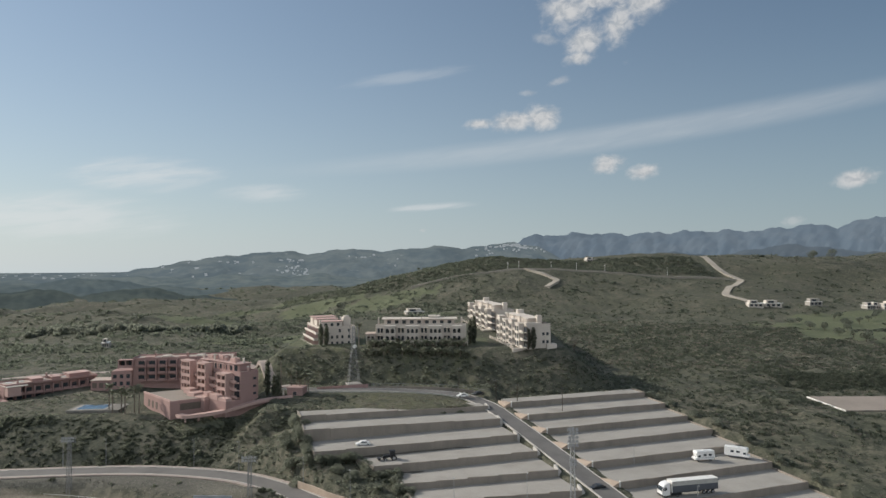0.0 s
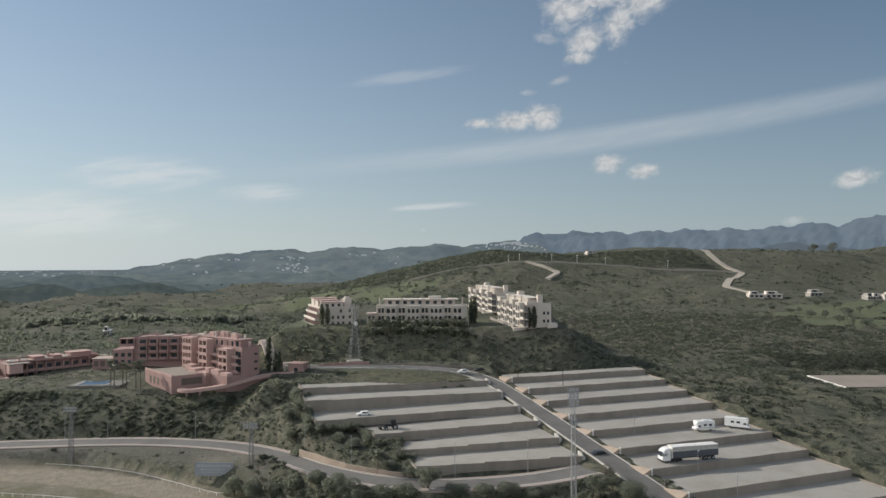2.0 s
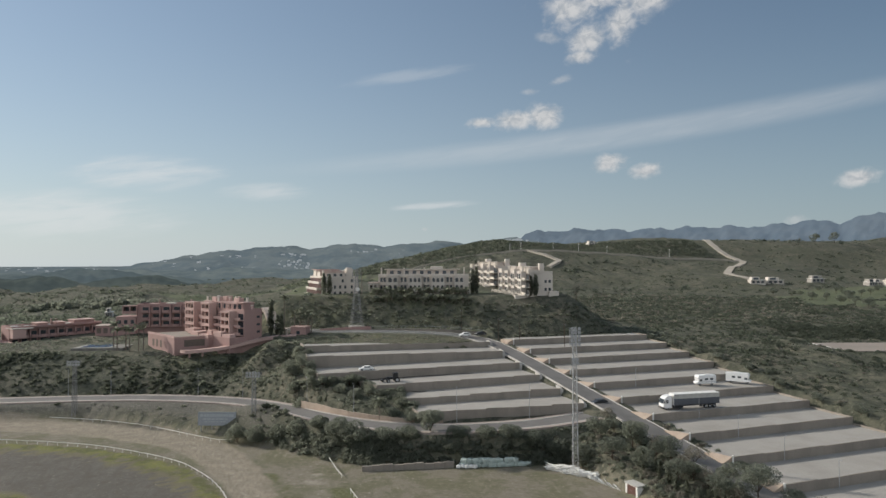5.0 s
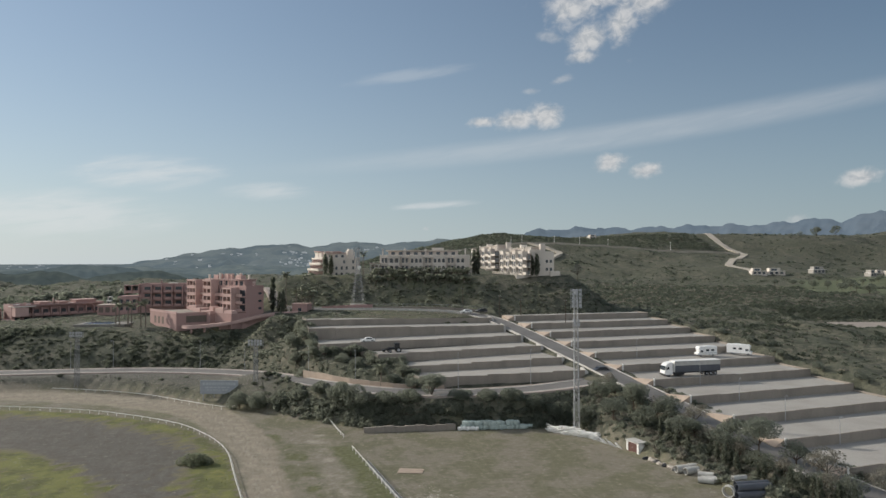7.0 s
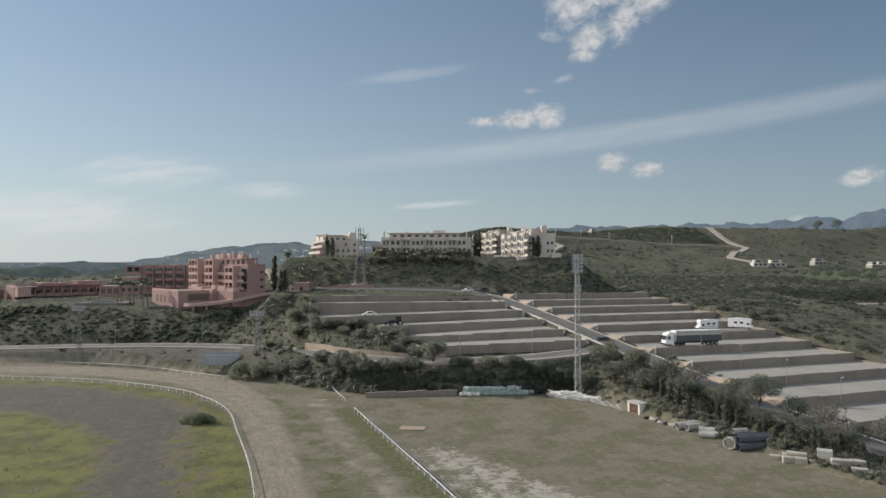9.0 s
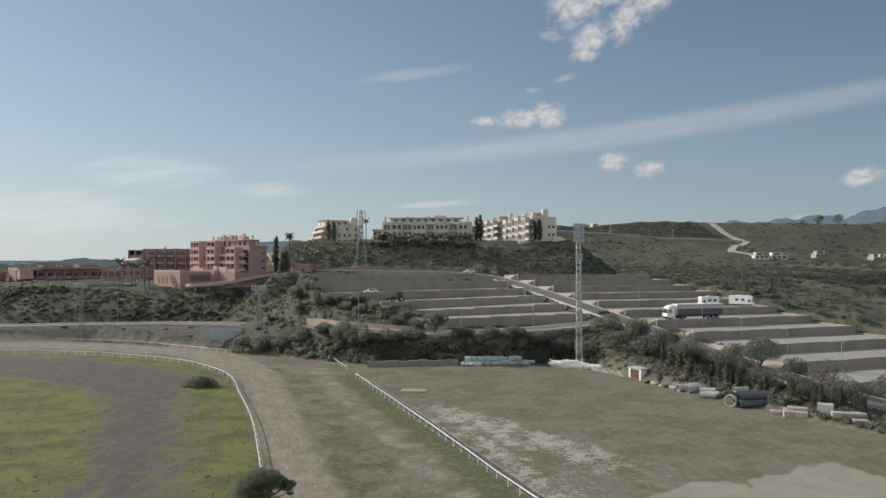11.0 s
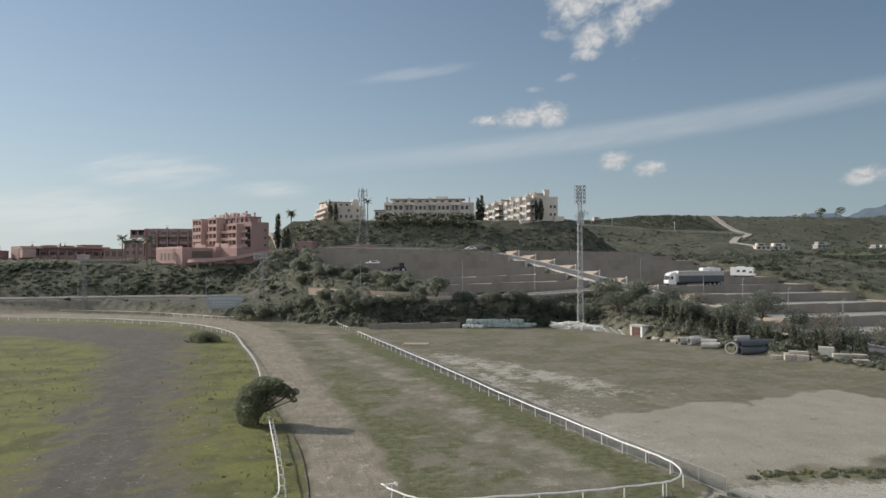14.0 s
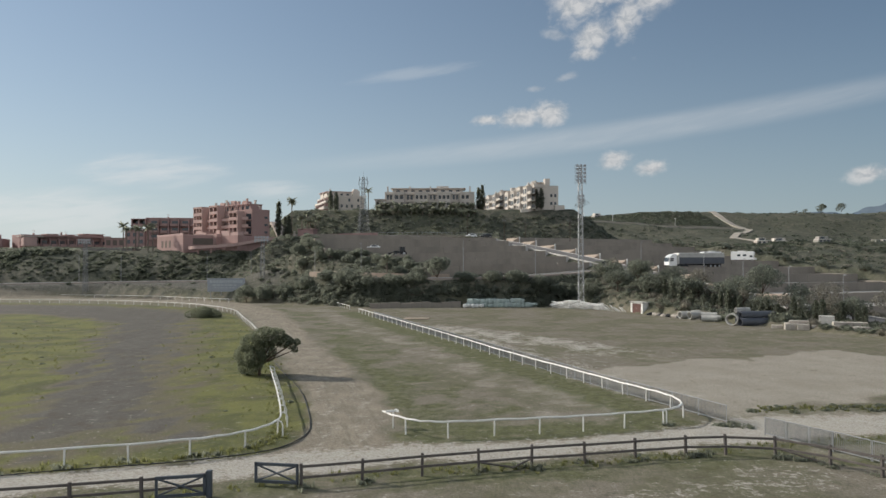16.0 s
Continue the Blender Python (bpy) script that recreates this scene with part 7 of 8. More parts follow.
# ---- rails and fences ----
def tube(pts, r, seg=6):
    """A round bar along a path."""
    bm = bmesh.new()
    rings = []
    n = len(pts)
    for i, p in enumerate(pts):
        d = (Vector(pts[min(i + 1, n - 1)]) - Vector(pts[max(i - 1, 0)])).normalized()
        s = Vector((-d.y, d.x, 0)).normalized() if abs(d.z) < 0.99 else Vector((1, 0, 0))
        u = d.cross(s)
        rings.append([bm.verts.new(Vector(p) + (s * math.cos(6.2832 * k / seg) + u * math.sin(6.2832 * k / seg)) * r) for k in range(seg)])
    for a, b in zip(rings, rings[1:]):
        for k in range(seg):
            bm.faces.new((a[k], a[(k + 1) % seg], b[(k + 1) % seg], b[k]))
    bm.faces.new(rings[0])
    bm.faces.new(rings[-1])
    bmesh.ops.recalc_face_normals(bm, faces=bm.faces)
    return bm


def along(pts, step):
    """Places every step metres along a path, with the heading there."""
    out, left = [], 0.0
    for a, b in zip(pts, pts[1:]):
        a, b = Vector(a), Vector(b)
        ln = (b - a).length
        while left <= ln:
            out.append((a.lerp(b, left / ln), math.atan2(b.y - a.y, b.x - a.x)))
            left += step
        left -= ln
    return out


def swan_post(h, reach):
    """An upright that bends over at its top to carry the rail."""
    return tube([(reach, 0, -0.3), (reach, 0, h * 0.72), (reach * 0.8, 0, h * 0.92), (reach * 0.35, 0, h), (0, 0, h)], 0.05, 6)


def running_rail(label, pts, h, step, reach=0.0, r=0.055):
    t = tagged(new("running_rail"), label, "fence", "racetrack rails")
    part("rail", tube([(p[0], p[1], p[2] + h + 0.02 * math.sin(i * 1.7)) for i, p in enumerate(pts)], r), M["white_paint"], t, "white painted top rail")
    bm = swan_post(h, reach) if reach else one(rod, (0, 0, -0.3), (0, 0, h - 0.02), 0.05, 0.05, 8)
    first = part("post", bm, M["white_paint"], t)
    rs = np.random.RandomState(len(pts))
    spots = along(pts, step)
    for i, (p, a) in enumerate(spots):
        ob = first if i == 0 else first.copy()
        if i:
            scene.collection.objects.link(ob)
        ob.matrix_basis = pose(p.x, p.y, p.z, rs.uniform(-1.5, 1.5), rs.uniform(-1.5, 1.5), math.degrees(a) + 90)
    return t


far_in = [p for p in RAIL_IN if p[1] > 71.0]
near_in = [p for p in RAIL_IN if p[1] < 61.5]
running_rail("white running rail along the inside of the dirt track", far_in, 0.98, 3.0, 0.35)
running_rail("white running rail bending round the grass", [p for p in near_in if p[1] > 38.5], 0.98, 2.2, 0.4)
running_rail("pale running rail beside the cross path", [p for p in near_in if p[1] <= 39.7], 0.98, 3.05, 0.0, 0.06)
OUT_RAIL = smooth_path([(-178, 208, 0), (-138, 203.5, 0), (-109, 199.5, 0), (-88.5, 192.4, 0), (-71.6, 182.4, 0), (-60, 175.5, 0), (-56, 176.0, 0)], 5)
running_rail("low white running rail below the road embankment", OUT_RAIL, 0.95, 3.2, 0.3)
LONG = smooth_path([(-19.8, 136.8, 0), (-9.9, 111, 0), (-1.1, 87.8, 0), (5.4, 69.9, 0), (9.7, 59.5, 0), (12.7, 52.1, 0), (14.3, 48.5, 0), (14.95, 46.2, 0), (14.75, 44.2, 0), (13.9, 42.9, 0), (12.9, 42.2, 0)], 5)
running_rail("long white running rail beside the sandy field", LONG, 0.98, 2.75, 0.12, 0.065)
SHORT = smooth_path([(12.9, 42.2, 0), (10.6, 41.5, 0), (7.8, 40.7, 0), (4.9, 40.1, 0), (2.0, 39.6, 0), (-0.8, 39.1, 0), (-2.4, 39.2, 0), (-3.3, 39.7, 0), (-4.5, 40.9, 0), (-5.2, 42.0, 0)], 4)
running_rail("white running rail across the end of the track", SHORT, 0.98, 2.85, 0.0, 0.06)
running_rail("short broken length of white rail by the bushes", [(-28.0, 159.0, 0.0), (-25.5, 152.0, 0), (-22.9, 145.6, 0)], 0.95, 2.6, 0.3)
t = thing("rail_bracket", "white forked end bracket of the running rail", "bracket", pose(-4.5, 41.6, 0, 0, 0, 20))
part("upright", one(rod, (0, 0, -0.2), (0, 0, 1.1), 0.04, 0.04, 8), M["white_paint"], t)
part("arm", one(box, -0.5, -0.05, 1.02, 0.35, 0.05, 1.12), M["white_paint"], t)
part("arm", one(box, 0.2, -0.3, 1.02, 0.3, 0.3, 1.12), M["white_paint"], t)


def barrier_run(label, pts, step, h):
    """Steel crowd barriers set end to end."""
    bm = bmesh.new()
    for a, b in (((0, 0, 0.12), (step - 0.08, 0, 0.12)), ((0, 0, h), (step - 0.08, 0, h)), ((0, 0, 0), (0, 0, h)), ((step - 0.08, 0, 0), (step - 0.08, 0, h))):
        rod(bm, a, b, 0.028, None, 6)
    frame_me = bpy.data.meshes.new("barrier_frame")
    bm.to_mesh(frame_me)
    bm.free()
    frame_me.materials.append(M["steel"])
    bar_bm = one(rod, (0, 0, 0.12), (0, 0, h), 0.017, None, 5, False)
    bar_me = bpy.data.meshes.new("barrier_bar")
    bar_bm.to_mesh(bar_me)
    bar_bm.free()
    bar_me.materials.append(M["old_steel"])
    spots = along(pts, step)
    for i, (p, a) in enumerate(spots[:-1] if len(spots) > 2 else spots):
        t = thing("crowd_barrier", label, "barrier", pose(p.x, p.y, 0.02, 0, 0, math.degrees(a)), "crowd barriers")
        f = part_mesh("barrier_frame", frame_me, None, t)
        n = 20
        for k in range(1, n):
            q = part_mesh("bar", bar_me, None, f)
            q.location = ((step - 0.08) * k / n, 0, 0)


barrier_run("grey steel crowd barrier standing behind the long rail", [(-15.4, 126.5, 0), (-1.3, 89.4, 0), (5.9, 70.4, 0), (11.6, 55.2, 0), (15.3, 46.9, 0), (17.2, 42.6, 0)], 2.5, 1.15)
barrier_run("grey steel crowd barrier beside the pale path", [(18.2, 39.6, 0), (19.6, 37.2, 0), (21.0, 34.8, 0)], 1.4, 1.1)
barrier_run("grey steel crowd barrier beside the pale path", [(20.3, 36.2, 0), (22.0, 33.0, 0), (24.5, 29.0, 0)], 2.2, 1.1)


def timber_fence(label, posts):
    t = tagged(new("timber_fence"), label, "fence", "dark timber fences")
    first = None
    rs = np.random.RandomState(len(posts))
    for i, (px, py) in enumerate(posts):
        if first is None:
            first = ob = part("post", one(box, -0.07, -0.07, -0.4, 0.07, 0.07, 1.12, 0.015), M["dark_wood"], t)
        else:
            ob = first.copy()
            scene.collection.objects.link(ob)
        ob.matrix_basis = pose(px, py, 0, rs.uniform(-2, 2), rs.uniform(-2, 2), rs.uniform(-6, 6))
    for (ax, ay), (bx, by) in zip(posts, posts[1:]):
        ln, a = math.hypot(bx - ax, by - ay), math.degrees(math.atan2(by - ay, bx - ax))
        for zc in (0.48, 0.98):
            r = part("rail", one(box, 0, -0.035, -0.06, ln, 0.035, 0.06, 0.01), M["dark_wood"], t)
            r.matrix_basis = pose(ax, ay, zc + rs.uniform(-0.015, 0.015), 0, rs.uniform(-0.35, 0.35), a) @ pose(0, -0.08, 0)
    return t


timber_fence("dark weathered post-and-rail fence beside the cross path", [(-7.85, 30.3), (-5.1, 31.1), (-2.25, 32.0), (0.6, 32.8), (3.35, 33.5), (6.2, 34.1), (9.05, 34.8), (11.95, 35.4), (14.2, 35.6), (16.7, 35.2), (18.7, 33.5), (20.2, 31.7), (22.4, 29.2)])
timber_fence("dark weathered post-and-rail fence beside the cross path", [(-11.85, 29.1), (-14.5, 28.3), (-17.3, 27.6), (-20.2, 26.9), (-23.1, 26.2), (-26, 25.5)])


def field_gate(label, ax, ay, bx, by):
    ln, a = math.hypot(bx - ax, by - ay), math.degrees(math.atan2(by - ay, bx - ax))
    t = thing("field_gate", label, "gate", pose(ax, ay, 0, 0, 0, a), "field gates")
    for z in (0.2, 1.02):
        part("rail", one(box, 0, -0.05, z - 0.07, ln, 0.05, z + 0.07, 0.01), M["blue_steel"], t)
    for x in (0.06, ln - 0.06):
        part("stile", one(box, x - 0.06, -0.05, 0.13, x + 0.06, 0.05, 1.09, 0.01), M["blue_steel"], t)
    for z0, z1 in ((0.24, 0.98), (0.98, 0.24)):
        part("brace", one(rod, (0.1, 0, z0), (ln - 0.1, 0, z1), 0.045, None, 4), M["blue_steel"], t)
    return t


field_gate("blue-grey cross-braced field gate standing open", -10.15, 30.6, -8.0, 30.3)
field_gate("blue-grey cross-braced field gate standing open", -13.95, 28.4, -11.85, 28.85)
t = thing("gate_post", "thick dark gate post at the end of the fence", "post", pose(-11.75, 29.0, 0))
part("post", one(box, -0.12, -0.12, -0.3, 0.12, 0.12, 1.2, 0.02), M["blue_steel"], t)

# black hose along the edge of the cross path
t = thing("water_hose", "black water hose lying along the dirt track", "hose", None)
part("hose", tube(smooth_path([(-30, 29.0, 0.05), (-22, 32.3, 0.05), (-15.5, 34.1, 0.05), (-11.2, 36.2, 0.05), (-9.9, 38.6, 0.05), (-9.8, 41.5, 0.05), (-11.4, 48, 0.05), (-13.6, 55, 0.05), (-17.3, 64, 0.05), (-20, 71, 0.05)], 6), 0.03), M["black"], t)


# ---- towers and poles ----
def lattice(t, h, w0, w1, bays, leg_r, brace_r, material, base=0.0):
    """A square lattice tower: four legs and crossed braces on each side."""
    def corner(k, z):
        w = w0 + (w1 - w0) * (z - base) / h
        sx, sy = ((-1, -1), (1, -1), (1, 1), (-1, 1))[k % 4]
        return (sx * w / 2, sy * w / 2, z)
    for k in range(4):
        part("leg", one(rod, corner(k, base), corner(k, base + h), leg_r, leg_r * 0.8, 6), material, t)
    for k in range(4):
        for i in range(bays):
            z0, z1 = base + h * i / bays, base + h * (i + 1) / bays
            for a, b in ((corner(k, z0), corner(k + 1, z1)), (corner(k + 1, z0), corner(k, z1)), (corner(k, z1), corner(k + 1, z1))):
                part("brace", one(rod, a, b, brace_r, None, 4, False), material, t)


def floodlight_tower(label, x, y, z, h, rows, cols, lower=True):
    t = thing("floodlight_tower", label, "light tower", pose(x, y, z), "floodlight towers")
    lattice(t, h - 0.3, 1.15, 0.75, int(h / 1.5), 0.07, 0.03, M["steel" if lower else "old_steel"])
    part("footing", one(box, -0.9, -0.9, -1.2, 0.9, 0.9, 0.1), M["concrete"], t)
    lamp = one(rod, (0, -0.34, 0), (0, 0.10, 0.05), 0.34, 0.2, 10)
    lamp_me = bpy.data.meshes.new("floodlight")
    lamp.to_mesh(lamp_me)
    lamp.free()
    lamp_me.materials.append(M["steel"])

    def head(z0, nrow, ncol, gap):
        for r in range(nrow):
            zz = z0 + r * gap
            part("crossbar", one(box, -ncol * 0.42, -0.5, zz - 0.42, ncol * 0.42, -0.42, zz - 0.34), M["steel"], t)
            for c in range(ncol):
                o = part_mesh("floodlight", lamp_me, None, t, "round floodlight")
                o.matrix_basis = pose((c - (ncol - 1) / 2) * 0.8, -0.62, zz, -14, 0, 0)
        part("ladder_rail", one(box, -ncol * 0.42, -0.46, z0 - 0.6, -ncol * 0.42 + 0.07, -0.4, z0 + nrow * gap - 0.4), M["steel"], t)
        part("ladder_rail", one(box, ncol * 0.42 - 0.07, -0.46, z0 - 0.6, ncol * 0.42, -0.4, z0 + nrow * gap - 0.4), M["steel"], t)
    head(h - rows * 0.86 + 0.3, rows, cols, 0.86)
    if lower:
        head(h - rows * 0.86 - 3.9, 2, 2, 0.8)
    return t


floodlight_tower("tall grey lattice floodlight mast at the field edge", 28.7, 150.3, 1.2, 31.4, 5, 3)
floodlight_tower("grey lattice floodlight mast below the road embankment", -112.0, 201.6, 0.2, 17.9, 2, 5, False)
floodlight_tower("grey lattice floodlight mast below the road embankment", -52.2, 181.4, 0.2, 17.7, 2, 5, False)

t = thing("telecom_tower", "tall grey lattice telecom tower on a concrete base", "tower", pose(-35.6, 266.5, 22.1, 0, 0, 20))
lattice(t, 15.5, 4.4, 1.3, 9, 0.09, 0.036, M["old_steel"])
lattice(t, 7.0, 1.3, 0.9, 6, 0.07, 0.036, M["old_steel"], 15.5)
part("footing", one(box, -2.9, -2.9, -2.5, 2.9, 2.9, 0.1), M["concrete"], t)
for z, w in ((18.0, 1.4), (20.0, 1.8), (21.6, 1.5)):
    part("antenna_arm", one(box, -w, -0.06, z, w, 0.06, z + 0.12), M["old_steel"], t)
    for s in (-1, 1):
        part("antenna", one(box, s * w - 0.12, -0.2, z - 0.7, s * w + 0.12, -0.06, z + 1.1, 0.02), M["old_steel"], t)
part("mast_rod", one(rod, (0, 0, 22), (0, 0, 25), 0.05, 0.03, 6), M["old_steel"], t)
part("dish", one(rod, (0.3, -0.8, 14.6), (0.3, -0.6, 14.6), 0.8, 0.75, 16), M["white_paint"], t, "white round dish")


def street_lamp(label, x, y, z, h, arm=1.2, turn=-90):
    t = thing("street_lamp", label, "street lamp", pose(x, y, z, 0, 0, turn), "street lamps")
    part("pole", one(rod, (0, 0, -0.6), (0, 0, h), 0.09, 0.05, 8), M["steel"], t)
    part("arm", one(rod, (0, 0, h - 0.1), (arm, 0, h + 0.15), 0.04, 0.03, 6), M["steel"], t)
    part("lamp_head", one(box, arm - 0.1, -0.12, h + 0.08, arm + 0.5, 0.12, h + 0.22, 0.03), M["steel"], t)


for lx, ly in ((-152, 215.0), (-122, 216.0), (-108.7, 217.0), (-79.3, 214.0), (-64, 210.5), (-39.6, 190.0), (-24.5, 176.5), (2.5, 169.0), (21, 170.5)):
    street_lamp("slim grey street lamp beside the road", lx, ly, ground_at(lx, ly), 9.2)
for k in (4, 6, 7, 8, 9, 10):
    ax, ay = 24.4 + 4.47 * k, 242.0 - 12.55 * k
    street_lamp("slim grey lamp post on a parking terrace", ax + 13, ay + 4.2, 19.25 - 1.68 * k - 2.1, 5.5, 0.6)


for lx in (82, 96, 137, 169, 205, 284):
    t = thing("street_lamp", "pale lamp post beside the track on the ridge", "street lamp", pose(lx, 848, ground_at(lx, 848)), "ridge lamps")
    part("pole", one(rod, (0, 0, -1), (0, 0, 9.0), 0.3, 0.2, 6), M["white_paint"], t)
    part("lamp_head", one(box, -0.7, -0.4, 8.8, 0.7, 0.4, 9.6, 0.05), M["white_paint"], t)


def utility_pole(label, x, y, z, h):
    t = thing("utility_pole", label, "pole", pose(x, y, z), "utility poles")
    part("pole", one(rod, (0, 0, -0.8), (0, 0, h), 0.13, 0.09, 8), M["bark"], t)
    part("crossarm", one(box, -0.6, -0.06, h - 0.6, 0.6, 0.06, h - 0.48), M["steel"], t)


POLES = ((6.0, 261.5, 20.0, 9.0), (19.5, 250, 18.5, 8.0), (27.0, 246.5, 17.8, 7.5), (42.0, 238, 17.0, 8.5))
for q in POLES:
    utility_pole("brown wooden utility pole beside the driveway", *q)
for (a, b) in zip(POLES, POLES[1:]):
    t = thing("cable", "thin black overhead cable between two poles", "cable", None, "overhead cables")
    p0, p1 = Vector((a[0], a[1], a[2] + a[3] - 0.5)), Vector((b[0], b[1], b[2] + b[3] - 0.5))
    part("wire", tube([p0.lerp(p1, i / 8) - Vector((0, 0, 0.9 * math.sin(math.pi * i / 8))) for i in range(9)], 0.03, 4), M["black"], t)

# ---- board on the embankment: lines that cannot be read ----
t = thing("billboard", "faded blue-grey sign board with blurred lines of writing", "sign", pose(-68.3, 184.0, 0.2, 0, 0, -2))
part("board", one(box, 0, 0, 2.3, 10.6, 0.18, 6.0, 0.02), M["sign"], t)
for x in (0.8, 3.8, 6.8, 9.8):
    part("post", one(box, x - 0.1, 0.18, -0.8, x + 0.1, 0.38, 5.8), M["steel"], t)
rs = np.random.RandomState(8)
for row, (z, h) in enumerate(((4.7, 0.75), (3.9, 0.4), (3.2, 0.35))):
    x = 0.7 + 0.6 * row
    while x < 9.4 - row:
        w = rs.uniform(0.35, 0.8) if row == 0 else rs.uniform(0.5, 1.3)
        part("bar", one(box, x, -0.015, z, x + w, 0.0, z + h), M["sign_ink"], t)
        x += w + (0.12 if row == 0 else 0.25)


# ---- vehicles ----
def wheel(t, x, y, r, w=0.28):
    ty = part("wheel", one(rod, (x, y - w / 2, r), (x, y + w / 2, r), r, None, 16), M["tyre"], t, "black tyre")
    part("rim", one(rod, (x, y - w / 2 - 0.01, r), (x, y + w / 2 + 0.01, r), r * 0.55, None, 10), M["steel"], ty)


def profile_body(pts, y0, y1, bevel=0.06):
    """A body from its side outline, pulled across its width."""
    bm = bmesh.new()
    a = [bm.verts.new((x, y0, z)) for x, z in pts]
    b = [bm.verts.new((x, y1, z)) for x, z in pts]
    bm.faces.new(a)
    bm.faces.new(list(reversed(b)))
    for i in range(len(pts)):
        j = (i + 1) % len(pts)
        bm.faces.new((a[i], b[i], b[j], a[j]))
    bmesh.ops.recalc_face_normals(bm, faces=bm.faces)
    if bevel:
        bmesh.ops.bevel(bm, geom=list(bm.edges), offset=bevel, segments=2, affect="EDGES")
    return bm


def lorry(m):
    t = thing("articulated_lorry", "articulated lorry with a white cab and a dark-sided trailer", "lorry", m)
    part("cab", profile_body([(0, 0.45), (0, 1.5), (0.25, 2.9), (0.9, 3.45), (2.3, 3.75), (2.35, 0.6), (2.1, 0.45)], -1.22, 1.22, 0.1), M["glazed_white"], t, "white tall cab")
    part("windscreen", profile_body([(-0.02, 1.65), (0.2, 2.75), (0.26, 2.75), (0.06, 1.65)], -1.05, 1.05, 0), M["glass"], t, "dark windscreen")
    for s in (-1, 1):
        part("side_window", one(box, 0.55, s * 1.2 - 0.02, 1.75, 1.35, s * 1.22 + 0.02, 2.6, 0.01), M["glass"], t)
        part("mirror", one(box, 0.1, s * 1.34 - 0.1, 1.8, 0.25, s * 1.34 + 0.1, 2.5, 0.03), M["black"], t)
        part("headlight", one(box, -0.04, s * 0.85 - 0.2, 0.75, 0.05, s * 0.85 + 0.2, 1.0, 0.02), M["glazed_white"], t)
        part("side_skirt", one(box, 2.5, s * 1.15 - 0.06, 0.35, 5.6, s * 1.15 + 0.06, 1.05, 0.02), M["black"], t)
    part("bumper", one(box, -0.1, -1.22, 0.35, 0.2, 1.22, 0.75, 0.04), M["black"], t)
    part("chassis", one(box, 1.0, -0.5, 0.7, 15.8, 0.5, 1.05), M["black"], t)
    part("trailer_box", one(box, 2.9, -1.27, 1.1, 16.3, 1.27, 3.85, 0.05), M["tarp"], t, "dark grey curtain-sided trailer")
    part("trailer_roof", one(box, 2.88, -1.29, 3.82, 16.32, 1.29, 3.97, 0.03), M["white_paint"], t, "pale trailer roof")
    part("trailer_front", one(box, 2.8, -1.27, 1.1, 2.9, 1.27, 3.9, 0.02), M["white_paint"], t)
    part("curtain_band", one(box, 2.95, -1.285, 2.75, 16.28, -1.272, 3.8), M["pipe"], t, "pale upper band of the curtain")
    for x in (1.1, 4.3, 12.2, 13.5, 14.8):
        for s in (-1.0, 1.0):
            wheel(t, x, s, 0.5, 0.36)
    return t


lorry(pose(55.7, 174.2, 8.75, 0, 0, 13.5))


def motorhome(label, m, length, h):
    t = thing("motorhome", label, "motorhome", m, "parked motorhomes")
    L = length
    part("body", profile_body([(0, 0.45), (0, 0.95), (0.7, 1.15), (0.35, h - 0.5), (0.7, h), (L, h), (L, 0.45)], -1.12, 1.12, 0.08), M["glazed_white"], t, "white coachwork")
    part("windscreen", profile_body([(0.62, 1.2), (1.05, 1.85), (1.12, 1.85), (0.72, 1.2)], -0.95, 0.95, 0), M["glass"], t)
    for s in (-1, 1):
        for x0, x1, z0, z1 in ((0.9, 1.7, 1.2, 1.8), (2.6, 3.6, 1.5, 2.1), (4.3, 5.2, 1.5, 2.1)):
            if x1 < L:
                part("window", one(box, x0, s * 1.12 - 0.015, z0, x1, s * 1.12 + 0.015, z1, 0.01), M["glass"], t)
        for x in (1.0, L - 1.4):
            wheel(t, x, s * 1.0, 0.34, 0.22)
    part("stripe", one(box, 0.8, -1.135, 0.95, L - 0.1, -1.125, 1.08), M["steel"], t)
    part("roof_box", one(box, L * 0.45, -0.5, h, L * 0.75, 0.5, h + 0.2, 0.05), M["glazed_white"], t)


motorhome("white coachbuilt motorhome parked on a terrace", pose(74.0, 199.9, 10.43, 0, 0, 9), 6.2, 2.9)
motorhome("white coachbuilt motorhome parked askew at the terrace end", pose(91.6, 201.8, 10.43, 0, 0, 148), 7.0, 3.0)


def car(label, m, paint):
    t = thing("car", label, "car", m, "parked cars")
    part("body", profile_body([(0, 0.3), (0, 0.75), (0.95, 0.92), (1.6, 1.42), (3.3, 1.44), (4.05, 0.98), (4.3, 0.9), (4.3, 0.3)], -0.86, 0.86, 0.07), M[paint], t)
    part("windscreen", profile_body([(1.0, 0.96), (1.58, 1.38), (1.64, 1.36), (1.08, 0.94)], -0.72, 0.72, 0), M["glass"], t)
    part("rear_window", profile_body([(3.38, 1.4), (4.0, 1.0), (3.94, 0.98), (3.32, 1.38)], -0.7, 0.7, 0), M["glass"], t)
    for s in (-1, 1):
        part("side_window", one(box, 1.5, s * 0.86 - 0.012, 0.98, 3.3, s * 0.86 + 0.012, 1.34, 0.01), M["glass"], t)
        part("headlight", one(box, -0.03, s * 0.6 - 0.17, 0.6, 0.05, s * 0.6 + 0.17, 0.76, 0.02), M["glazed_white"], t)
        for x in (0.8, 3.5):
            wheel(t, x, s * 0.8, 0.32, 0.2)
    return t


car("small white car parked on the upper road", pose(5.0, 249.5, 19.65, 0, 0, 20), "glazed_white")
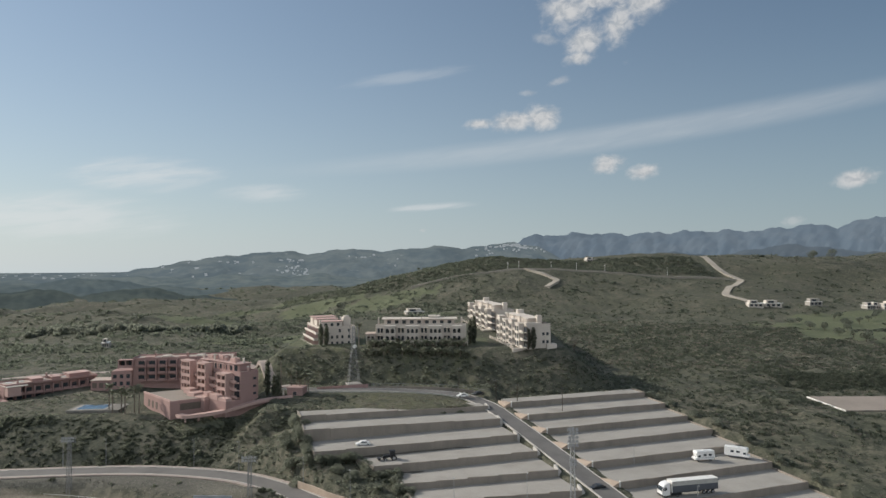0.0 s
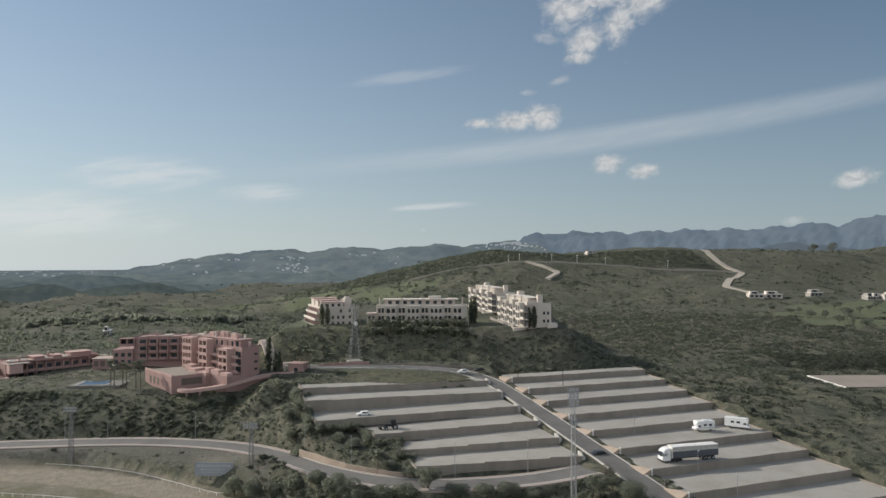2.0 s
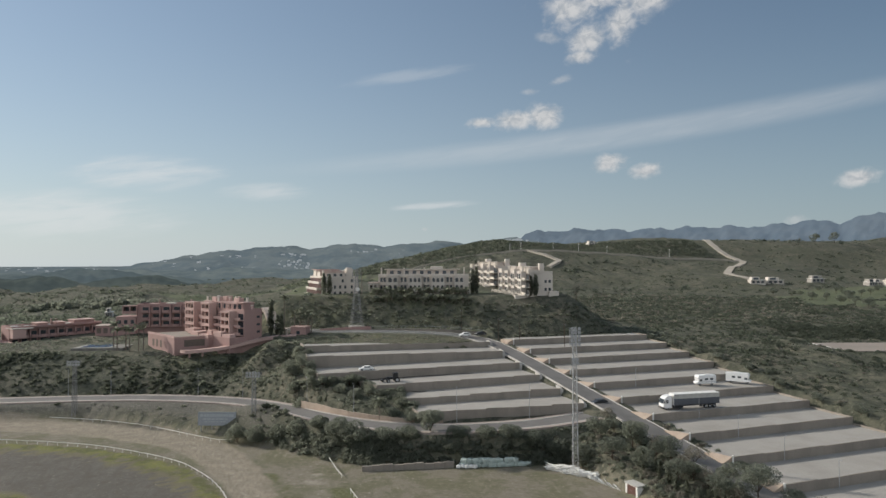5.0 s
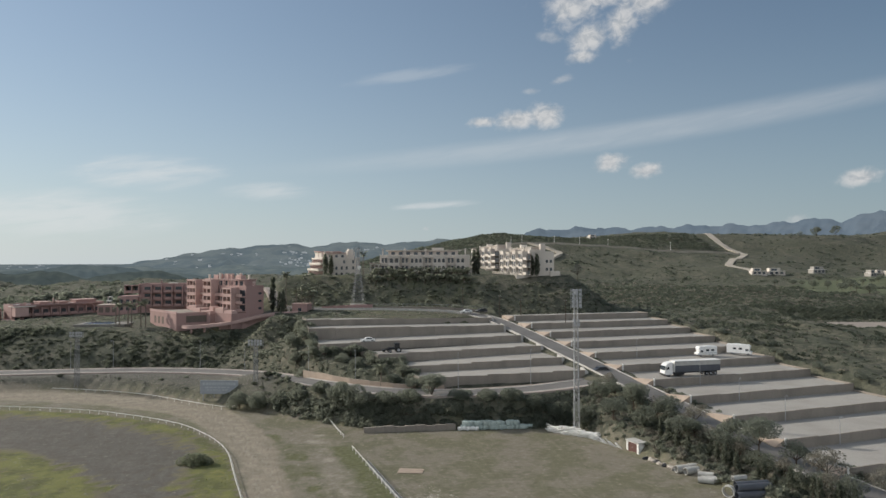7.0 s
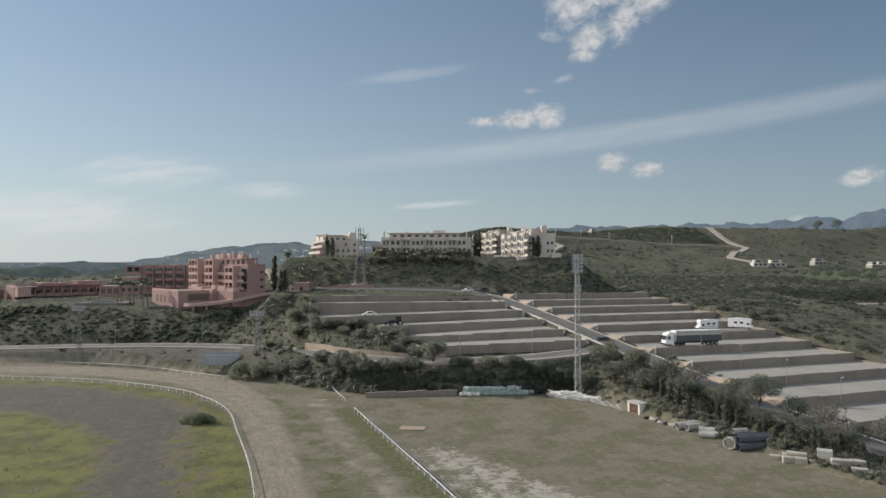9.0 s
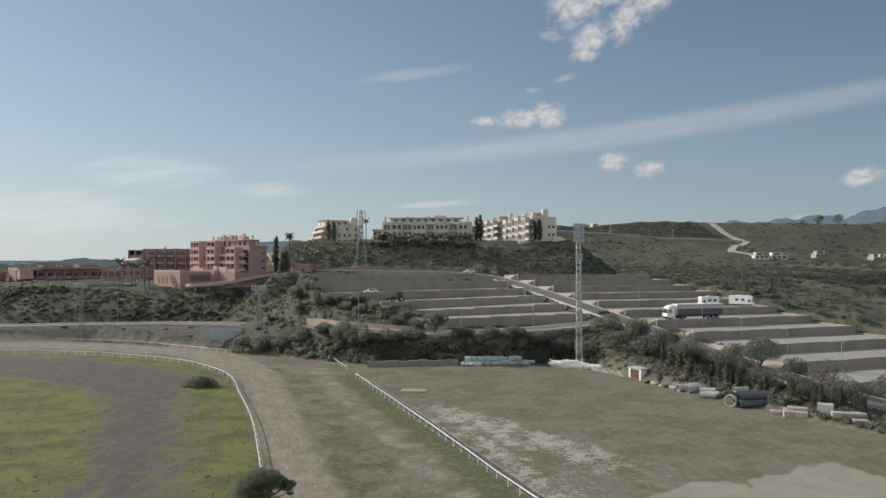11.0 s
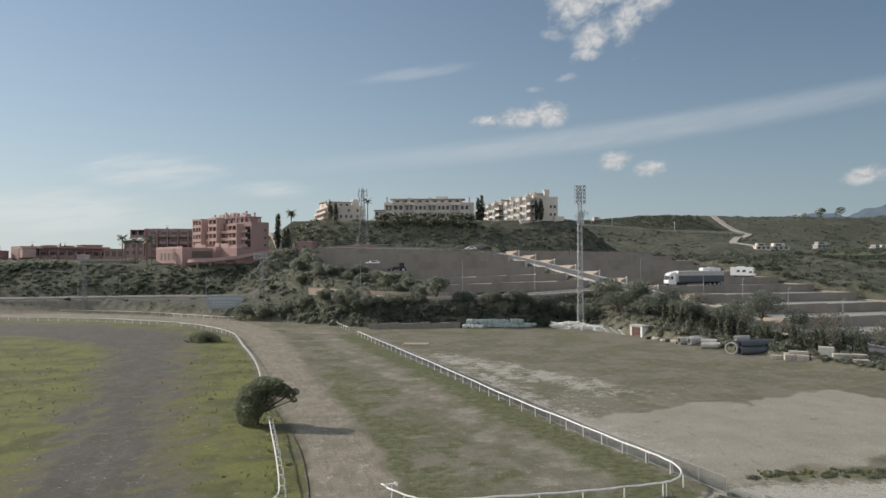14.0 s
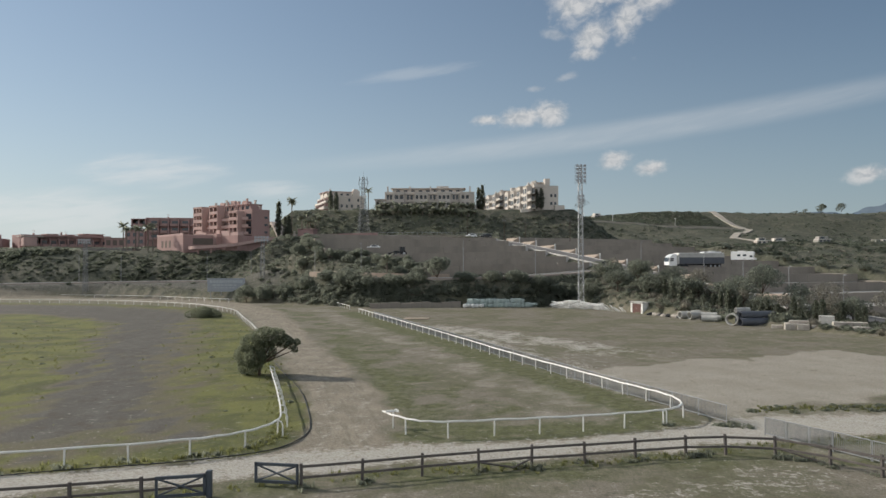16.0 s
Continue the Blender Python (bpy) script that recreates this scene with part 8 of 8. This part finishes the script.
car("small white car parked on a terrace", pose(-26.5, 203.0, 14.35, 0, 0, 15), "glazed_white")
car("dark car parked at the road junction", pose(38.4, 177.2, 9.3, 0, 0, 20), "car_dark")
car("dark car standing beside the upper road", pose(11.0, 252.0, 19.75, 0, 0, 30), "car_dark")

t = thing("tractor", "dark tractor parked on a terrace", "tractor", pose(-17.5, 194.8, 12.25, 0, 0, 15))
part("bonnet", one(box, 0, -0.45, 0.9, 1.9, 0.45, 1.6, 0.08), M["car_dark"], t)
part("cab", profile_body([(1.8, 0.9), (1.9, 2.6), (3.3, 2.6), (3.5, 0.9)], -0.75, 0.75, 0.06), M["car_dark"], t, "dark glazed cab")
part("roof", one(box, 1.75, -0.85, 2.6, 3.45, 0.85, 2.75, 0.04), M["black"], t)
for s in (-0.95, 0.95):
    wheel(t, 3.0, s, 0.8, 0.45)
    wheel(t, 0.5, s * 0.9, 0.5, 0.3)
part("loader_arm", one(rod, (1.6, 0.7, 1.3), (-1.0, 0.7, 1.0), 0.09, None, 6), M["black"], t)
part("loader_arm", one(rod, (1.6, -0.7, 1.3), (-1.0, -0.7, 1.0), 0.09, None, 6), M["black"], t)
part("bucket", one(box, -1.6, -1.0, 0.4, -0.9, 1.0, 1.0, 0.05), M["black"], t)

# ---- stores along the edge of the field ----
rs = np.random.RandomState(17)
bm = one(box, -0.75, -0.6, 0, 0.75, 0.6, 1.05, 0.16)
bale_me = bpy.data.meshes.new("bale")
bm.to_mesh(bale_me)
bm.free()
bale_me.materials.append(M["bale"])
for i in range(30):
    row, k = (0, i) if i < 17 else (1, i - 17)
    q = (k + 0.6 * row) / 16.5
    b = part_mesh("wrapped_bale", bale_me, None)
    tagged(b, "bale wrapped in torn blue-green film", "bale", "stacked bales")
    size = rs.uniform(0.75, 1.1)
    b.matrix_world = pose(3.4 + 15.8 * q + rs.uniform(-0.25, 0.25), 154.4 + 0.7 * q - 0.1 * row + rs.uniform(-0.3, 0.3), 0.0 if row == 0 else 0.9, rs.uniform(-7, 7) * row, rs.uniform(-8, 8) * row, rs.uniform(-30, 30)) @ Matrix.Diagonal((size, 1.0, rs.uniform(0.82, 1.05), 1))
for i in range(5):
    o = part("sack", one(box, -0.5, -0.4, 0, 0.5, 0.4, 0.85, 0.2), M["white_paint"])
    tagged(o, "full white sack beside the bales", "sack", "white sacks")
    o.matrix_world = pose(2.6 + 0.95 * i, 153.2 + 0.3 * (i % 2), 0, 0, 0, rs.uniform(-40, 40))
t = thing("kerb_wall", "long low grey concrete kerb at the field edge", "wall")
for i in range(9):
    s = i / 9
    o = part("block", one(box, 0, -0.35, -0.2, 2.3, 0.35, 1.15 + 0.12 * (i % 3), 0.04), M["wall"], t)
    o.matrix_basis = pose(-19.2 + 20.8 * s, 151.2 + 3.0 * s, 0, 0, 0, 8)
# heap of old white rails
t = thing("heap_of_rails", "loose heap of old white rails and posts", "heap")
for i in range(150):
    s = rs.uniform(0, 1)
    c = Vector((23.4 + 8.6 * s, 151.8 - 6.4 * s, rs.uniform(0.1, 1.75) * (1 - abs(s - 0.4) * 0.8)))
    a, ln = rs.uniform(-0.6, 0.6) - 0.5, rs.uniform(1.6, 4.2)
    d = Vector((math.cos(a), math.sin(a), rs.uniform(-0.14, 0.14))) * ln / 2
    part("rail", one(rod, c - d, c + d, 0.11, None, 5), M["white_paint"], t)
for i in range(14):
    s = i / 13
    o = part("leaning_board", one(box, -0.12, -0.04, -0.1, 0.12, 0.04, 1.5), M["white_paint"])
    tagged(o, "white board leaning beside the hut", "board", "leaning boards")
    o.matrix_world = pose(31.0 + 4.4 * s, 145.5 - 7.8 * s, 0.1, -48 + rs.uniform(-14, 14), rs.uniform(-20, 20), rs.uniform(20, 70))
# little store hut
t = thing("hut", "small white hut with a dull red door", "hut", pose(36.2, 136.8, 0, 0, 0, -64) @ Matrix.Diagonal((1.36, 0.95, 1.0, 1)))
for x0, x1, y0, y1 in ((0, 0.35, 0, 0.15), (2.25, 2.6, 0, 0.15), (0, 0.15, 0.15, 2.4), (2.45, 2.6, 0.15, 2.4), (0, 2.6, 2.4, 2.55)):
    part("wall", one(box, x0, y0, -0.1, x1, y1, 2.15), M["white_paint"], t)
part("lintel", one(box, 0.35, 0, 1.95, 2.25, 0.15, 2.15), M["white_paint"], t)
part("roof", one(box, -0.15, -0.2, 2.15, 2.75, 2.7, 2.3, 0.02), M["pipe"], t)
d = part("door", one(box, 0.36, 0.08, 0.0, 2.24, 0.13, 1.94), M["red_door"], t, "dull red boarded door")
part("door_handle", one(box, 1.2, 0.03, 0.95, 1.26, 0.08, 1.1), M["steel"], d)


def concrete_pipe(label, x, y, z, r, ln, turn, material="pipe", pitch=0):
    """A hollow pipe lying on the ground."""
    bm = bmesh.new()
    n = 20
    rings = []
    for xx, rr in ((0, r), (0, r * 0.84), (ln, r * 0.84), (ln, r)):
        rings.append([bm.verts.new((xx, math.cos(6.2832 * k / n) * rr, math.sin(6.2832 * k / n) * rr)) for k in range(n)])
    for i in range(4):
        a, b = rings[i], rings[(i + 1) % 4]
        for k in range(n):
            bm.faces.new((a[k], a[(k + 1) % n], b[(k + 1) % n], b[k]))
    bmesh.ops.recalc_face_normals(bm, faces=bm.faces)
    ob = part("pipe", bm, M[material], None, smooth=False)
    tagged(ob, label, "pipe", "stored pipes")
    ob.matrix_world = pose(x, y, z + r, 0, pitch, turn)
    return ob


concrete_pipe("large pale concrete pipe ring standing open", 45.2, 109.0, 0, 0.98, 0.8, 50)
for k, (px, py, pz, r) in enumerate(((46.3, 108.2, 0, 0.62), (46.6, 109.5, 0, 0.62), (46.9, 110.8, 0, 0.62), (46.6, 108.9, 1.06, 0.6), (46.9, 110.2, 1.06, 0.6))):
    concrete_pipe("big black plastic pipe in a stack on the field edge", px, py, pz, r, 6.0 - 0.25 * (k % 3), 9, "tarp")
concrete_pipe("pale concrete pipe lying on top of the black ones", 47.0, 111.6, 1.9, 0.42, 2.6, 14)
for i, (px, py, pz, r, ln, tn) in enumerate(((45.6, 115.8, 0, 0.52, 2.6, 160), (46.5, 116.2, 0, 0.52, 2.7, 158), (47.4, 116.6, 0, 0.52, 2.6, 162), (46.2, 117.4, 0.5, 0.5, 2.6, 160), (41.2, 122.0, 0, 0.68, 2.6, 14), (42.5, 120.8, 0, 0.68, 2.7, 18), (43.6, 122.6, 0.3, 0.6, 2.6, 10), (44.6, 120.6, 0, 0.5, 2.4, 30))):
    concrete_pipe("pale concrete pipe lying at the field edge", px, py, pz, r, ln, tn)
for i in range(10):
    bm = bmesh.new()
    bmesh.ops.create_icosphere(bm, subdivisions=2, radius=1.0)
    for v in bm.verts:
        v.co *= 0.8 + 0.3 * noise.noise(v.co * 1.7 + Vector((i * 5.1, 0, 0)))
    ob = part("rubble", bm, M["rock"] if i % 3 else M["black"])
    tagged(ob, "lump of rubble dumped at the field edge", "rubble", "rubble lumps")
    ob.matrix_world = pose(38.6 + 0.34 * i + rs.uniform(-0.4, 0.4), 130.5 - 0.8 * i, 0.15, rs.uniform(0, 90), 0, rs.uniform(0, 360)) @ Matrix.Diagonal((0.8, 0.6, 0.5, 1))
for i, (px, py, z0, w, d, h, mat) in enumerate(((51.2, 101.9, 0, 1.6, 1.1, 0.95, "rock"), (52.8, 101.2, 0, 1.7, 1.2, 0.95, "rock"), (54.3, 100.7, 0, 1.0, 1.0, 0.85, "rock"), (52.6, 103.0, 0, 3.2, 1.3, 0.95, "rock"), (52.9, 102.6, 0.95, 2.8, 1.2, 0.4, "rock"), (50.2, 104.0, 0, 1.6, 1.0, 0.55, "rock"), (56.2, 100.9, 0, 2.1, 1.6, 2.2, "white_paint"),
                                                (55.3, 99.6, 0, 1.1, 0.9, 0.7, "rock"), (57.0, 98.3, 0, 2.6, 1.2, 0.5, "rock"), (57.1, 98.3, 0.5, 2.5, 1.2, 0.5, "rock"), (57.2, 98.4, 1.0, 2.7, 1.3, 0.5, "rock"), (59.4, 98.0, 0, 2.0, 1.3, 1.5, "rock"), (58.2, 95.6, 0, 2.0, 1.1, 0.6, "rock"), (58.2, 95.6, 0.6, 2.1, 1.1, 0.45, "rock"),
                                                (60.2, 94.7, 0, 2.5, 1.1, 0.85, "rock"), (61.2, 92.2, 0, 2.2, 1.1, 0.8, "rock"), (60.6, 90.0, 0, 2.2, 1.2, 0.8, "rock"), (61.6, 88.0, 0, 2.2, 1.0, 0.8, "rock"))):
    ob = part("concrete_block", one(box, -w / 2, -d / 2, 0, w / 2, d / 2, h, 0.05), M[mat if mat == "rock" else "pipe"])
    tagged(ob, "pale concrete block stacked along the field edge" if mat == "rock" else "tall pale grey box among the concrete blocks", "block", "concrete blocks")
    ob.matrix_world = pose(px, py, z0, 0, 0, -22 + rs.uniform(-9, 9))
t = thing("plank", "old brown pallet lying on the sandy field", "pallet", pose(-9.5, 122, 0.02, 0, 0, -6))
for i in range(5):
    part("slat", one(box, 0, 0.55 * i, 0.02, 4.6, 0.55 * i + 0.42, 0.12), M["ochre"], t)
# low earth bank with weeds beyond the pale path
x = rs.uniform(20, 60, 500)
y = 46.6 + 0.05 * (x - 20) + rs.normal(size=500) * 0.5
scatter("weeds", "green weeds along the low bank beside the path", "weeds", BLADES, x, y, np.zeros(500) - 0.02, rs.uniform(0.12, 0.34, 500), M["blade"], 0.7, 12)
scatter("weeds", "dark weeds along the low bank beside the path", "weeds", SCRUB, x[:160], y[:160], np.zeros(160) - 0.05, rs.uniform(0.15, 0.45, 160), M["scrub"], 0.6, 13)

# clumps of tall weeds at the feet of the posts, and fallen rails in the timber fence
rs = np.random.RandomState(91)
feet = [(-24, 32.4), (-21, 33.2), (-18.2, 34.2), (-15.0, 35.2), (-14.2, 35.6), (-12.2, 37.3), (-11.9, 38.2), (-7.9, 30.2), (-5.0, 31.0), (0.6, 32.7), (2.6, 33.3), (3.4, 33.4), (6.3, 34.0), (9.0, 34.7), (11.9, 35.3), (13.0, 35.5), (16.9, 35.0), (17.6, 34.5), (18.6, 33.6), (20.2, 31.8), (13.4, 42.4), (16.4, 42.0), (17.4, 42.3), (18.0, 41.6)]
x = np.concatenate([np.full(14, a) for a, b in feet]) + rs.normal(size=14 * len(feet)) * 0.3
y = np.concatenate([np.full(14, b) for a, b in feet]) + rs.normal(size=14 * len(feet)) * 0.22
scatter("weeds", "clumps of tall weeds at the feet of the posts", "weeds", BLADES, x, y, np.zeros(len(x)) - 0.02, rs.uniform(0.08, 0.26, len(x)), M["palm"], 1.2, 41)
x, y = x[::5] + 0.1, y[::5]
scatter("weeds", "dark low weeds at the feet of the posts", "weeds", SCRUB, x, y, np.zeros(len(x)) - 0.04, rs.uniform(0.12, 0.34, len(x)), M["scrub"], 0.8, 42)
for ax, ay, az, bx, by, bz in ((0.7, 32.75, 0.46, 2.5, 33.2, 0.06), (3.3, 33.4, 0.46, 2.3, 33.1, 0.08), (16.8, 35.0, 0.5, 18.6, 33.9, 0.08)):
    o = part("fallen_rail", one(rod, (ax, ay - 0.12, az), (bx, by - 0.12, bz), 0.05, None, 4), M["dark_wood"])
    tagged(o, "broken dark rail hanging from the timber fence", "rail", "fallen rails")
